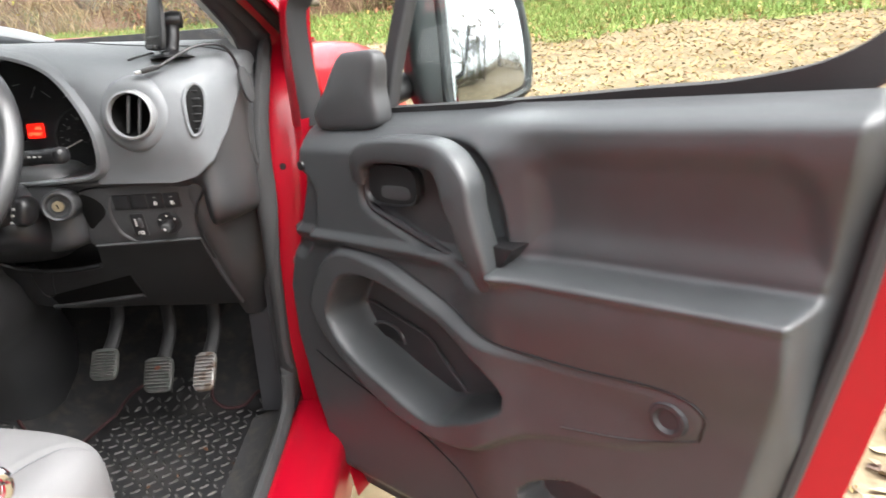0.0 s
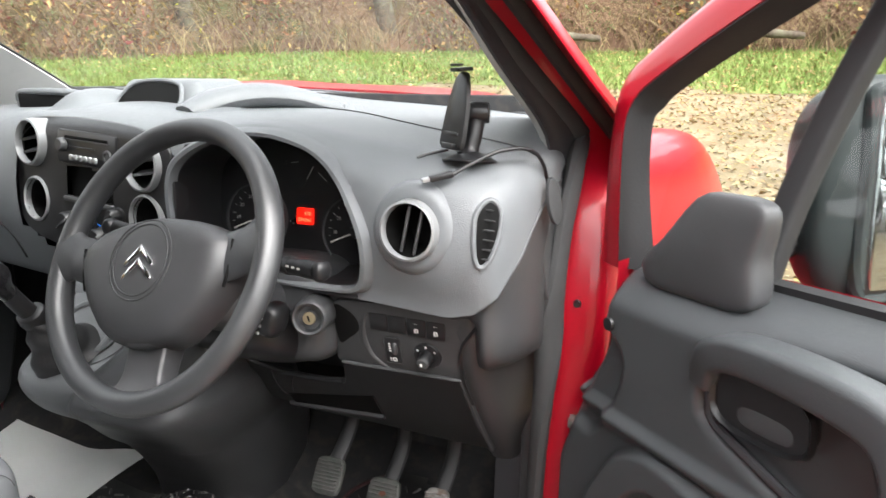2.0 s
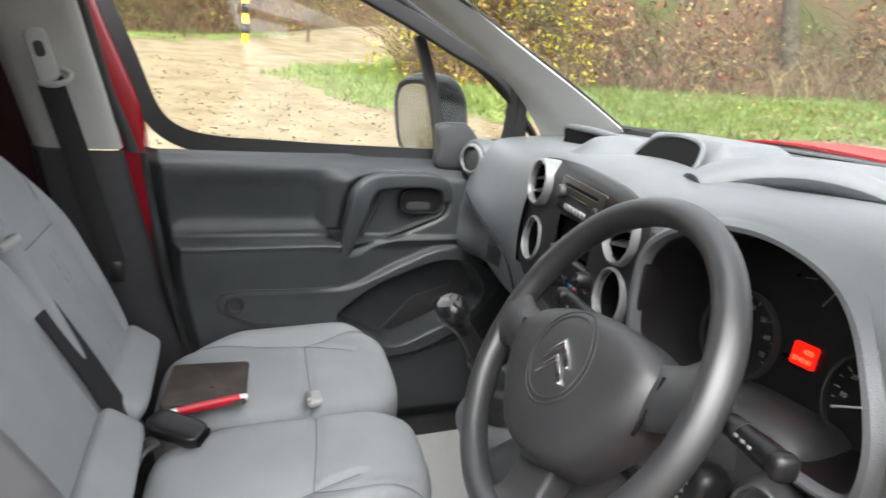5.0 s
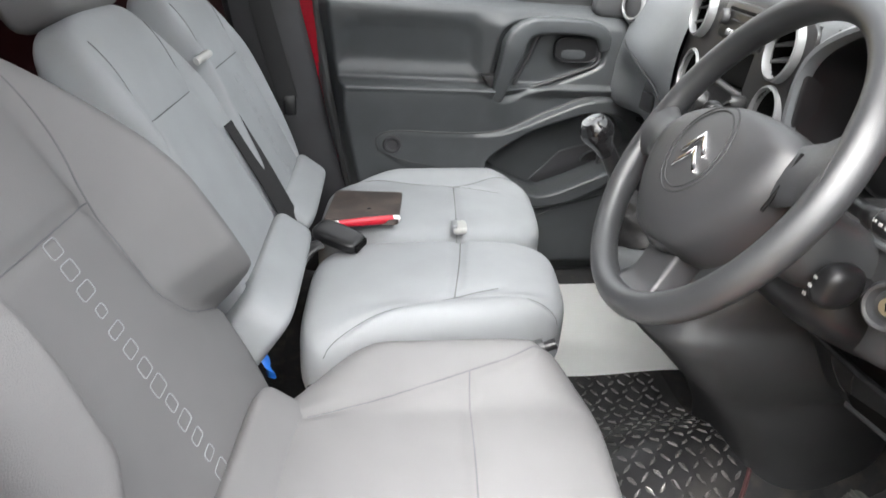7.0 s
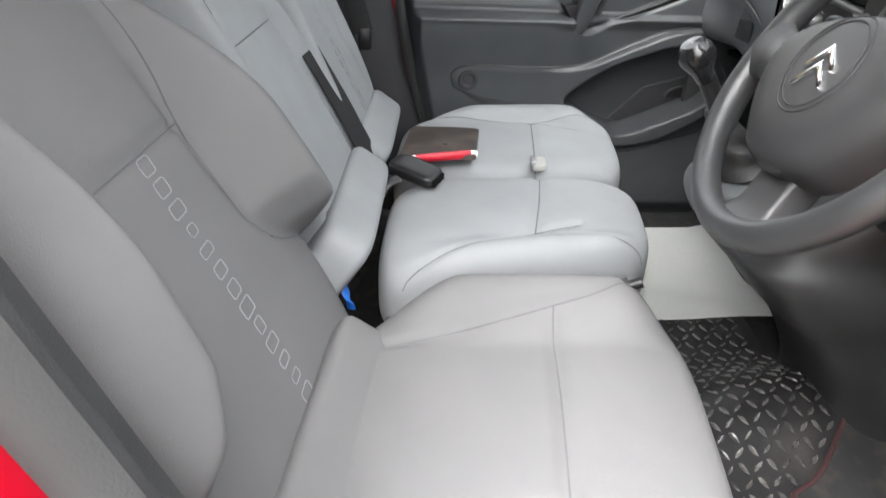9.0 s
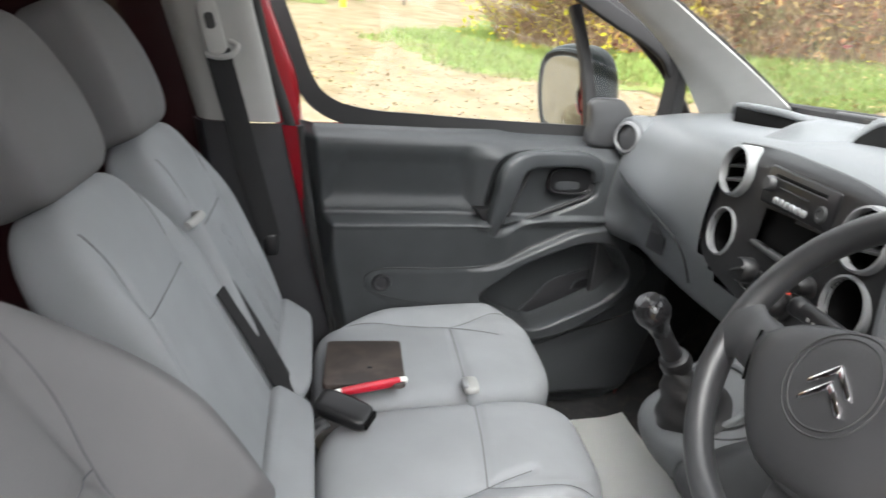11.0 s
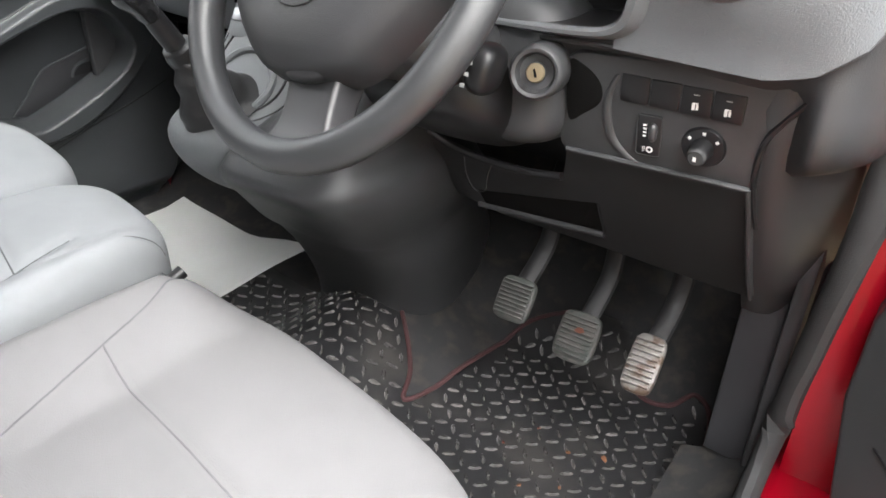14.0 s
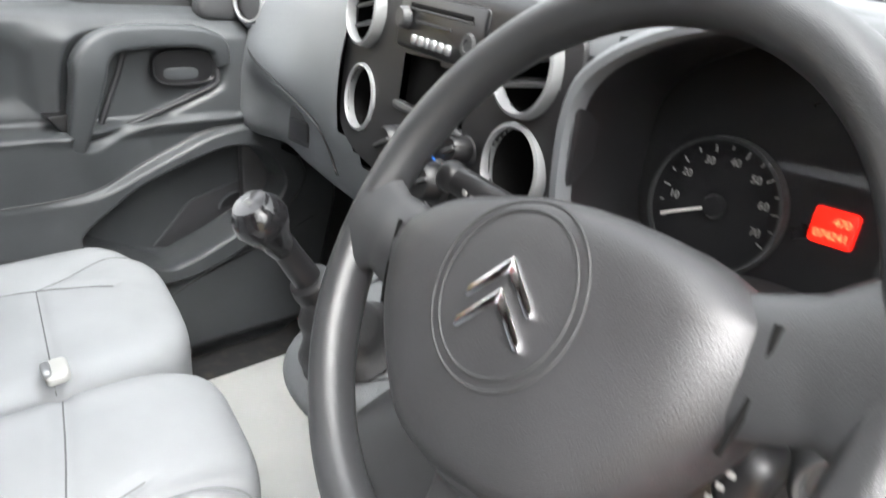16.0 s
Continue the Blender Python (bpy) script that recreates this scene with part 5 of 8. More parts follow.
M_SILVERRING = surface("satin_vent_ring", (0.24, 0.245, 0.25), 0.36, 0.2, vary=0.05)
part("vent_pod", lathe([(0.064, -0.03), (0.060, -0.009), (0.055, -0.002), (0.047, 0.003), (0.039, 0.003)], 56, axes((0.657, 0.242, 1.147), (-0.05, -1, 0.12), (1, 0, 0)), caps=False), M_DASH, dash, "grey round vent housing")
vent(0.657, 1.146, 0.0335, "air_vent", (-0.05, -1, 0.12), 0.240, M_SILVERRING, (-0.009, 0.009), 80)
nst = (-0.20, -1, 0.12)
for cx, cz, y, sl in ((-0.112, 1.215, 0.352, (-0.012, 0.010)), (-0.110, 1.115, 0.350, ()), (0.193, 1.197, 0.292, (-0.010, 0.010)), (0.194, 1.112, 0.288, ())):
    vent(cx, cz, 0.0355, "air_vent" if sl else "cup_holder_ring", nst, y + 0.003, M_SILVERRING, sl, 8)
part("vent_pod", lathe([(0.054, -0.04), (0.050, -0.008), (0.044, 0.002), (0.034, 0.004)], 48, axes((-0.665, 0.492, 1.18), (0.35, -1, 0.05), (1, 0, 0)), caps=False), M_DASH, dash)
sp = part("tweeter_ring", ring(-0.665, 1.18, 0.030, 0.008, 0.488, (0.35, -1, 0.05), 0.008), M_SILVERRING, dash, "silver-grey speaker ring")
part("grille", lathe([(0.031, -0.004), (0.02, 0.0), (0.0, 0.001)], 40, axes((-0.665, 0.488, 1.18), (0.35, -1, 0.05), (1, 0, 0)), caps=False), M_DARK, sp)

# demister slot with slats; a black sheet over the face paints its shade
sl = part("demister_slot", tube([(x, dash_y(x, z) - 0.0005, z) for x, z in SLOT], 0.0035, 8, True), M_DASH, dash)
bm2, tv2 = bmesh.new(), {}
for i in range(14):
    for j in range(40):
        x, z = 0.737 + 0.002 * i, 1.105 + 0.002 * j + 0.004
        if sd_poly(x + 0.001, z + 0.001, SLOT) < 0:
            quad = []
            for ca, cb in ((i, j), (i + 1, j), (i + 1, j + 1), (i, j + 1)):
                if (ca, cb) not in tv2:
                    xx, zz = 0.737 + 0.002 * ca, 1.109 + 0.002 * cb
                    tv2[ca, cb] = bm2.verts.new((xx, dash_y(xx, zz) - 0.0012, zz))
                quad.append(tv2[ca, cb])
            bm2.faces.new(quad)
part("throat", bm2, M_MATTE, sl)
for q in range(6):
    z = 1.116 + 0.0118 * q
    part("slat", box(0.022 if 0 < q < 5 else 0.014, 0.003, 0.0018, 0.0006, m=pose(0.752, dash_y(0.752, z) - 0.0022, z, 0, 0, -8)), M_DARK, sl)

# instrument binnacle: bezel, back wall, dials
k = len(CLUSTER)
cx0, cz0 = 0.41, 1.13
rows = [(1.10, 0.008), (1.075, -0.005), (1.04, -0.012), (1.0, -0.012), (0.985, -0.007), (0.978, 0.003)]
wall = [(0.978, 0.003), (0.955, 0.035), (0.94, 0.07), (0.93, 0.105)]
ys = [min(max(dash_y(cx0 + (x - cx0) * 1.09, cz0 + (z - cz0) * 1.09), 0.244), 0.290) for x, z in CLUSTER]
ys = [sum(ys[(i + o) % k] for o in range(-4, 5)) / 9 for i in range(k)]
bez = grid(k, len(rows), lambda i, j: (cx0 + (CLUSTER[i][0] - cx0) * rows[j][0], ys[i] + rows[j][1], cz0 + (CLUSTER[i][1] - cz0) * rows[j][0]), close_u=True)
binn = part("instrument_hood", bez, M_DASH, dash, "grey hood rim round the instruments")
part("hood_lining", grid(k, len(wall), lambda i, j: (cx0 + (CLUSTER[i][0] - cx0) * wall[j][0], ys[i] + wall[j][1], cz0 + (CLUSTER[i][1] - cz0) * wall[j][0]), close_u=True), M_BLACK, binn)
face = lambda x, z, d=0.0: V((x, 0.375 + 0.45 * (z - 1.13) * 0.35 - d, z))
fm = axes((0.41, 0.375, 1.13), (0, -1, 0.16), (1, 0, 0))
part("instrument_panel", plate([((x - 0.41) * 0.98, (z - 1.13) * 0.98) for x, z in CLUSTER], 0.004, 0, m=fm @ Matrix.Translation((0, 0, -0.006))), M_RADIO, binn, "black instrument panel")


def dial(u, v, r, a0, a1, n, needle, big=True):
    d = part("dial", lathe([(r, 0.010), (r + 0.003, 0.010), (r + 0.004, 0.0)], 48, fm @ Matrix.Translation((u, v, 0)), caps=False), M_DARK, binn, "black instrument dial")
    marks = bmesh.new()
    for q in range(n + 1):
        a = radians(a0 + (a1 - a0) * q / n)
        L = 0.006 if q % 2 == 0 else 0.0035
        merge(marks, box(L, 0.0011, 0.0006, 0, m=fm @ pose(u + (r - 0.003 - L / 2) * math.cos(a), v + (r - 0.003 - L / 2) * math.sin(a), 0.0006, 0, 0, math.degrees(a))))
    part("dial_marks", marks, M_INK, d)
    a = radians(needle)
    part("needle", box(r * 0.72, 0.0022, 0.0015, 0.0004, m=fm @ pose(u + r * 0.52 * math.cos(a), v + r * 0.52 * math.sin(a), 0.005, 0, 0, needle)), M_NEEDLE, d)
    part("needle_cap", lathe([(0.0, 0.008), (0.008, 0.008), (0.010, 0.003)], 24, fm @ Matrix.Translation((u, v, 0)), caps=False), M_BLACK, d)
    return d


def words(text, size, m, material, parent, name="lettering", depth=0.0003):
    """Raised letters in the built-in font."""
    cu = bpy.data.curves.new(name, "FONT")
    cu.body, cu.size, cu.extrude, cu.align_x, cu.align_y = text, size, depth, "CENTER", "CENTER"
    tmp = bpy.data.objects.new(name, cu)
    scene.collection.objects.link(tmp)
    me = bpy.data.meshes.new_from_object(tmp.evaluated_get(bpy.context.evaluated_depsgraph_get()))
    bpy.data.objects.remove(tmp)
    bpy.data.curves.remove(cu)
    me.materials.clear()
    me.materials.append(material)
    me.transform(m)
    ob = new(name, me)
    ob.parent = parent
    return ob


D1 = dial(-0.075, -0.022, 0.052, 205, -25, 14, 203)
D2 = dial(0.102, -0.030, 0.052, 205, -25, 16, 203)
for q, tx in enumerate(["10", "20", "30", "40", "50", "60", "70"]):
    a = radians(205 - 230 * (q + 0.75) / 7)
    words(tx, 0.0085, fm @ pose(-0.075 + 0.037 * math.cos(a), -0.022 + 0.037 * math.sin(a), 0.0008), M_INK, D1)
for q, tx in enumerate(["10", "20", "30", "40", "50", "60"]):
    a = radians(205 - 230 * (q + 0.6) / 6.6)
    words(tx, 0.0075, fm @ pose(0.102 + 0.037 * math.cos(a), -0.030 + 0.037 * math.sin(a), 0.0008), M_INK, D2)
lcd = part("display", plate(round_rect(0.030, 0.026, 0.003, 3), 0.003, 0.0005, m=fm @ pose(0.012, -0.012, 0)), M_LCD, binn, "lit orange-red display")
words("470", 0.008, fm @ pose(0.017, -0.008, 0.0034), M_LCDTXT, lcd)
words("074241", 0.008, fm @ pose(0.012, -0.018, 0.0034), M_LCDTXT, lcd)
for q, (u, v, a, L) in enumerate([(0.018, 0.055, 62, 0.022), (0.040, 0.050, -40, 0.018), (0.075, 0.045, 30, 0.012), (-0.01, 0.07, 10, 0.014)]):
    part("gauge_mark", box(L, 0.0012, 0.0006, 0, m=fm @ pose(u, v, 0.001, 0, 0, a)), M_INK, binn)
lens = part("instrument_lens", plate([((x - 0.41) * 0.96, (z - 1.13) * 0.96) for x, z in CLUSTER], 0.001, 0, m=fm @ Matrix.Translation((0, 0, 0.020)) @ pose(0, 0, 0, -6)), M_LENS, binn)
lens.visible_shadow = False

# centre stack: dark panel that carries radio, cubby and heater knobs
sm = axes((0.042, 0.332, 1.163), nst, (1, 0, 0))
panel_out = curve2([(-0.212, 0.080), (-0.19, 0.096), (-0.06, 0.098), (0.10, 0.088), (0.195, 0.066), (0.214, 0.03), (0.212, -0.07), (0.18, -0.115), (0.10, -0.150), (0.02, -0.158), (-0.06, -0.130), (-0.19, -0.095), (-0.214, -0.04)], 5)
stack_holes = [tuple((sm.inverted() @ V(q)).xy) for q in ((-0.112, 0.352, 1.215), (-0.110, 0.350, 1.115), (0.193, 0.292, 1.197), (0.194, 0.288, 1.112))]


def on_face(x, y, back=0.0):
    """A point of the centre panel, laid over the dash's own face."""
    q = sm @ V((x, y, 0))
    q.y = min(max(dash_y(q.x, q.z) - 0.004, q.y - 0.014), q.y + 0.008) + back
    return q


def inside(x, y):
    """The nearest place within the panel's outline."""
    if sd_poly(x, y, panel_out) <= 0:
        return x, y
    best = None
    for (ax, ay), (bx_, by_) in zip(panel_out, panel_out[1:] + panel_out[:1]):
        ex, ey = bx_ - ax, by_ - ay
        t = min(max(((x - ax) * ex + (y - ay) * ey) / (ex * ex + ey * ey), 0), 1)
        q = (ax + ex * t, ay + ey * t)
        d = math.hypot(q[0] - x, q[1] - y)
        if best is None or d < best[0]:
            best = (d, q)
    return best[1]


gx, gy = np.linspace(-0.215, 0.215, 87), np.linspace(-0.165, 0.105, 55)
bm = bmesh.new()
vs = {}
def sv(i, j):
    if (i, j) not in vs:
        x, y = gx[i], gy[j]
        vs[i, j] = bm.verts.new(on_face(*inside(x, y)))
    return vs[i, j]
CUB = [(-0.062, -0.030), (-0.062, 0.022), (0.072, 0.014), (0.072, -0.038)]
for i in range(len(gx) - 1):
    for j in range(len(gy) - 1):
        x, y = (gx[i] + gx[i + 1]) / 2, (gy[j] + gy[j + 1]) / 2
        if sd_poly(x, y, panel_out) < 0.003 and all(math.hypot(x - a, y - b) > 0.0365 for a, b in stack_holes) and sd_poly(x, y, CUB) > 0:
            bm.faces.new((sv(i, j), sv(i + 1, j), sv(i + 1, j + 1), sv(i, j + 1)))
M_CHARCOAL = surface("charcoal_panel_plastic", (0.013, 0.013, 0.014), 0.40, bump=0.3, grain=900)
stack = part("centre_panel", bm, M_CHARCOAL, dash, "dark charcoal centre panel")
part("panel_edge", grid(len(panel_out), 4, lambda i, j: on_face(panel_out[i][0] * (1, 1.006, 1.008, 1.01)[j], panel_out[i][1] * (1, 1.006, 1.008, 1.01)[j], (0, 0.002, 0.006, 0.03)[j]), close_u=True), M_CHARCOAL, stack)
rad = part("radio", plate(round_rect(0.166, 0.056, 0.006, 4), 0.012, 0.003, m=sm @ pose(0.006, 0.048, 0.004, 0, 0, -3.0)), M_RADIO, stack, "black car radio with disc slot and silver keys")
rm = sm @ pose(0.006, 0.048, 0.0165, 0, 0, -3.0)
part("disc_slot", box(0.118, 0.005, 0.003, 0.001, m=rm @ pose(0, 0.016, 0.0)), M_MATTE, rad)
part("slot_lip", box(0.124, 0.002, 0.003, 0.0008, m=rm @ pose(0, 0.0125, 0.001)), M_DARK, rad)
for q in range(6):
    part("radio_key", soft_block((0.0095, 0.0105, 0.006), 3, 3, m=rm @ pose(-0.040 + 0.0135 * q, -0.017, 0.001)), M_SILVER, rad, "silver radio key")
part("radio_knob", lathe([(0.0, 0.010), (0.009, 0.010), (0.011, 0.008), (0.012, 0.0)], 28, rm @ pose(-0.064, 0.002, 0), caps=False), M_DARK, rad)
part("radio_ring_control", lathe([(0.0, 0.002), (0.005, 0.002), (0.006, 0.003), (0.010, 0.003), (0.012, 0.0)], 28, rm @ pose(0.060, -0.008, 0), caps=False), M_SEAL, rad)
part("radio_bar", box(0.07, 0.003, 0.0015, 0.0005, m=rm @ pose(-0.008, 0.001, 0.0005)), M_SEAL, rad)
# a black block fills the cubby in place of its inner shade
part("cubby", box(0.140, 0.058, 0.06, 0.004, m=sm @ pose(0.004, -0.008, -0.028)), M_MATTE, stack, "cubby hole, its dark inside painted as a black block")
part("cubby_lip", box(0.144, 0.010, 0.014, 0.004, m=sm @ pose(0.004, -0.041, 0.010, 0, 0, -3.5)), M_DARK, stack)
for u, v, r in ((-0.048, -0.078, 0.019), (0.040, -0.098, 0.019), (0.085, -0.055, 0.012)):
    kn = part("heater_knob", lathe([(0.0, 0.022), (r * 0.85, 0.022), (r, 0.018), (r * 1.05, 0.004), (r * 1.25, 0.002), (r * 1.3, 0.0)], 36, sm @ pose(u, v, 0.010), caps=False), M_BLACK, stack, "black heater knob")
    part("pointer", box(r * 1.7, 0.005, 0.006, 0.0015, m=sm @ pose(u, v, 0.032, 0, 0, 25)), M_SEAL, kn)
    part("dial_marks", tube([sm @ V((u + r * 1.45 * math.cos(a), v + r * 1.45 * math.sin(a), 0.0125)) for a in np.linspace(2.4, 4.9, 12)], 0.0008, 5), M_INK, kn)
for q, u in enumerate((-0.012, 0.012)):
    part("heater_button", box(0.020, 0.012, 0.006, 0.002, m=sm @ pose(u, -0.075, 0.014, 0, 0, -4)), M_BLACK, stack)
for q, (u, v, mm) in enumerate([(0.030, -0.076, M_BLUE), (0.052, -0.077, M_ORANGE)]):
    part("temperature_mark", box(0.012, 0.003, 0.001, 0.0004, m=sm @ pose(u, v, 0.0125, 0, 0, -20 + 40 * q)), mm, stack)

# raised pod with a hooded bin on the dash top, shoulders either side and the sweeping crest
def pod_z(x, y):
    base = 1.262 + 0.010 * float(smoothstep(0.36, 0.46, y))
    ye = 0.500 + 0.10 * (x - 0.045) ** 2 / 0.01 * 0.05 - 0.12 * (x - 0.045) * 0.9
    wide = float(smoothstep(0.125, 0.080, abs(x - 0.045)))
    brow = 0.046 * float(smoothstep(ye - 0.035, ye + 0.012, y)) * (0.35 + 0.65 * wide) * float(smoothstep(0.20, 0.11, abs(x - 0.045)))
    fall = float(smoothstep(0.78, 0.60, y))
    left = (x + 0.105 + 0.35 * (0.50 - y)) / 0.045
    right = (x - 0.175 - 0.30 * (0.50 - y)) / 0.042
    sh = 0.030 * float(smoothstep(0.36, 0.50, y)) * (math.exp(-left * left) + math.exp(-right * right)) * float(smoothstep(0.66, 0.50, y))
    return base + max(brow * fall, sh) - 0.03 * (1 - fall) - 0.02 * float(smoothstep(0.20, 0.27, abs(x - 0.045)))


def pod(i, j):
    x = -0.225 + 0.54 * i / 69
    y0 = float(np.interp(x, [-0.38, -0.20, 0.04, 0.23, 0.40], [0.480, 0.432, 0.376, 0.345, 0.350]))
    y = y0 + (0.78 - y0) * j / 59
    base = top_z(x, y) - 0.003
    w = float(smoothstep(0.0, 0.05, y - y0) * smoothstep(-0.225, -0.17, x) * smoothstep(0.315, 0.27, x) * smoothstep(0.78, 0.70, y))
    return (x, y, base + (max(pod_z(x, y), base + 0.003) - base) * w)


part("dash_pod", grid(70, 60, pod), M_DASH, dash, "raised grey pod with a hooded bin", 60)
bin_m = axes((0.047, 0.4805, 1.2915), (-0.105, -0.80, 0.60), (1, -0.13, 0))
BINP = curve2([(-0.078, -0.024), (-0.070, 0.012), (-0.045, 0.026), (0.0, 0.030), (0.045, 0.026), (0.070, 0.012), (0.078, -0.024), (0.0, -0.028)], 5)
# no hollow: a flat black plate paints the shade inside the bin
bino = part("storage_bin", plate(BINP, 0.003, 0, m=bin_m), M_MATTE, dash, "storage bin opening, its dark inside painted as a black plate")
part("bin_lip", tube([bin_m @ V((x, y, 0.003)) for x, y in BINP], 0.004, 8, True), M_DASH, bino)
part("dash_crest", tube(spline([(0.185, 0.40, 1.266), (0.205, 0.46, 1.284), (0.245, 0.53, 1.290), (0.30, 0.590, 1.280), (0.36, 0.62, 1.262)], 6), [0.018 + 0.026 * math.sin(math.pi * (0.12 + 0.85 * i / 24)) for i in range(25)], 16, flat=0.55), M_DASH, dash)
part("screen_lip", tube(spline([(-0.55, 0.98, 1.276), (0.0, 1.06, 1.276), (0.4, 1.03, 1.249), (0.7, 0.93, 1.232)], 6), 0.010, 8, flat=0.5), M_DARK, dash)
tray = part("dash_tray", plate(curve2([(-0.58, 0.70), (-0.56, 0.82), (-0.40, 0.84), (-0.28, 0.80), (-0.26, 0.70), (-0.42, 0.66)], 5), 0.03, 0.01, m=pose(0, 0, 1.236)), M_DASH, dash)
# black bar before the tray paints the shade of the shelf slot
part("tray_recess", box(0.20, 0.012, 0.040, 0.004, m=pose(-0.425, 0.656, 1.260, 0, 0, -6)), M_MATTE, tray, "shelf slot, its shade painted as a black bar")
part("tray_brow", tube(spline([(-0.57, 0.70, 1.262), (-0.53, 0.675, 1.281), (-0.425, 0.652, 1.286), (-0.32, 0.645, 1.283), (-0.25, 0.665, 1.268)], 6), 0.008, 10), M_DASH, tray)


seam_pts = spline([(0.30, 0.592, 0), (0.45, 0.55, 0), (0.60, 0.48, 0), (0.72, 0.41, 0), (0.78, 0.38, 0)], 6)
part("top_seam", tube([(q.x, q.y, top_z(q.x, q.y) + 0.0006) for q in seam_pts], 0.0016, 6), M_BLACK, dash)
part("end_cap", plate(curve2([(-0.036, -0.08), (-0.034, 0.05), (0.0, 0.075), (0.036, 0.05), (0.036, -0.08), (0.0, -0.10)], 5), 0.006, 0.003, m=axes((0.803, 0.400, 1.115), (1, -0.25, 0.1), (0, 1, 0))), M_DARK, dash)
part("end_cap_slot", plate(ellipse(0.012, 0.032, 20), 0.006, 0.002, m=axes((0.812, 0.352, 1.172), (0.9, -0.6, 0.15), (0, 1, 0))), M_SEAL, dash)

# glovebox: crease, lid line and latch
part("lid_seam", tube(spline([(-0.735, dash_y(-0.735, 1.115) - 0.001, 1.115), (-0.60, dash_y(-0.60, 1.095) - 0.001, 1.095), (-0.40, dash_y(-0.40, 1.078) - 0.001, 1.078), (-0.24, dash_y(-0.24, 1.05) - 0.001, 1.05), (-0.20, dash_y(-0.2, 0.99) - 0.001, 0.99)], 8), 0.0022, 6), M_BLACK, dash)
lm = axes((-0.392, dash_y(-0.392, 1.012) - 0.002, 1.012), (0, -1, 0.12), (1, 0, 0))
la = part("glovebox_latch", plate(round_rect(0.075, 0.060, 0.006), 0.006, 0.002, m=lm), M_DARK, dash, "dark glovebox latch recess")
part("latch_lever", box(0.055, 0.034, 0.010, 0.003, m=lm @ pose(0, -0.006, 0.006, 10)), M_DOORDARK, la)

# lower fascia right of the column, flush with its switches
wm = axes((0.636, 0.2954, 0.972), (0, -1, -0.234), (1, 0, 0))
FASCIA = curve2([(-0.125, -0.060), (-0.126, -0.01), (-0.122, 0.046), (-0.063, 0.054), (0.043, 0.058), (0.098, 0.066), (0.104, 0.050), (0.084, 0.018), (0.069, -0.006), (0.065, -0.034), (0.062, -0.060), (-0.03, -0.060)], 5)
swp = part("switch_panel", plate(FASCIA, 0.014, 0.003, m=wm @ pose(0, 0, -0.014)), M_DARK, dash, "dark grey fascia panel with switches")
part("panel_ridge", tube([wm @ V((x, y, 0.0)) for x, y in curve2([(-0.070, 0.036), (-0.078, 0.016), (-0.080, -0.008), (-0.073, -0.034), (-0.058, -0.050), (-0.046, -0.056)], 6, False)], [0.0015 + 0.0035 * math.sin(math.pi * i / 30) for i in range(31)], 10, flat=0.6, up=(0, -1, 0)), M_DARK, swp, "curved raised edge")
# flat black patch paints the shade of the hollow by the ignition
part("panel_hollow", plate(curve2([(-0.122, 0.040), (-0.105, 0.040), (-0.088, 0.024), (-0.087, 0.004), (-0.104, -0.012), (-0.122, -0.020)], 5), 0.002, 0.0005, m=wm @ pose(0, 0, -0.0012)), M_MATTE, swp, "hollow beside the column, its shade painted flat black")
M_PRINT = surface("bright_white_print", (0.72, 0.72, 0.70), 0.6)
for q in range(4):
    u, v = -0.0525 + 0.0290 * q, 0.0240 - 0.0008 * q
    sk = part("switch", box(0.0278, 0.0278, 0.010, 0.0014, m=wm @ pose(u, v, -0.003, -3, 0, -1)), M_BLACK, swp, "black rocker switch" if q > 1 else "blank black switch cover")
    if q > 1:
        for du, dv, w, h in ((-0.0016, -0.0045, 0.0028, 0.0062), (0.0018, -0.0045, 0.0022, 0.0050), (0.0, -0.0010, 0.0050, 0.0012), (0.0, 0.0072, 0.0055, 0.0008)):
            part("pictogram", box(w, h, 0.0004, 0, m=wm @ pose(u + du, v + dv, 0.0023 - 0.052 * dv, -3)), M_PRINT if dv < 0 else M_INK, sk)
hl = part("beam_adjuster", plate(round_rect(0.024, 0.044, 0.003), 0.006, 0.0015, m=wm @ pose(-0.035, -0.0215, -0.003)), M_BLACK, swp, "black headlamp beam adjuster")
part("adjuster_frame", tube([wm @ V((-0.035 + x, -0.0215 + y, 0.0028)) for x, y in round_rect(0.024, 0.044, 0.003)], 0.0007, 6, True), M_SEAL, hl)
part("thumb_wheel", turned(soft_block((0.0085, 0.020, 0.012), 2.6, 6), wm @ pose(-0.0305, -0.0165, 0.003)), M_DARK, hl)
for v in (-0.0100, -0.0140, -0.0180, -0.0220):
    part("pictogram", box(0.0034, 0.0020, 0.0004, 0, m=wm @ pose(-0.0390, v, 0.0032)), M_PRINT, hl)
part("pictogram", lathe([(0.0018, 0.0), (0.0030, 0.0004), (0.0036, 0.0)], 20, wm @ pose(-0.033, -0.0365, 0.0030), caps=False), M_PRINT, hl)
for v in (-0.0345, -0.0365, -0.0385):
    part("pictogram", box(0.0030, 0.0008, 0.0004, 0, m=wm @ pose(-0.0390, v, 0.0032, 0, 0, 20)), M_PRINT, hl)
mk = part("mirror_knob", lathe([(0.0, 0.022), (0.0075, 0.022), (0.0095, 0.019), (0.0102, 0.009), (0.0110, 0.004), (0.0195, 0.003), (0.0212, 0.0), (0.0212, -0.006)], 40, wm @ pose(0.0175, -0.0225, 0.0), caps=False), M_BLACK, swp, "black mirror adjuster knob")
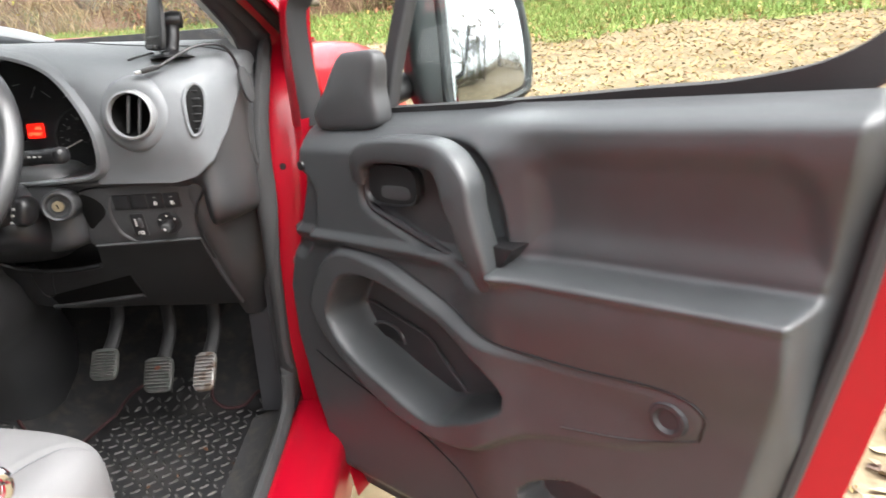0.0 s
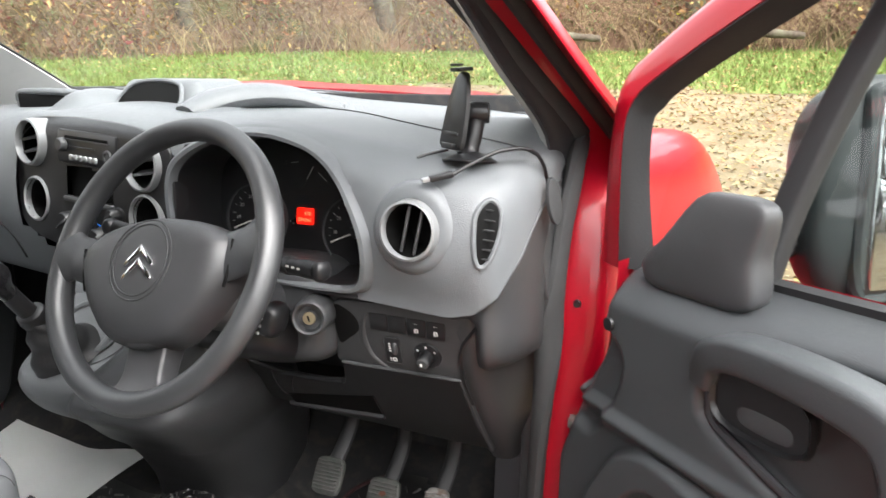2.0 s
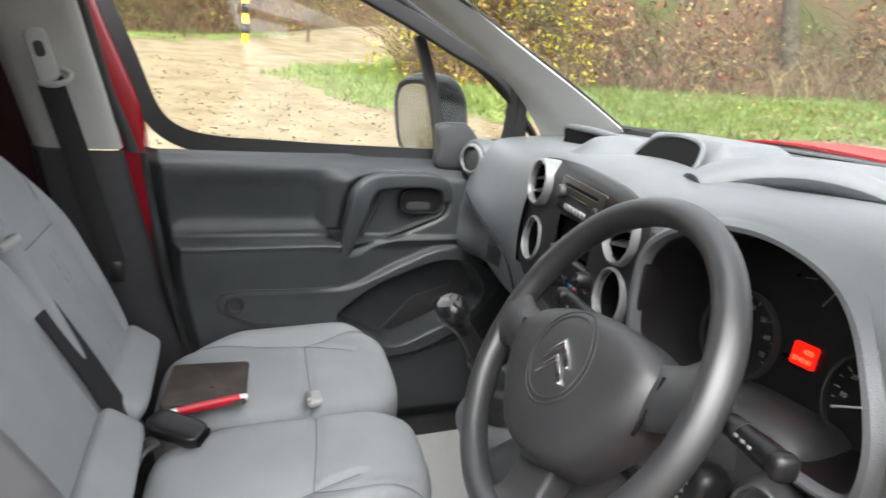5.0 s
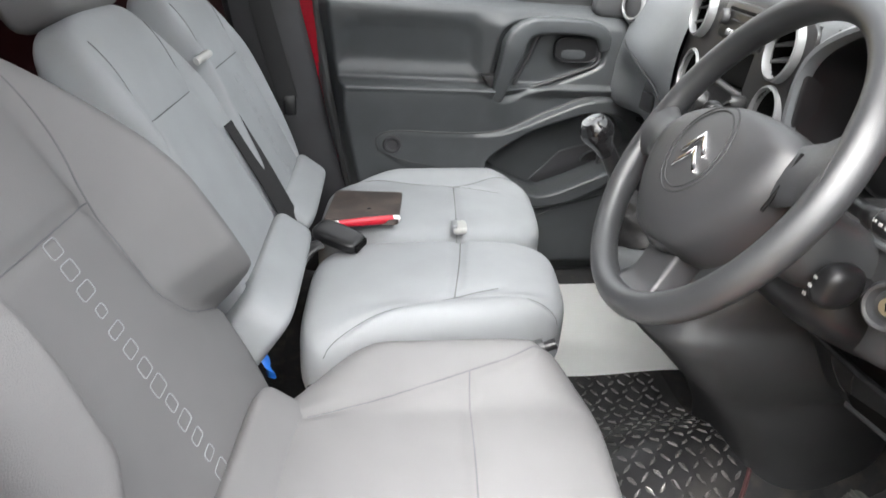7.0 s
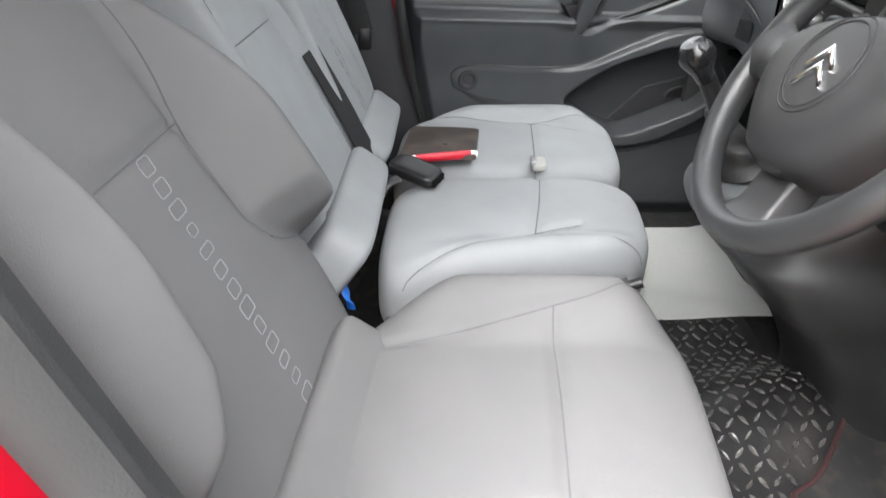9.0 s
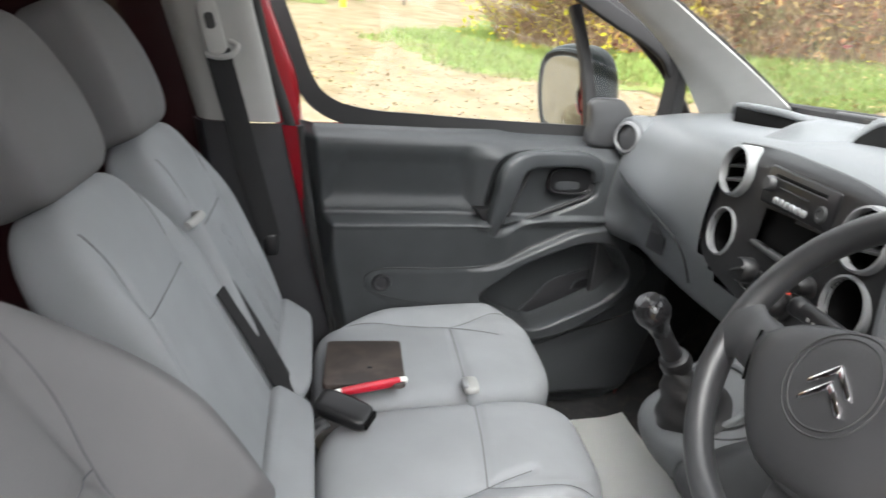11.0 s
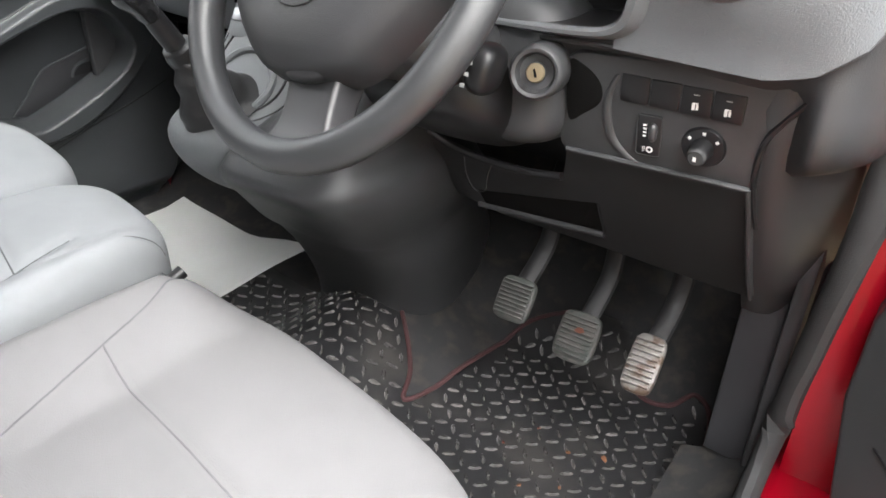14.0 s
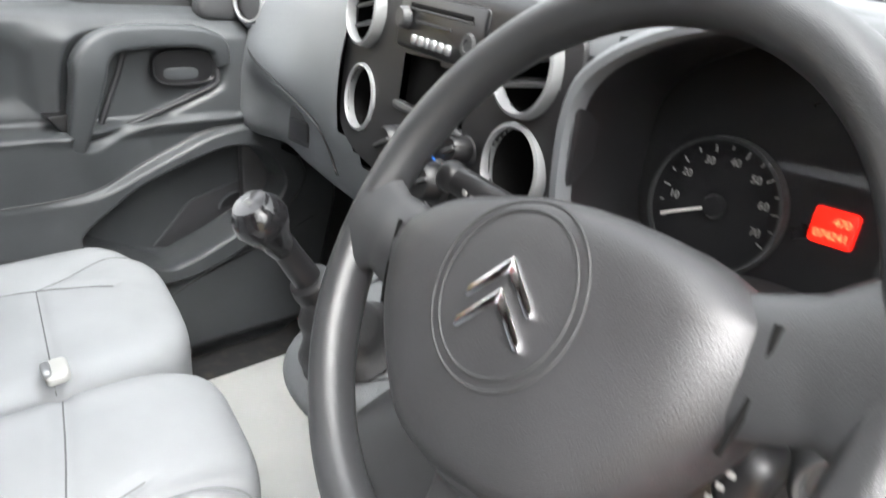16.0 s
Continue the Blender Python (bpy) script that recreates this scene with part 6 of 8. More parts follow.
part("knob_cap", lathe([(0.0, 0.0228), (0.0070, 0.0228), (0.0086, 0.0215), (0.0094, 0.0185)], 32, wm @ pose(0.0175, -0.0225, 0.0), caps=False), M_SEAL, mk, "greyish worn knob face")
part("pictogram", box(0.0030, 0.0045, 0.0004, 0, m=wm @ pose(0.0165, -0.0235, 0.0230)), M_PRINT, mk)
for a in (35, 90, 145):
    part("pictogram", box(0.0030, 0.0030, 0.0004, 0, m=wm @ pose(0.0175 + 0.0155 * math.cos(radians(a)), -0.0225 + 0.0155 * math.sin(radians(a)), 0.0036, 0, 0, a)), M_PRINT, mk)

# lower lid under the column, cut away at its upper left
LID_X = [0.318, 0.345, 0.38, 0.42, 0.46, 0.500, 0.513, 0.55, 0.59, 0.63, 0.67, 0.700]
LID_TOP = [0.12, 0.26, 0.33, 0.36, 0.36, 0.31, 0.0, 0.0, 0.0, 0.0, 0.0, 0.0]


def low(i, j, out=0.0):
    x = float(np.interp(i, range(12), LID_X))
    t = j / 8
    v0 = float(np.interp(x, LID_X, LID_TOP))
    v1 = float(np.interp(x, [0.318, 0.38, 0.53, 0.60, 0.705], [1.03, 1.20, 1.26, 1.33, 1.37]))
    v = v0 + (v1 - v0) * t
    bow = 0.006 * math.sin(math.pi * min(v / 1.37, 1.0)) + out
    return (x + 0.008 * v * (i / 11), 0.309 + 0.09 * v - bow * 0.82, 0.9145 - 0.13 * v - bow * 0.57)


bm = grid(12, 9, low)
bmesh.ops.solidify(bm, geom=bm.faces[:], thickness=0.014)
lid = part("lower_lid", bm, M_DARK, dash, "dark grey lower fascia lid")
lid_tree = BVHTree.FromPolygons([v.co for v in lid.data.vertices], [p.vertices[:] for p in lid.data.polygons])
off = V((0, -0.82, -0.57))


def on_lid(x, v, lift=0.0008):
    p = V((x, 0.309 + 0.09 * v, 0.9145 - 0.13 * v))
    hit = lid_tree.ray_cast(p + off * 0.08, -off, 0.3)
    return (hit[0] if hit[0] is not None else p) + off * lift


def pocket(i, j):
    x = 0.362 + 0.176 * i / 11
    a, b = 0.84 - 0.30 * i / 11, 1.06 - 0.12 * i / 11
    return on_lid(x, a + (b - a) * j / 5)


# black sheet laid on the lid paints the recess's shade
part("lid_pocket", grid(12, 6, pocket), M_MATTE, lid, "recess in the lid, its shade painted as a black sheet")
part("pocket_ledge", tube([on_lid(0.350 + 0.188 * i / 12, 1.10 - 0.11 * i / 12, 0.0) for i in range(13)], 0.0055, 8), M_DARK, lid)
part("pocket_end", tube([on_lid(0.539, 0.54 + 0.44 * i / 6, 0.0) for i in range(7)], 0.0018, 6), M_BLACK, lid)
for run in ([(0.361, 0.40), (0.353, 0.62), (0.354, 0.86), (0.372, 0.83), (0.386, 0.60), (0.400, 0.42)],):
    part("lid_tab", tube([on_lid(x, v, 0.0) for x, v in curve2(run, 5, False)], 0.0012, 6), M_SEAL, lid)
part("lid_edge", tube([V(low(6 + 5 * i / 12, 0)) + V((0, -0.002, 0.001)) for i in range(13)] + [V(low(11, 8 * j / 8)) + V((0.002, -0.003, 0)) for j in range(1, 9)], 0.0032, 8), M_DARK, lid)
part("lid_side", grid(3, 9, lambda i, j: V(low(11, j)) + V((0.003 + 0.010 * i / 2, 0.035 * i / 2, 0.004 * i / 2))), M_DARK, lid)
part("lid_lip", tube([V(low(5.0 * i / 14, 0)) + V((0, -0.004, 0.0)) for i in range(15)], 0.005, 8), M_BLACK, lid, "black rolled lip below the column")
# black sheet added to fill the gap behind the column
part("fascia_filler", grid(13, 5, lambda i, j: (0.27 + 0.46 * i / 12, 0.325 + 0.05 * j / 4, 1.04 - 0.17 * j / 4)), M_BLACK, dash, "black sheet filling the gap behind the column")


def end_piece(i, j):
    t, a = j / 10, i / 8
    z = 1.03 - 0.34 * t
    x = 0.700 + 0.085 * a
    y = 0.285 + 0.20 * t**1.6 + 0.10 * a**2 - 0.012 * math.sin(math.pi * a)
    return (x, y, z)


part("end_filler", grid(9, 11, end_piece), M_DARK, dash, "dark curved end filler")
part("filler_seam", tube(spline([(0.742, 0.278, 1.034), (0.738, 0.281, 1.018), (0.718, 0.289, 0.990), (0.706, 0.294, 0.967), (0.703, 0.303, 0.930), (0.706, 0.316, 0.90), (0.712, 0.330, 0.87)], 6), 0.0028, 6), M_BLACK, dash)
part("kick_panel", plate([(-0.042, -0.19), (0.042, -0.19), (0.040, 0.17), (-0.044, 0.17)], 0.02, 0.006, m=axes((0.744, 0.505, 0.645), (-0.12, -1, 0.10), (1, 0, 0))), M_DOORDARK, dash, "dark grey kick panel")
# black plate added to close the dash from below
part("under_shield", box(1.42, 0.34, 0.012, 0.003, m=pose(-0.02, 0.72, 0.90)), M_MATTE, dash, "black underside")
# ---- steering wheel and column ----
wheel = thing("steering_wheel", "black moulded three-spoke steering wheel", "steering wheel")
COL = V((0.1612, 1.0, -0.5795)).normalized()
wx = axes((0.3594, 0.1232, 1.1099), -COL, (1, 0, 0))
WR = 0.178


def rim_pt(i, j):
    a, b = math.tau * i / 96, math.tau * j / 18
    thick = 0.0165 * (1 + 0.10 * math.cos(2 * (a - 0.4)) ** 6)
    r = WR + 0.0155 * math.cos(b) * (1 + 0.05 * math.cos(3 * b))
    return wx @ V((r * math.cos(a), r * math.sin(a), thick * math.sin(b)))


part("rim", grid(96, 18, rim_pt, True, True), M_RIM, wheel, "black grained wheel rim", 80)
# hub and spokes stand turned a few degrees to the left
wx = wx @ pose(0, 0, 0, 0, 0, 6)


def spoke(points, widths, thick):
    """A flattened arm from hub to rim, in wheel axes."""
    pts = spline(points, 6)
    k = len(pts)
    ws = [float(np.interp(i / (k - 1), np.linspace(0, 1, len(widths)), widths)) for i in range(k)]
    return turned(tube(pts, ws, 16, flat=thick, up=(0, 0, 1)), wx)


part("spoke", spoke([(-0.05, -0.004, -0.006), (-0.11, 0.0, -0.002), (-0.146, 0.008, 0.0), (-0.177, 0.012, 0.0)], [0.045, 0.031, 0.030, 0.046], 0.40), M_RIM, wheel)
part("spoke", spoke([(0.05, -0.004, -0.006), (0.11, -0.002, -0.002), (0.146, 0.006, 0.0), (0.177, 0.012, 0.0)], [0.045, 0.031, 0.030, 0.046], 0.40), M_RIM, wheel)
# lower spoke: a moulded block that flares into the rim
LOWSPOKE = [(-0.080, 0.034, -0.006, 0.034), (-0.100, 0.0335, -0.006, 0.034), (-0.125, 0.032, -0.006, 0.032), (-0.145, 0.033, -0.005, 0.030), (-0.158, 0.038, -0.002, 0.028), (-0.170, 0.052, 0.003, 0.024), (-0.178, 0.066, 0.003, 0.018)]
sect8 = [spline([(w * cx, y, zf - th * (0.5 - 0.5 * cz)) for y, w, zf, th in LOWSPOKE], 5) for cx, cz in [(x, 2.0 * z) for x, z in round_rect(2.0, 1.0, 0.16, 4)]]
part("spoke", turned(grid(len(sect8), len(sect8[0]), lambda i, j: sect8[i][j], close_u=True), wx @ pose(0.003, 0, 0)), M_HUB, wheel, "black lower spoke", 60)

HUB = curve2([(-0.112, 0.014), (-0.106, 0.030), (-0.070, 0.051), (0.0, 0.062), (0.070, 0.051), (0.106, 0.030), (0.112, 0.014), (0.110, -0.008), (0.100, -0.034), (0.076, -0.068), (0.046, -0.095), (0.0, -0.103), (-0.046, -0.095), (-0.076, -0.068), (-0.100, -0.034), (-0.112, -0.002)], 4)
HUB = [(x * 1.13 + 0.003, y - 0.009) for x, y in HUB]
kh = len(HUB)
hub_rows = [(1.0, -0.030), (1.01, -0.012), (0.985, 0.004), (0.94, 0.014), (0.86, 0.0215), (0.76, 0.0255), (0.6, 0.0275), (0.4, 0.0285), (0.2, 0.029), (0.0, 0.029)]
bm = grid(kh, len(hub_rows), lambda i, j: wx @ V((HUB[i][0] * hub_rows[j][0], HUB[i][1] * hub_rows[j][0], hub_rows[j][1])), close_u=True)
bmesh.ops.remove_doubles(bm, verts=bm.verts, dist=1e-5)
hub = part("airbag_cover", bm, M_HUB, wheel, "black airbag cover", 70)
part("hub_shell", lathe([(0.056, -0.026), (0.052, -0.055), (0.042, -0.09)], 40, wx, caps=False), M_DARK, wheel)
hub_tree = BVHTree.FromPolygons([v.co for v in hub.data.vertices], [q.vertices[:] for q in hub.data.polygons])


def on_hub(x, y, lift=0.0003):
    a = wx @ V((x, y, 0.2))
    hit = hub_tree.ray_cast(a, (wx.to_3x3() @ V((0, 0, -1))), 0.5)
    return hit[0] + (wx.to_3x3() @ V((0, 0, lift)))


for r in (0.0515, 0.0455):
    part("cover_ring", tube([on_hub(0.004 + r * math.cos(a), -0.007 + r * math.sin(a)) for a in np.linspace(0, math.tau, 61)[:-1]], 0.0010, 6, True), M_SEAL, hub)
for q in range(5):
    part("emboss", box(0.0052, 0.0042, 0.0012, 0.0004, m=wx @ pose(-0.010 + 0.007 * q, -0.0555 + 0.0006 * (q - 2) ** 2, 0.0268)), M_DARK, hub)
for q, o in enumerate((0.0, -0.017)):
    for s in (-1, 1):
        out = [(0.0, 0.014), (s * 0.0235, -0.0085), (s * 0.0245, -0.0135), (s * 0.0215, -0.0142), (0.0, 0.0045)]
        part("emblem", plate(out if s > 0 else out[::-1], 0.004, 0.0012, m=wx @ pose(0.005, -0.002 + o, 0.0278)), M_CHROME, hub, "chrome chevron emblem")
for s in (-1, 1):
    part("spoke_joint", tube([wx @ V((0.003 + s * (0.1285 - 0.008 * t * t), 0.017 - 0.056 * t, 0.0112 - 0.006 * t)) for t in np.linspace(0, 1, 8)], 0.0018, 6), M_MATTE, hub)
    part("horn_mark", box(0.006, 0.004, 0.0006, 0, m=wx @ pose(s * 0.104, 0.016, 0.0196, 0, s * 16, 0)), M_SEAL, hub)
part("pad_tab", turned(soft_block((1, 1, 1), 2.6, 8, lambda q: V((0.004 + q.x * 0.030, -0.094 + q.y * 0.020, 0.000 + q.z * 0.012))), wx), M_HUB, hub, "rounded tab of the cover")
part("spoke_joint", tube([wx @ V((0.034 * math.cos(a), -0.100 + 0.008 * math.sin(a), 0.004)) for a in np.linspace(math.pi, math.tau, 10)], 0.002, 6), M_BLACK, hub)

column = thing("steering_column", "dark grey plastic steering column cowl with stalks", "steering column")
cm = axes((0.366, 0.112, 1.113), V((0.03, 0.9, -0.43)), (1, 0, 0))
part("column_cowl", turned(soft_block((1, 1, 1), 3.2, 10, lambda q: V((q.x * 0.075 + 0.0, q.y * 0.046 + 0.030, 0.17 + q.z * 0.105))), cm), M_DARK, column)
part("column_shroud", turned(soft_block((1, 1, 1), 3.0, 8, lambda q: V((q.x * 0.095, q.y * 0.050 + 0.062, 0.24 + q.z * 0.10))), cm), M_BLACK, column)
part("lower_cowl", turned(soft_block((0.176, 0.150, 0.160), 4.2, 10), pose(0.424, 0.342, 0.988, -6)), M_DARK, column, "dark grey lower cowl half")
# right stalk
st = spline([(0.44, 0.215, 1.092), (0.49, 0.200, 1.096), (0.53, 0.188, 1.099), (0.556, 0.181, 1.100)], 6)
sk = part("stalk", tube(st, [0.0085] * 6 + [0.0115] * 7 + [0.0125] * (len(st) - 13), 16), M_BLACK, column, "black indicator stalk")
part("stalk_end", turned(soft_block((0.026, 0.026, 0.02), 2.6, 8), axes((0.562, 0.179, 1.1005), V(st[-1]) - V(st[-4]), (0, 0, 1))), M_BLACK, sk)
part("stalk_band", tube([st[8] + (st[9] - st[8]) * t for t in (0, 1)], 0.0122, 16), M_SEAL, sk)
for q in range(3):
    part("pictogram", box(0.004, 0.0008, 0.003, 0, m=pose(0.512 + 0.010 * q, 0.1805 - 0.003 * q, 1.101)), M_INK, sk)
# left stalk
st = spline([(0.31, 0.215, 1.095), (0.26, 0.205, 1.112), (0.215, 0.20, 1.122)], 6)
sk = part("stalk", tube(st, [0.0085] * 4 + [0.0115] * (len(st) - 4), 16), M_BLACK, column, "black wiper stalk")
part("stalk_end", turned(soft_block((0.024, 0.024, 0.02), 2.6, 8), axes((0.208, 0.199, 1.1235), (-1, -0.1, 0.25), (0, 0, 1))), M_BLACK, sk)
for q in range(3):
    part("pictogram", box(0.004, 0.0008, 0.004, 0, m=pose(0.232 + 0.008 * q, 0.1895, 1.119 - 0.002 * q)), M_INK, sk)
# ignition barrel and stereo control pod
im = axes((0.503, 0.236, 1.008), (0.28, -1, 0.12), (1, 0, 0))
ign = part("ignition_barrel", lathe([(0.0275, -0.05), (0.0262, -0.006), (0.0245, -0.001), (0.0225, 0.0005), (0.0195, -0.001), (0.0165, -0.010), (0.0098, -0.011), (0.0095, -0.004), (0.0, -0.004)], 40, im, caps=False), M_DARK, column, "dark ignition switch surround")
part("key_slot", lathe([(0.0, -0.0015), (0.008, -0.0015), (0.0093, -0.004)], 24, im, caps=False), M_BRASS, ign, "brassy metal key slot")
part("key_gap", box(0.002, 0.008, 0.002, 0, m=im @ pose(0, 0, -0.001, 0, 0, 20)), M_MATTE, ign)
pod2 = part("stereo_control", turned(soft_block((0.032, 0.05, 0.05), 2.6, 8), axes((0.462, 0.215, 1.010), (0.1, -1, 0.1), (1, 0, 0)) @ pose(0, 0, 0, 0, 0, -12)), M_BLACK, column, "black stereo control pod")
for q in range(3):
    part("pictogram", box(0.005, 0.004, 0.0006, 0, m=pose(0.452 + 0.004 * q, 0.1895, 0.998 + 0.011 * q, 90)), M_INK, pod2)

# ---- centre console and gear lever ----
console = thing("gear_console", "grey moulded gear lever console below the centre stack", "console")


# one shell of level rings: height, front, left and right
SHELL = [(0.748, 0.265, 0.030, 0.120), (0.768, 0.236, 0.004, 0.140), (0.790, 0.200, -0.020, 0.150), (0.815, 0.175, -0.034, 0.155), (0.840, 0.160, -0.040, 0.158), (0.860, 0.156, -0.042, 0.158), (0.874, 0.163, -0.043, 0.158), (0.883, 0.180, -0.044, 0.157), (0.896, 0.206, -0.045, 0.156), (0.920, 0.243, -0.046, 0.154), (0.950, 0.276, -0.047, 0.150), (0.985, 0.305, -0.047, 0.145), (1.020, 0.324, -0.046, 0.140), (1.070, 0.338, -0.044, 0.132)]


def pod_ring(j, i):
    z, y0, x0, x1 = SHELL[j]
    t = math.tau * i / 56
    e = 2 / 2.6
    b = (0.43 - y0) / 2
    ct, stt = math.cos(t), math.sin(t)
    return ((x0 + x1) / 2 + (x1 - x0) / 2 * math.copysign(abs(ct) ** e, ct), y0 + b + b * math.copysign(abs(stt) ** e, stt), z)


sh_cols = [spline([pod_ring(j, i) for j in range(len(SHELL))], 4) for i in range(56)]
shell = part("console_shell", grid(56, len(sh_cols[0]), lambda i, j: sh_cols[i][j], close_u=True), M_DASH, console, "mid-grey console shell", 70)
shell_tree = BVHTree.FromPolygons([v.co for v in shell.data.vertices], [p.vertices[:] for p in shell.data.polygons])
POD_N = V((0, -0.62, 0.78))


def on_shell(x, y, lift=0.0):
    """A place on the console's sloping top."""
    p = V((x, y, 0.80 + 0.62 * y))
    hit = shell_tree.ray_cast(p + POD_N * 0.15, -POD_N, 0.4)
    return (hit[0] if hit[0] is not None else p) + POD_N * lift


for rx_, r0, r1, wide, mat_, nm in ((0.068, 0.062, 0.085, 0.0020, M_BLACK, "bezel_groove"), (0.082, 0.074, 0.12, 0.0012, M_SEAL, "console_seam")):
    part(nm, tube([on_shell(0.058 + rx_ * math.cos(a), 0.238 + (r0 if math.sin(a) < 0 else r1) * math.sin(a)) for a in np.linspace(math.pi * 0.80, math.pi * 2.20, 40)], wide, 6), mat_, console)
part("switch_bezel", plate(round_rect(0.060, 0.075, 0.012), 0.003, 0.001, m=axes(on_shell(0.020, 0.318), (0, -0.86, 0.5), (1, 0, 0))), M_DASH, console)
part("window_switch", box(0.022, 0.018, 0.008, 0.002, m=axes(on_shell(0.005, 0.312, 0.004), (0, -0.86, 0.5), (1, 0, 0))), M_SILVER, console)
part("socket_ring", lathe([(0.010, 0.003), (0.013, 0.004), (0.0145, 0.0)], 30, axes(on_shell(0.067, 0.296, 0.001), (0, -0.72, 0.69), (1, 0, 0)), caps=False), M_CHROME, console, "chrome power socket ring")
part("socket", lathe([(0.0, 0.003), (0.011, 0.004)], 24, axes(on_shell(0.067, 0.296, 0.001), (0, -0.72, 0.69), (1, 0, 0)), caps=False), M_MATTE, console)
# the dark lower cover, sweeping down and forward to the floor on the driver's side
LOWC = [(0.985, 0.265, 0.080, 0.37, 0.100), (0.925, 0.250, 0.088, 0.335, 0.120), (0.872, 0.212, 0.105, 0.31, 0.150), (0.840, 0.205, 0.120, 0.31, 0.170), (0.785, 0.175, 0.138, 0.37, 0.175), (0.72, 0.142, 0.138, 0.43, 0.172), (0.69, 0.130, 0.140, 0.455, 0.160), (0.60, 0.100, 0.145, 0.53, 0.155), (0.50, 0.070, 0.140, 0.58, 0.140), (0.42, 0.06, 0.145, 0.61, 0.145)]


def lowc(i, j):
    z, cx, a, cy, b = LOWC[j]
    t = math.tau * i / 48
    e = 2 / 3.8
    return (cx + a * math.copysign(abs(math.cos(t)) ** e, math.cos(t)), cy + b * math.copysign(abs(math.sin(t)) ** e, math.sin(t)), z)


lc = [spline([lowc(i, j) for j in range(len(LOWC))], 4) for i in range(48)]
part("lower_cover", grid(48, len(lc[0]), lambda i, j: lc[i][j], close_u=True), M_DARK, console, "dark grey lower console cover", 60)


lever = thing("gear_lever", "black gear lever with round knob and leather gaiter", "gear lever")
gpath = spline([(0.062, 0.225, 0.90), (0.054, 0.195, 0.945), (0.046, 0.160, 1.000), (0.046, 0.138, 1.035)], 6)
part("lever_rod", tube(gpath, [0.0165 - 0.0045 * i / len(gpath) for i in range(len(gpath))], 16), M_BLACK, lever)
gax = (V(gpath[-1]) - V(gpath[-5])).normalized()
knob = part("knob", lathe([(0.012, -0.034), (0.0145, -0.024), (0.0165, -0.015), (0.0225, -0.004), (0.0255, 0.006), (0.0235, 0.017), (0.018, 0.0245), (0.0, 0.0265)], 36, axes((0.0475, 0.128, 1.046), gax, (1, 0, 0)), caps=False), M_KNOB, lever, "glossy black round gear knob")
part("knob_cap", lathe([(0.0180, 0.0235), (0.0160, 0.0275), (0.0, 0.0285)], 32, axes((0.0475, 0.128, 1.046), gax, (1, 0, 0)), caps=False), M_KNOB, knob, "glossy shift pattern cap")
sm2 = axes((0.0475, 0.128, 1.046), gax, (1, 0, 0)) @ pose(0, 0, 0.0288)
for u in (-0.006, 0.0, 0.006):
    part("shift_mark", box(0.0005, 0.007, 0.0003, 0, m=sm2 @ pose(u * 0.7, 0, 0)), M_INK, knob)
part("shift_mark", box(0.009, 0.0005, 0.0003, 0, m=sm2), M_INK, knob)


def gaiter(i, j):
    t = j / 14
    ctr = V((0.062, 0.222, 0.902)).lerp(V((0.050, 0.181, 0.968)), t)
    r = 0.031 * (1 - t) ** 1.1 + 0.0185 + 0.0026 * math.sin(t * 17 + 2 * math.cos(math.tau * i / 20)) * (1 - t * 0.5)
    a = math.tau * i / 40
    fold = 1 + 0.09 * math.cos(4 * a + 0.7) * (1 - t)
    return ctr + V((r * fold * math.cos(a), 1.15 * r * fold * math.sin(a), (0.55 - 0.85 * t) * r * math.sin(a)))


part("gaiter_collar", lathe([(0.015, -0.010), (0.0215, -0.009), (0.0225, 0.0), (0.0205, 0.010), (0.0165, 0.013), (0.012, 0.013)], 32, axes((0.0495, 0.1775, 0.973), gax, (1, 0, 0)), caps=False), M_BLACK, lever, "black plastic collar above the gaiter")
part("gaiter", grid(40, 15, gaiter, close_u=True), M_LEATHER, lever, "creased black leather gaiter", 60)
part("gaiter_ring", tube([on_shell(0.060 + 0.054 * math.cos(a), 0.226 + 0.050 * math.sin(a)) for a in np.linspace(0, math.tau, 41)[:-1]], 0.006, 8, True), M_DASH, lever)

# ---- pedals ----
def pedal(name, x, y, z, w, h, top, label):
    ob = thing(name, label, "pedal", "pedals")
    nrm = V((0, -0.80, 0.60)) if w > 0.05 else V((-0.05, -0.72, 0.70))
    pm = axes((x, y, z), nrm, (1, 0, 0))
    pad = part("pad", turned(soft_block((w, h, 0.016), 4.5, 7), pm), M_STEEL if w < 0.05 else M_PEDAL, ob, "worn ribbed pedal pad")
    n = 9
    for q in range(n):
        part("rib", box(w * 0.84, h * 0.035, 0.007, 0.0010, m=pm @ pose(0, (q - (n - 1) / 2) * h * 0.092, 0.0105)), M_PEDAL if w > 0.05 else M_STEEL, pad)
    arm = spline([(x, y + 0.012, z + 0.005), (x + 0.01, y + 0.075, z + 0.07), (x + 0.012, y + 0.085, z + 0.16), (x + top, y + 0.10, z + 0.30)], 6)
    part("arm", tube(arm, 0.0145, 10, flat=0.6, up=(0, 1, 0)), M_RUBBER, ob, "black pedal arm")


M_PEDAL = surface("worn_pedal_rubber", (0.062, 0.059, 0.055), 0.75, second=(0.03, 0.036, 0.032), mix=(0.4, 0.65), spread=60, bump=0.6, grain=300)
pedal("clutch_pedal", 0.412, 0.415, 0.628, 0.056, 0.066, 0.05, "worn grey ribbed clutch pedal")
pedal("brake_pedal", 0.500, 0.452, 0.576, 0.062, 0.076, 0.02, "worn grey ribbed brake pedal with rust")
pedal("accelerator_pedal", 0.605, 0.440, 0.582, 0.046, 0.085, 0.01, "worn metal ribbed accelerator pedal")

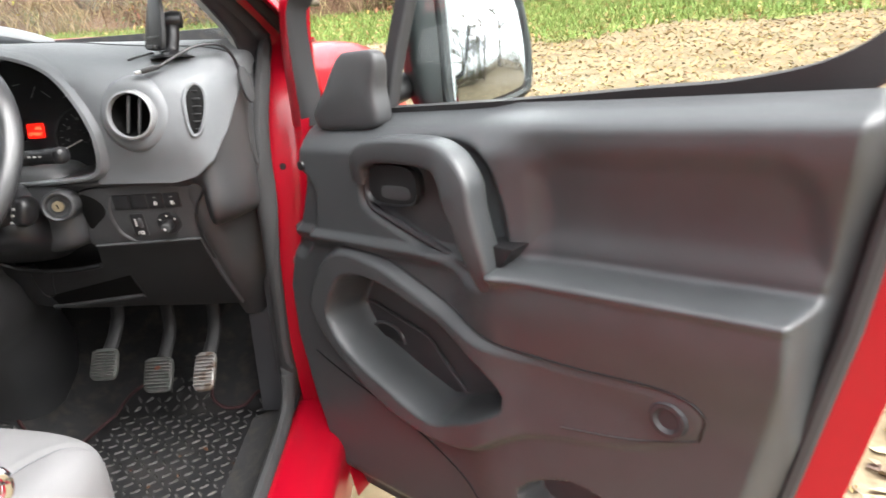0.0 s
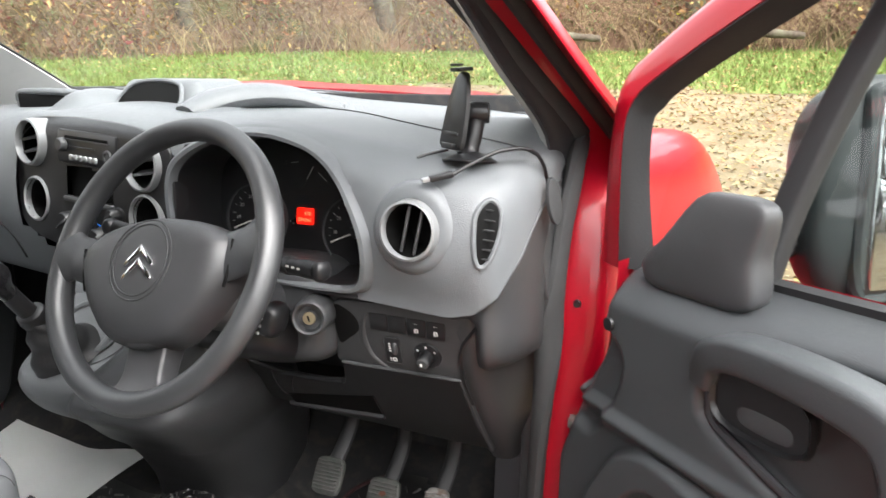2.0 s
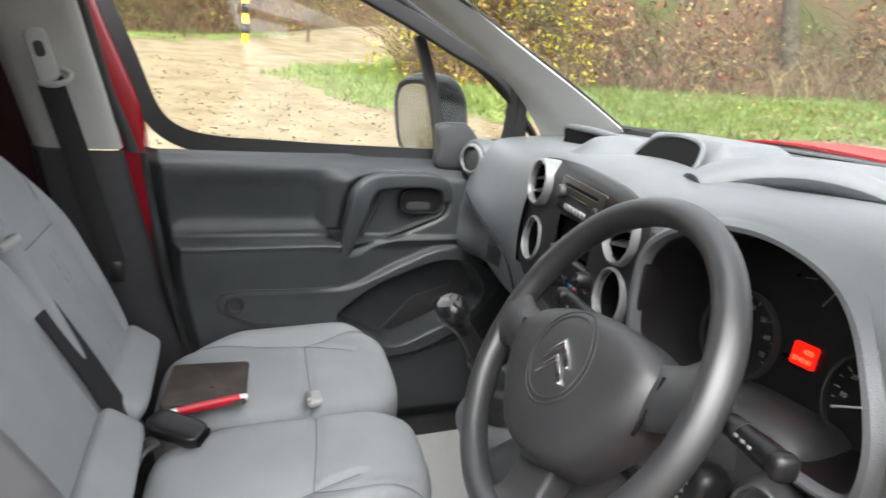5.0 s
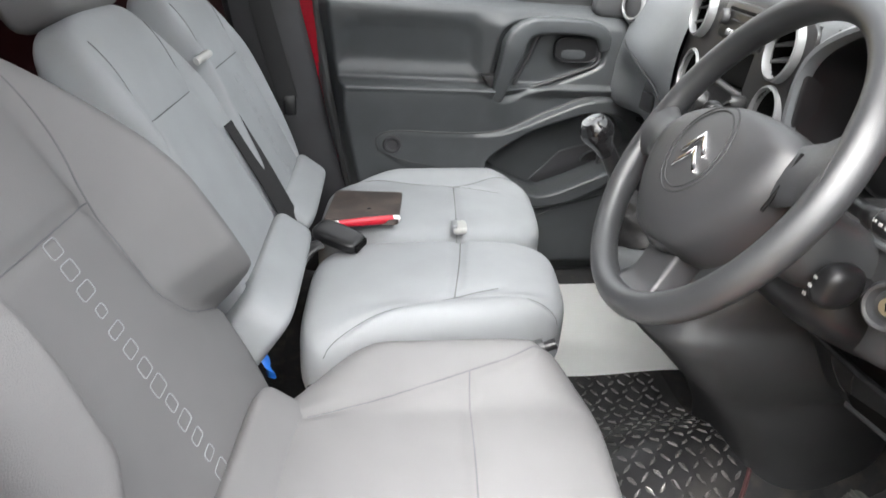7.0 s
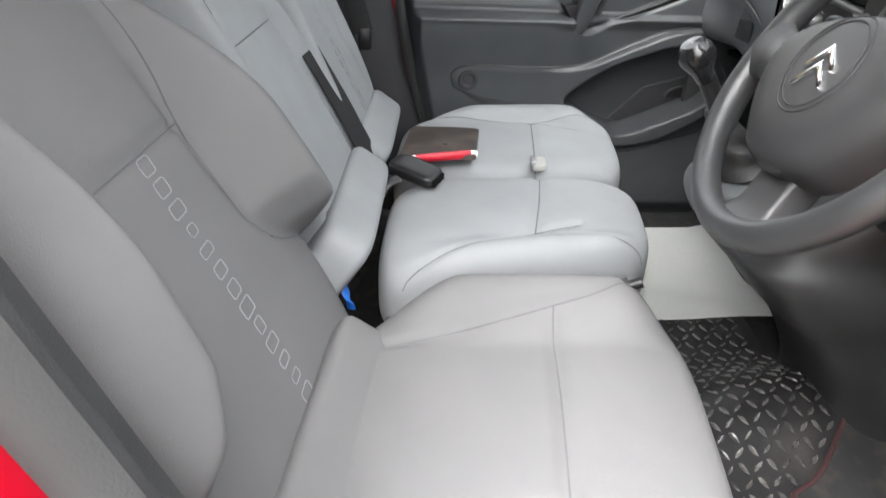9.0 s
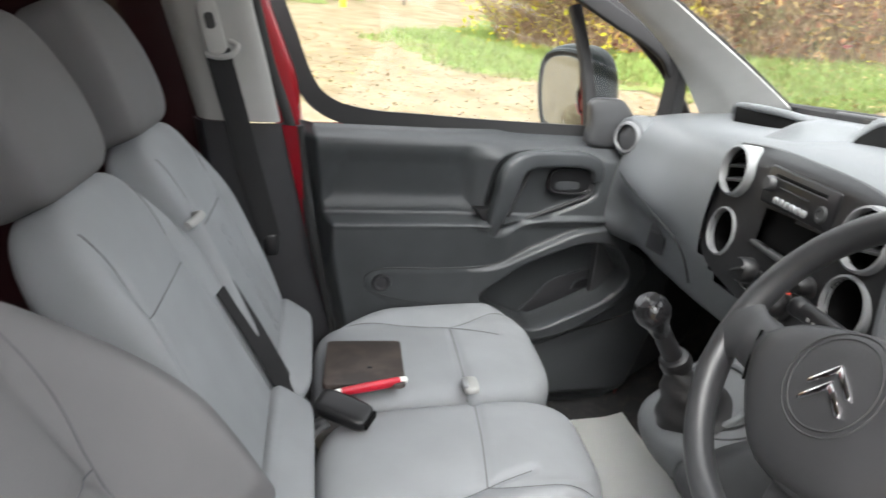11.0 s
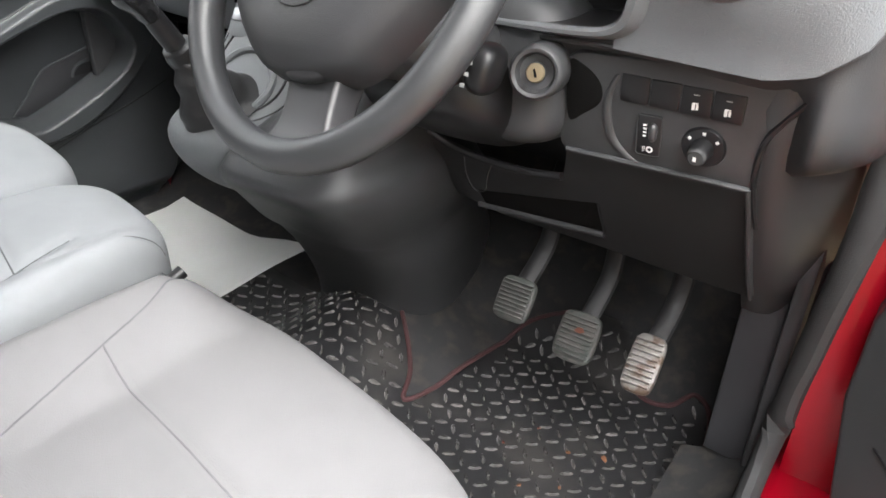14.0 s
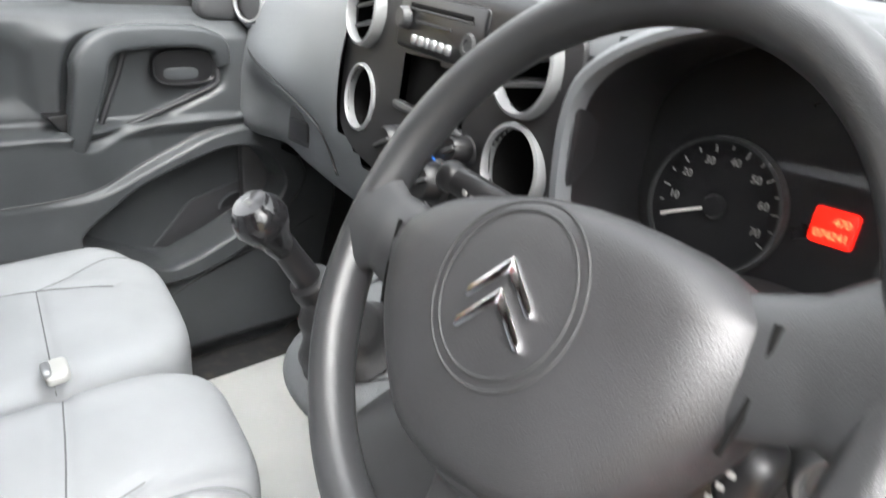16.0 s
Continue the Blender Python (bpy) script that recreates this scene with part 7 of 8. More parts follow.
# ---- floor coverings ----
def floor_z(x, y):
    hump = 0.105 * math.exp(-(((x - 0.10) / 0.14) ** 2)) * (0.4 + 0.6 * smoothstep(0.1, 0.4, y))
    return 0.388 + float(hump) + 0.05 * float(smoothstep(-0.0, -0.2, x)) + 0.55 * float(np.clip(y - 0.58, 0, 0.5))


fl = tagged(part("carpet", grid(60, 40, lambda i, j: (-0.78 + 1.53 * i / 59, -0.35 + 1.2 * j / 39, floor_z(-0.78 + 1.53 * i / 59, -0.35 + 1.2 * j / 39))), M_CARPET), "dark worn footwell carpet", "carpet", kind="structure")
mat = thing("floor_mat", "black rubber tread-plate floor mat", "floor mat")
MATP = curve2([(-0.26, 0.10), (-0.27, 0.38), (-0.20, 0.46), (-0.06, 0.47), (0.062, 0.506), (0.137, 0.479), (0.200, 0.430), (0.245, 0.380), (0.270, 0.330), (0.290, 0.390), (0.298, 0.480), (0.330, 0.62), (0.44, 0.70), (0.525, 0.67), (0.541, 0.61), (0.58, 0.585), (0.623, 0.59), (0.655, 0.62), (0.692, 0.575), (0.70, 0.40), (0.70, 0.10), (0.69, -0.12), (0.3, -0.15)], 4)
gxs, gys = np.arange(-0.30, 0.76, 0.012), np.arange(-0.18, 0.70, 0.012)
bm, vs = bmesh.new(), {}
for i in range(len(gxs) - 1):
    for j in range(len(gys) - 1):
        if sd_poly(gxs[i] + 0.006, gys[j] + 0.006, MATP) < 0:
            q = []
            for a, b in ((i, j), (i + 1, j), (i + 1, j + 1), (i, j + 1)):
                if (a, b) not in vs:
                    vs[a, b] = bm.verts.new((gxs[a], gys[b], floor_z(gxs[a], gys[b]) + 0.012))
                q.append(vs[a, b])
            bm.faces.new(q)
part("mat_sheet", bm, M_MAT, mat)
tv, tf = [], []
for i in range(46):
    for j in range(37):
        x, y = -0.29 + 0.0232 * i, -0.17 + 0.0232 * j
        if sd_poly(x, y, MATP) < -0.012:
            a = radians(35 if (i + j) % 2 else 125)
            d, n_ = V((math.cos(a), math.sin(a), 0)), V((-math.sin(a), math.cos(a), 0))
            pts = [V((x, y, 0)) + d * u + n_ * w for u, w in ((0.0115, 0), (0.005, 0.0030), (-0.005, 0.0030), (-0.0115, 0), (-0.005, -0.0030), (0.005, -0.0030))]
            b0 = len(tv)
            tv += [(p.x, p.y, floor_z(p.x, p.y) + 0.0115) for p in pts]
            tv += [(x + (p.x - x) * 0.6, y + (p.y - y) * 0.6, floor_z(p.x, p.y) + 0.0155) for p in pts]
            tf += [(b0 + q, b0 + (q + 1) % 6, b0 + 6 + (q + 1) % 6, b0 + 6 + q) for q in range(6)] + [tuple(b0 + 6 + q for q in range(6))]
tagged(raw("tread", tv, tf, M_TREAD, mat, smooth=False), kind="stuff")
for edge in ([(0.062, 0.506), (0.137, 0.479), (0.200, 0.430), (0.245, 0.380), (0.270, 0.330), (0.290, 0.390), (0.298, 0.480), (0.330, 0.62), (0.40, 0.68)], [(0.53, 0.66), (0.541, 0.61), (0.58, 0.585), (0.623, 0.59), (0.655, 0.62), (0.692, 0.575), (0.70, 0.40), (0.70, 0.10)]):
    part("bound_edge", tube([(x, y, floor_z(x, y) + 0.016) for x, y in curve2(edge, 6, False)], 0.0042, 8), M_STITCH, mat, "maroon stitched edge")
rest = thing("carpet_mat", "dark dusty carpet piece with maroon edge", "floor mat")
RUG = curve2([(0.062, 0.506), (0.137, 0.479), (0.200, 0.430), (0.245, 0.380), (0.270, 0.330), (0.290, 0.390), (0.298, 0.480), (0.330, 0.62), (0.37, 0.80), (0.18, 0.85), (0.0, 0.80)], 4)
bm, vs = bmesh.new(), {}
for i in range(80):
    for j in range(100):
        x0, y0 = -0.02 + 0.006 * i, 0.34 + 0.006 * j
        if sd_poly(x0 + 0.003, y0 + 0.003, RUG) < 0:
            q = []
            for a, b in ((i, j), (i + 1, j), (i + 1, j + 1), (i, j + 1)):
                if (a, b) not in vs:
                    x, y = -0.02 + 0.006 * a, 0.34 + 0.006 * b
                    vs[a, b] = bm.verts.new((x, y, floor_z(x, y) + 0.016))
                q.append(vs[a, b])
            bm.faces.new(q)
part("carpet_piece", bm, M_CARPET, rest)
paper = thing("paper_mat", "clean white paper protective foot mat", "paper mat")
bm = grid(12, 10, lambda i, j: (lambda x, y: (x, y, 0.452 + 0.05 * float(smoothstep(-0.35, -0.1, x)) + 0.5 * max(0, y - 0.55) + 0.003 * math.sin(i * 1.3) * math.sin(j * 1.1)))(-0.60 + 0.49 * i / 11, 0.10 + 0.47 * j / 9 - 0.05 * i / 11))
bmesh.ops.solidify(bm, geom=bm.faces[:], thickness=0.0015)
part("sheet", bm, M_WHITE, paper)

# dry leaf scraps on the mat and the brake pedal
M_SCRAP = surface("dry_leaf_scraps", (0.12, 0.055, 0.030), 0.85, island=0.8, spec=0.15)
r2 = random.Random(31)
for q, (x, y) in enumerate([(0.47, 0.42), (0.53, 0.40), (0.55, 0.33), (0.60, 0.24), (0.66, 0.36), (0.50, 0.30), (0.44, 0.36), (0.58, 0.42), (0.62, 0.16), (0.40, 0.24)]):
    lf = thing("leaf_scrap", "curled brown dry leaf scrap on the rubber mat", "leaf", "leaf scraps on the mat")
    sc, an = r2.uniform(0.003, 0.007), r2.uniform(0, 6.28)
    out = [(sc * (1 + 0.35 * r2.uniform(-1, 1)) * math.cos(a), 0.6 * sc * (1 + 0.4 * r2.uniform(-1, 1)) * math.sin(a)) for a in np.linspace(0, math.tau, 10)[:-1]]
    part("blade", plate(out, 0.0012, 0, m=pose(x, y, floor_z(x, y) + 0.0165, r2.uniform(-15, 15), r2.uniform(-15, 15), math.degrees(an))), M_SCRAP, lf)
lf = thing("leaf_scrap", "brown dry leaf scrap stuck on the brake pedal", "leaf", "leaf scraps on the mat")
part("blade", plate([(0.008, 0), (0.004, 0.005), (-0.004, 0.0035), (-0.007, -0.002), (0.001, -0.004)], 0.0015, 0, m=axes((0.508, 0.440, 0.597), (0, -0.8, 0.6), (1, 0, 0)) @ pose(0, 0, 0.006)), M_SCRAP, lf)
# ---- seats ----
def to_line(x, y, line):
    """Distance in plan from a place to a run of points."""
    best = 1.0
    for (ax, ay), (bx_, by_) in zip(line, line[1:]):
        ex, ey = bx_ - ax, by_ - ay
        t = min(max(((x - ax) * ex + (y - ay) * ey) / (ex * ex + ey * ey), 0), 1)
        best = min(best, math.hypot(x - ax - ex * t, y - ay - ey * t))
    return best


def pad_quad(corners, z_top, thick, crown, p=4.6, n=72, bolster=(0.0, 0.0), drop=0.0, seams=()):
    """A cushion over four corners (rear left, rear right, front right, front left), with a crowned top."""
    rl, rr, fr, fl = [V((*c, 0)) for c in corners]

    def shape(q):
        s, t = (q.x + 1) / 2, (q.y + 1) / 2
        b = rl.lerp(rr, s).lerp(fl.lerp(fr, s), t)
        top = z_top + crown * (1 - q.x * q.x) * 0.5 + bolster[int(q.x > 0)] * smoothstep(0.50, 0.92, abs(q.x)) * smoothstep(-0.9, -0.3, q.y) * smoothstep(1.0, 0.55, q.y) - drop * t
        zz = (q.z + 1) / 2
        z = float(top - thick + thick * zz)
        if q.z > 0.3:
            near = min((to_line(b.x, b.y, line) for line in seams), default=1.0)
            z -= 0.006 * math.exp(-((near / 0.009) ** 2))
        return V((b.x, b.y, z))

    return soft_block((1, 1, 1), p, n, shape)


def back_pad(foot, head, width, thick, taper, p=4.4, n=34, bolster=0.0, twist=0.0, start=0.05, inner=None):
    """A backrest from its foot to its head (both centres of the front face), narrowing upwards.
    inner(t) is the half-width share at which the side bolsters begin."""
    a, b = V(foot), V(head)
    up = b - a
    side = V((math.cos(twist), math.sin(twist), 0))
    out = side.cross(up.normalized())
    if out.y < 0:
        out = -out

    def shape(q):
        t = (q.z + 1) / 2
        w = width / 2 * (1 - taper * smoothstep(0.45, 1.0, t)) * (1 - 0.03 * smoothstep(0.25, 0.0, t))
        if inner:
            e = abs(q.x) - inner(t)
            rise = float(smoothstep(0.0, 0.30, e) * smoothstep(1.05, 0.62, t)) * bolster - 0.007 * math.exp(-((e / 0.035) ** 2)) * float(smoothstep(0.86, 0.70, t))
            if abs(q.x) < inner(t):
                rise -= 0.006 * math.exp(-(((t - 0.690) / 0.010) ** 2))
        else:
            rise = bolster * smoothstep(0.50, 0.80, abs(q.x)) * smoothstep(start, start + 0.14, t) * smoothstep(1.0, 0.55, t)
        d = q.y * thick / 2 - thick / 2 + rise * (0.5 + 0.5 * q.y)
        return a + up * t + side * (q.x * w) + out * float(d)

    return soft_block((1, 1, 1), p, n, shape), a, up, side, out


def drape(bm_ob, pts, lift=0.0002, axis=(0, 0, -1), parent=None, r=0.0010):
    """A seam, crease shade in its colour, laid on the surface below (or before) each point."""
    from_tree = BVH[bm_ob.name]
    out = []
    for q in spline(pts, 8):
        hit = from_tree.ray_cast(V(q) - V(axis) * 0.4, V(axis), 1.0)
        if hit[0] is not None:
            out.append(hit[0] - V(axis) * lift)
    if len(out) > 2:
        return part("seam", tube(out, r, 6), M_SEAM, parent)


BVH = {}


def tree_of(ob):
    me = ob.data
    BVH[ob.name] = BVHTree.FromPolygons([v.co for v in me.vertices], [p.vertices[:] for p in me.polygons])
    return ob


def headrest(c, up, out, side, parent_label, w=0.25, h=0.20):
    hr = thing("headrest", parent_label, "headrest", "headrests")
    up, out = V(up).normalized(), V(out).normalized()
    m = Matrix((side, out, up)).transposed().to_4x4()
    m.translation = V(c)
    # every headrest takes the darker cloth, standing in for shade on its front
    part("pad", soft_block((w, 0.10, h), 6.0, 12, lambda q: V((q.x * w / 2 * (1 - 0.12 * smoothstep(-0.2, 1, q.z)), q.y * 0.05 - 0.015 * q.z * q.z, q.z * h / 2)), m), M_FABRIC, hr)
    for s in (-1, 1):
        part("post", tube([m @ V((s * 0.055, -0.005, -h / 2 - 0.055)), m @ V((s * 0.055, -0.005, -h / 2 + 0.02))], 0.006, 10), M_BLACK, hr)
        part("post_guide", lathe([(0.0, 0.012), (0.014, 0.012), (0.016, 0.0)], 20, m @ pose(s * 0.055, -0.005, -h / 2 - 0.055), caps=False), M_BLACK, hr)
    return hr


def emboss(ob_parent, a, b, out, n, size, tree):
    """A row of pressed marks down a backrest."""
    a, b = V(a), V(b)
    d = (b - a).normalized()
    for q in range(n):
        t = q / (n - 1)
        s = size * (0.75 + 0.5 * abs(math.sin(q * 1.9 + 0.6)))
        c = a.lerp(b, t)
        c = tree.ray_cast(c + out * 0.3, -out, 1.0)[0] + out * 0.0006
        ln = 0.010 * (0.7 + 0.5 * abs(math.cos(q * 2.7)))
        m = axes(c, out, d)
        part("pressed_mark", tube([m @ V((x, y, 0)) for x, y in round_rect(ln * 1.5, s, 0.004, 3)], 0.0007, 5, True), M_FABRIC2, ob_parent)


# driver's seat
ds = thing("driver_seat", "light grey cloth driver's seat, reclined", "car seat", "front seats")
DSEAMS = ([(0.236, -0.30, 0.7), (0.230, -0.218, 0.7), (0.221, -0.154, 0.7), (0.210, -0.079, 0.7), (0.197, -0.010, 0.7), (0.168, 0.05, 0.7)], [(0.53, -0.36, 0.7), (0.528, -0.24, 0.7), (0.515, -0.13, 0.7), (0.555, -0.06, 0.7), (0.61, 0.0, 0.7)], [(0.210, -0.079, 0.7), (0.35, -0.10, 0.7), (0.515, -0.13, 0.7)])
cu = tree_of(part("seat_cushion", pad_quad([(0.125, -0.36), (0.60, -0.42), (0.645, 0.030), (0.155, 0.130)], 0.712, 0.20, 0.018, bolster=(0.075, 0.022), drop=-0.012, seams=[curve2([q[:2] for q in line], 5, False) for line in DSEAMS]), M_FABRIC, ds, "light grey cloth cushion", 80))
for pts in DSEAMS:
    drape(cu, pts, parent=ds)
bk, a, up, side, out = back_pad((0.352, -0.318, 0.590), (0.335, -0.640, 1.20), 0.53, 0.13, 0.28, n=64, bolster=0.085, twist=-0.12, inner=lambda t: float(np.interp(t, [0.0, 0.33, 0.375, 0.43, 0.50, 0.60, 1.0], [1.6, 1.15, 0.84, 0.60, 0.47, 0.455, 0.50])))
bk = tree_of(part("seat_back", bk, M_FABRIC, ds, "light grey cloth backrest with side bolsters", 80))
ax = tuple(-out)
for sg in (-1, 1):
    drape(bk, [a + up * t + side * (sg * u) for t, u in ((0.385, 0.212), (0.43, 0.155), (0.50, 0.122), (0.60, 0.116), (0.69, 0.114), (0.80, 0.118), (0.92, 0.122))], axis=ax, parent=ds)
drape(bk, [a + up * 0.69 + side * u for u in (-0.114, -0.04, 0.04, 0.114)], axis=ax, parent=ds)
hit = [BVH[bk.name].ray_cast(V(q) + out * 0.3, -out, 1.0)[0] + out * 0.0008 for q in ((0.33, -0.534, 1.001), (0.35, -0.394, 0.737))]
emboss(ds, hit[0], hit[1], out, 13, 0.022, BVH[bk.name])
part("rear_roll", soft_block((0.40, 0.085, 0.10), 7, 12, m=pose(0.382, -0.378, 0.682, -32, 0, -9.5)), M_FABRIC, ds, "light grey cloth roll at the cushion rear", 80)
part("seat_base", box(0.40, 0.42, 0.12, 0.02, 3, pose(0.375, -0.17, 0.47)), M_BLACK, ds, "black seat base")
part("side_shield", box(0.02, 0.40, 0.10, 0.008, 3, pose(0.615, -0.26, 0.56, 0, 0, 3)), M_DARK, ds, "dark seat side cover")
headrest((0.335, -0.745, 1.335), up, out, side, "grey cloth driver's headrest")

# passenger bench: middle and outer seats
for nm, lab, corners, foot, head, w, z in (
    ("middle_seat", "grey cloth middle seat beside the driver", [(-0.285, -0.28), (0.100, -0.325), (0.035, 0.145), (-0.275, 0.205)], (-0.125, -0.315, 0.70), (-0.14, -0.575, 1.185), 0.36, 0.742),
    ("outer_seat", "grey cloth outer passenger seat", [(-0.66, -0.24), (-0.297, -0.29), (-0.287, 0.205), (-0.70, 0.28)], (-0.46, -0.275, 0.70), (-0.47, -0.525, 1.205), 0.36, 0.742),
):
    s = thing(nm, lab, "car seat", "front seats")
    rl, rr, fr, fl = [V((*q, z)) for q in corners]
    mid = lambda u, v: rl.lerp(rr, u).lerp(fl.lerp(fr, u), v)
    if nm == "middle_seat":
        lines = ([(0.95, 0.10), (0.90, 0.27), (0.76, 0.55), (0.70, 0.72)], [(0.02, 0.60), (0.4, 0.58), (0.76, 0.55)], [(0.76, 0.55), (0.86, 0.80), (0.90, 0.95)])
    else:
        lines = ([(0.10, 0.10), (0.20, 0.35), (0.28, 0.60), (0.40, 0.82)], [(0.28, 0.60), (0.6, 0.60), (0.98, 0.60)], [(0.28, 0.60), (0.16, 0.80), (0.10, 0.95)])
    lines = [[mid(u, v) for u, v in line] for line in lines]
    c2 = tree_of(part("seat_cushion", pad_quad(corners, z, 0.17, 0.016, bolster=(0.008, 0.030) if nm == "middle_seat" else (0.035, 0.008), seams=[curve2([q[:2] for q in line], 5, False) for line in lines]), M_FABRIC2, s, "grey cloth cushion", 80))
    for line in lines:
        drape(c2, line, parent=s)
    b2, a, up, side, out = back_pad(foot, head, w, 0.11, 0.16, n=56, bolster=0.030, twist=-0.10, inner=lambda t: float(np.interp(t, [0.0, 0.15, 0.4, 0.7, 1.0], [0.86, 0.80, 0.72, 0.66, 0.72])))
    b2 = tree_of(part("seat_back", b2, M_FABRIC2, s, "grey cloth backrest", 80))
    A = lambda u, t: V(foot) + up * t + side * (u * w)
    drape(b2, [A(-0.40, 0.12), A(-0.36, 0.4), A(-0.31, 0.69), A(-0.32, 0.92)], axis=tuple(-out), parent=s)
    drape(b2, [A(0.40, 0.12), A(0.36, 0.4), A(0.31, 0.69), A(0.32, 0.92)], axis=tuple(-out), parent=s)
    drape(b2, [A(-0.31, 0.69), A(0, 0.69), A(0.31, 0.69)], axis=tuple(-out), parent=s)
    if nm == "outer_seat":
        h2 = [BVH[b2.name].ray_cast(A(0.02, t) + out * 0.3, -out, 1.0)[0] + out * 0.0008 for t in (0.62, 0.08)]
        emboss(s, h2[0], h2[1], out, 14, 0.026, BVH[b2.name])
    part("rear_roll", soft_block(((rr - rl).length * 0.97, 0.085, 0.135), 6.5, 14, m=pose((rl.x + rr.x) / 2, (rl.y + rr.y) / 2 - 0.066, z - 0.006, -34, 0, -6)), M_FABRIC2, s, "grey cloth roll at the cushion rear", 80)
    part("seat_base", box(w * 0.8, 0.36, 0.14, 0.02, 3, pose((corners[0][0] + corners[1][0]) / 2, -0.05, 0.51)), M_BLACK, s, "black seat base")
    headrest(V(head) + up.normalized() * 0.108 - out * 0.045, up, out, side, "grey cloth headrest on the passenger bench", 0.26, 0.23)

# bits on and between the seats
clip = thing("seat_loop", "pale plastic fastener between the seat cushions", "fastener")
part("tab", soft_block((0.052, 0.030, 0.016), 4.0, 6, m=pose(-0.305, 0.014, 0.750, 8, 0, -8)), M_PILLAR, clip)
part("tongue", soft_block((0.034, 0.012, 0.010), 4.0, 4, m=pose(-0.303, 0.002, 0.757, 8, 0, -8)), M_SILVER, clip, "paler tongue of the fastener")
clip = thing("seat_loop", "pale plastic fastener on the gap between backrests", "fastener")
part("loop", tube(spline([(-0.325, -0.480, 1.075), (-0.300, -0.462, 1.085), (-0.272, -0.480, 1.075)], 5), 0.007, 10), M_PILLAR, clip)
bu = thing("belt_buckle", "black seat belt buckle lying on the bench", "belt buckle")
bmx = pose(-0.225, -0.240, 0.768, -8, 14, -38)
part("buckle_body", soft_block((0.052, 0.10, 0.026), 4.5, 7, m=bmx), M_BLACK, bu)
part("buckle_slot", box(0.034, 0.006, 0.014, 0.001, m=bmx @ pose(0, 0.050, 0)), M_MATTE, bu)
part("stem", tube(spline([(-0.17, -0.32, 0.72), (-0.185, -0.30, 0.755), (-0.20, -0.275, 0.762)], 5), 0.016, 10, flat=0.5), M_BLACK, bu)
web = thing("lap_belt", "black lap belt running up between the backrests", "seat belt")
sweep("webbing", [(-0.295, -0.285, 0.70), (-0.292, -0.330, 0.78), (-0.292, -0.375, 0.87), (-0.294, -0.43, 0.97)], round_rect(0.060, 0.004, 0.0015, 2), M_BELT, web, n=5, up=(0.35, 1, 0))
bk = thing("wallet", "worn dark brown document wallet lying on the seat", "wallet")
wmx = pose(-0.395, -0.175, 0.757, 2, -3, -10)
part("cover", plate(round_rect(0.20, 0.15, 0.012), 0.010, 0.003, m=wmx), M_WALLET, bk)
part("press_stud", lathe([(0.0, 0.0025), (0.004, 0.002), (0.005, 0.0)], 16, wmx @ pose(0.03, 0.01, 0.010), caps=False), M_BLACK, bk)
pen = thing("red_pen", "red pen with white cap end", "pen")
pa, pb = V((-0.275, -0.238, 0.772)), V((-0.300, -0.128, 0.772))
part("barrel", tube([pa, pa.lerp(pb, 0.5), pb], [0.0075, 0.009, 0.0085], 14), M_PENRED, pen, "red barrel")
part("tip", tube([pb, pb + (pb - pa) * 0.13], [0.0082, 0.0065], 14), M_WHITE, pen, "white end")
part("cap", tube([pa - (pb - pa) * 0.16, pa], [0.0062, 0.0074], 14), M_WHITE, pen, "white end")
strap = thing("blue_strap", "blue plastic strap between the seats", "strap")
part("loop", tube(spline([(0.02, -0.40, 0.705), (0.045, -0.375, 0.700), (0.060, -0.360, 0.675), (0.055, -0.355, 0.650)], 6), 0.008, 8, flat=0.35), M_BLUE, strap)
tab = thing("buckle_tab", "red release tab of the driver's belt buckle", "belt buckle")
part("tab", box(0.020, 0.012, 0.016, 0.003, m=pose(0.085, -0.268, 0.652)), M_ORANGE, tab)
part("buckle_body", box(0.026, 0.035, 0.08, 0.006, 3, pose(0.082, -0.285, 0.605)), M_BLACK, tab)
hb = thing("handbrake", "black handbrake lever beside the driver's seat", "handbrake")
part("grip", tube(spline([(0.085, -0.20, 0.60), (0.095, -0.05, 0.665), (0.103, 0.07, 0.715)], 6), 0.016, 14), M_DARK, hb)
part("button", tube([(0.103, 0.07, 0.715), (0.1045, 0.088, 0.7225)], 0.009, 12), M_BLACK, hb, "black release button")

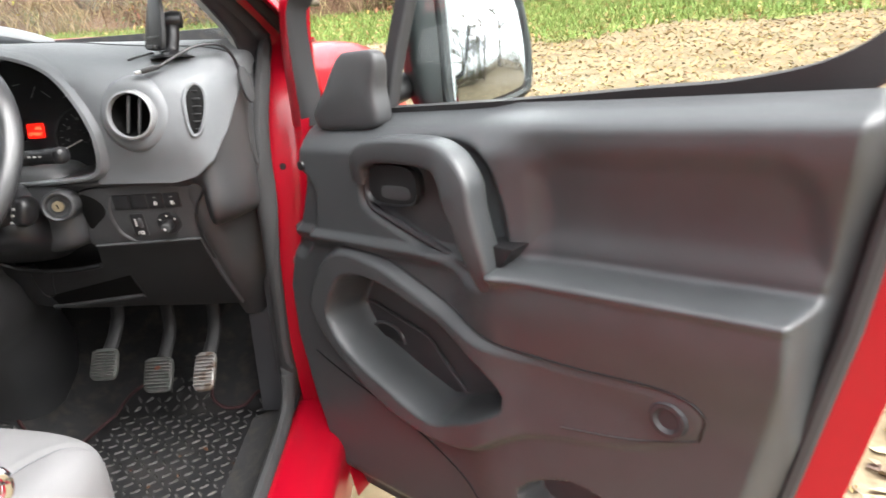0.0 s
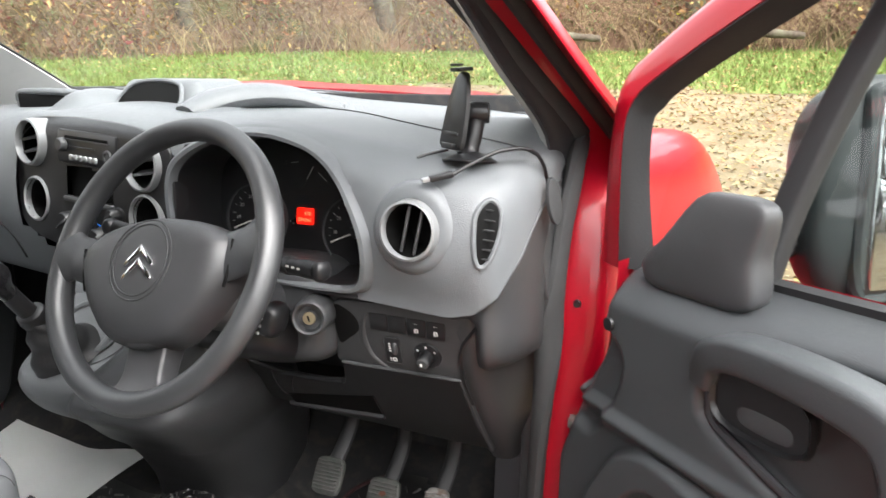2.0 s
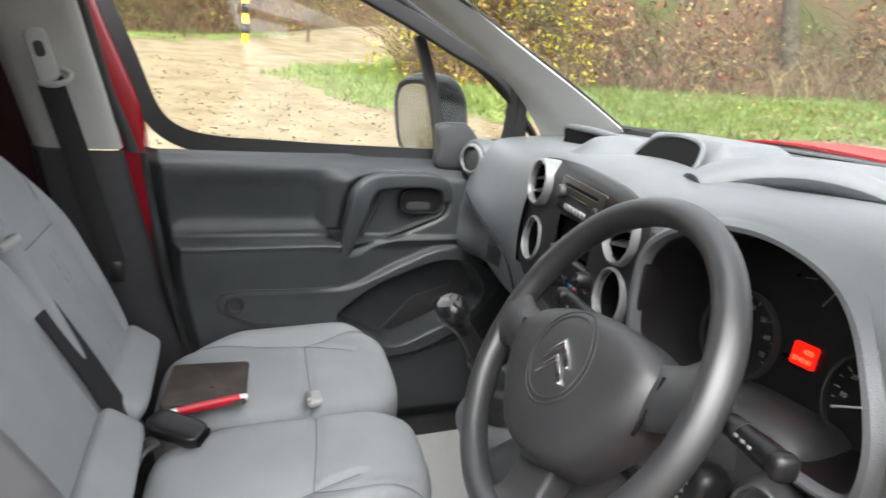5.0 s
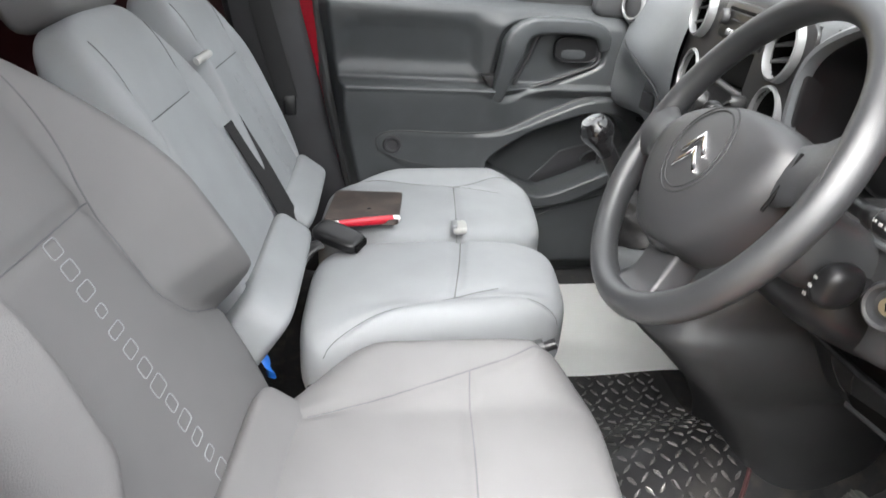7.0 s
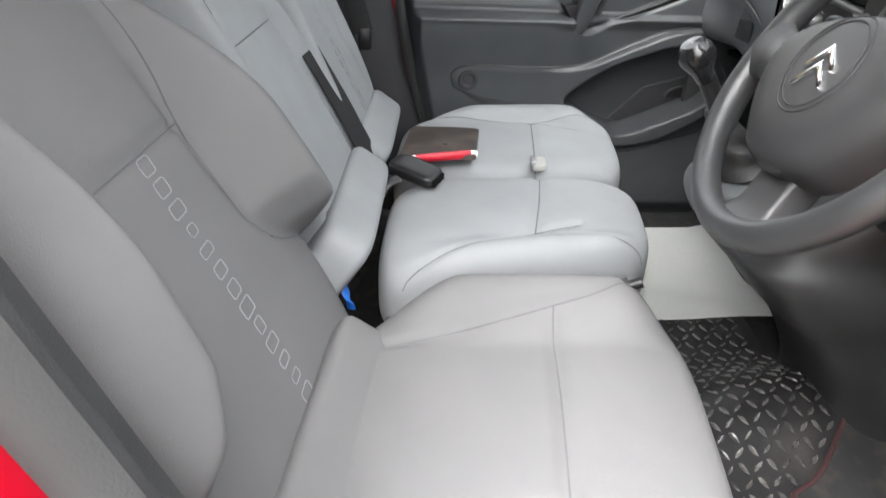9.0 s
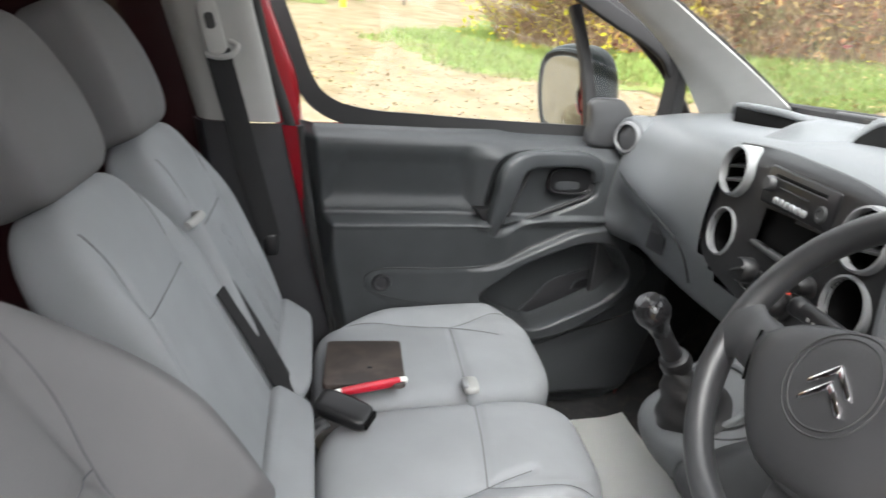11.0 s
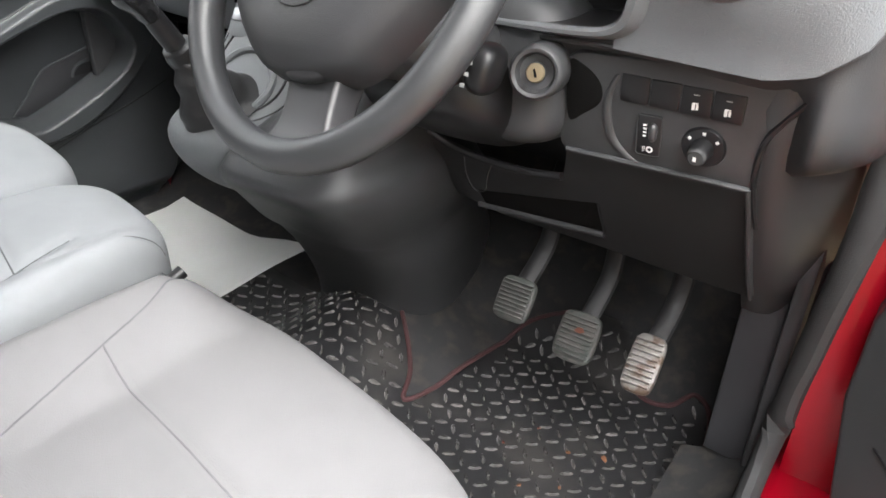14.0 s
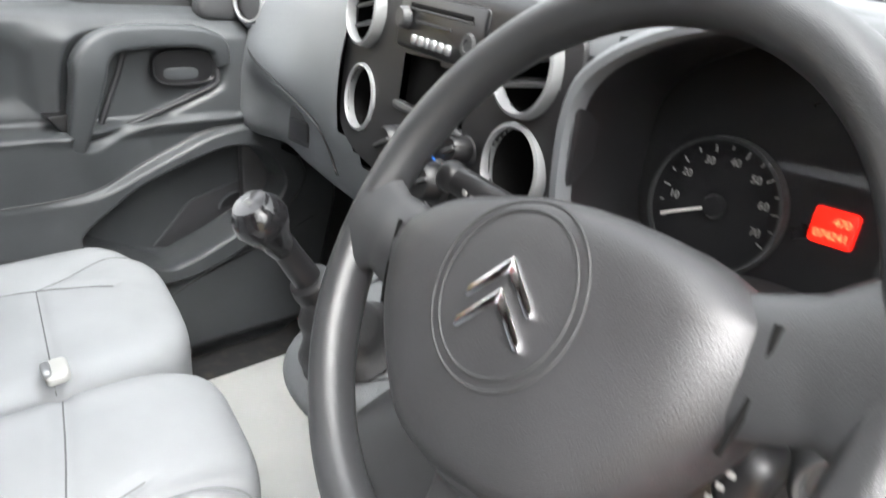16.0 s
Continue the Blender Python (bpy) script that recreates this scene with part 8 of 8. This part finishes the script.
# ---- phone holder and lead on the dash ----
ph = thing("phone_holder", "black adjustable phone holder on the dash", "phone holder")
part("suction_base", lathe([(0.0, 0.014), (0.012, 0.013), (0.028, 0.006), (0.036, 0.002), (0.036, 0.0)], 36, pose(0.708, 0.320, 1.224, -8), caps=False), M_BLACK, ph, "black round base")
part("foot", tube(spline([(0.706, 0.320, 1.232), (0.710, 0.326, 1.252), (0.712, 0.334, 1.275)], 5), [0.018, 0.015, 0.012, 0.011, 0.011, 0.011, 0.011, 0.011, 0.011, 0.011, 0.012][:11], 14), M_BLACK, ph)
part("joint", lathe([(0.0, 0.016), (0.013, 0.014), (0.015, 0.0), (0.013, -0.014), (0.0, -0.016)], 28, axes((0.713, 0.338, 1.285), (1, 0.2, 0), (0, 0, 1))), M_BLACK, ph)
hm = axes((0.692, 0.322, 1.282), (-0.62, -0.74, 0.20), (0, 0, 1)) @ Matrix.Scale(0.8, 4)
cr = part("cradle", plate(curve2([(-0.052, 0.030), (-0.035, 0.036), (0.02, 0.030), (0.062, 0.016), (0.066, -0.010), (0.02, -0.028), (-0.045, -0.034), (-0.055, -0.020)], 5), 0.008, 0.003, m=hm), M_BLACK, ph, "black cradle plate")
part("cradle_rib", box(0.006, 0.044, 0.002, 0.0008, m=hm @ pose(-0.03, 0, 0.009)), M_BLACK, cr)
part("top_claw", box(0.006, 0.026, 0.028, 0.002, m=hm @ pose(0.072, 0.0, 0.010, 0, -15)), M_BLACK, cr)
part("claw_pad", box(0.004, 0.024, 0.010, 0.001, m=hm @ pose(0.077, 0.0, 0.020, 0, -15)), M_SEAL, cr, "grey rubber claw pad")
part("side_claw", box(0.010, 0.030, 0.012, 0.002, m=hm @ pose(-0.050, -0.004, 0.012)), M_BLACK, cr)
lead = thing("charging_lead", "black charging lead with plug lying on the dash", "cable")
part("lead", tube(spline([(0.706, 0.262, 1.216), (0.725, 0.278, 1.228), (0.755, 0.305, 1.242), (0.785, 0.335, 1.240), (0.798, 0.36, 1.215), (0.80, 0.375, 1.18)], 8), 0.0026, 8), M_BLACK, lead)
part("plug", box(0.030, 0.014, 0.008, 0.002, m=pose(0.692, 0.256, 1.2135, 0, -10, 35)), M_BLACK, lead, "black plug")
part("plug_tip", box(0.010, 0.010, 0.005, 0.001, m=pose(0.676, 0.246, 1.210, 0, -10, 35)), M_SILVER, lead, "metal plug end")
part("lead_tail", tube(spline([(0.672, 0.335, 1.236), (0.652, 0.318, 1.232), (0.640, 0.305, 1.228)], 6), 0.002, 6), M_BLACK, lead)
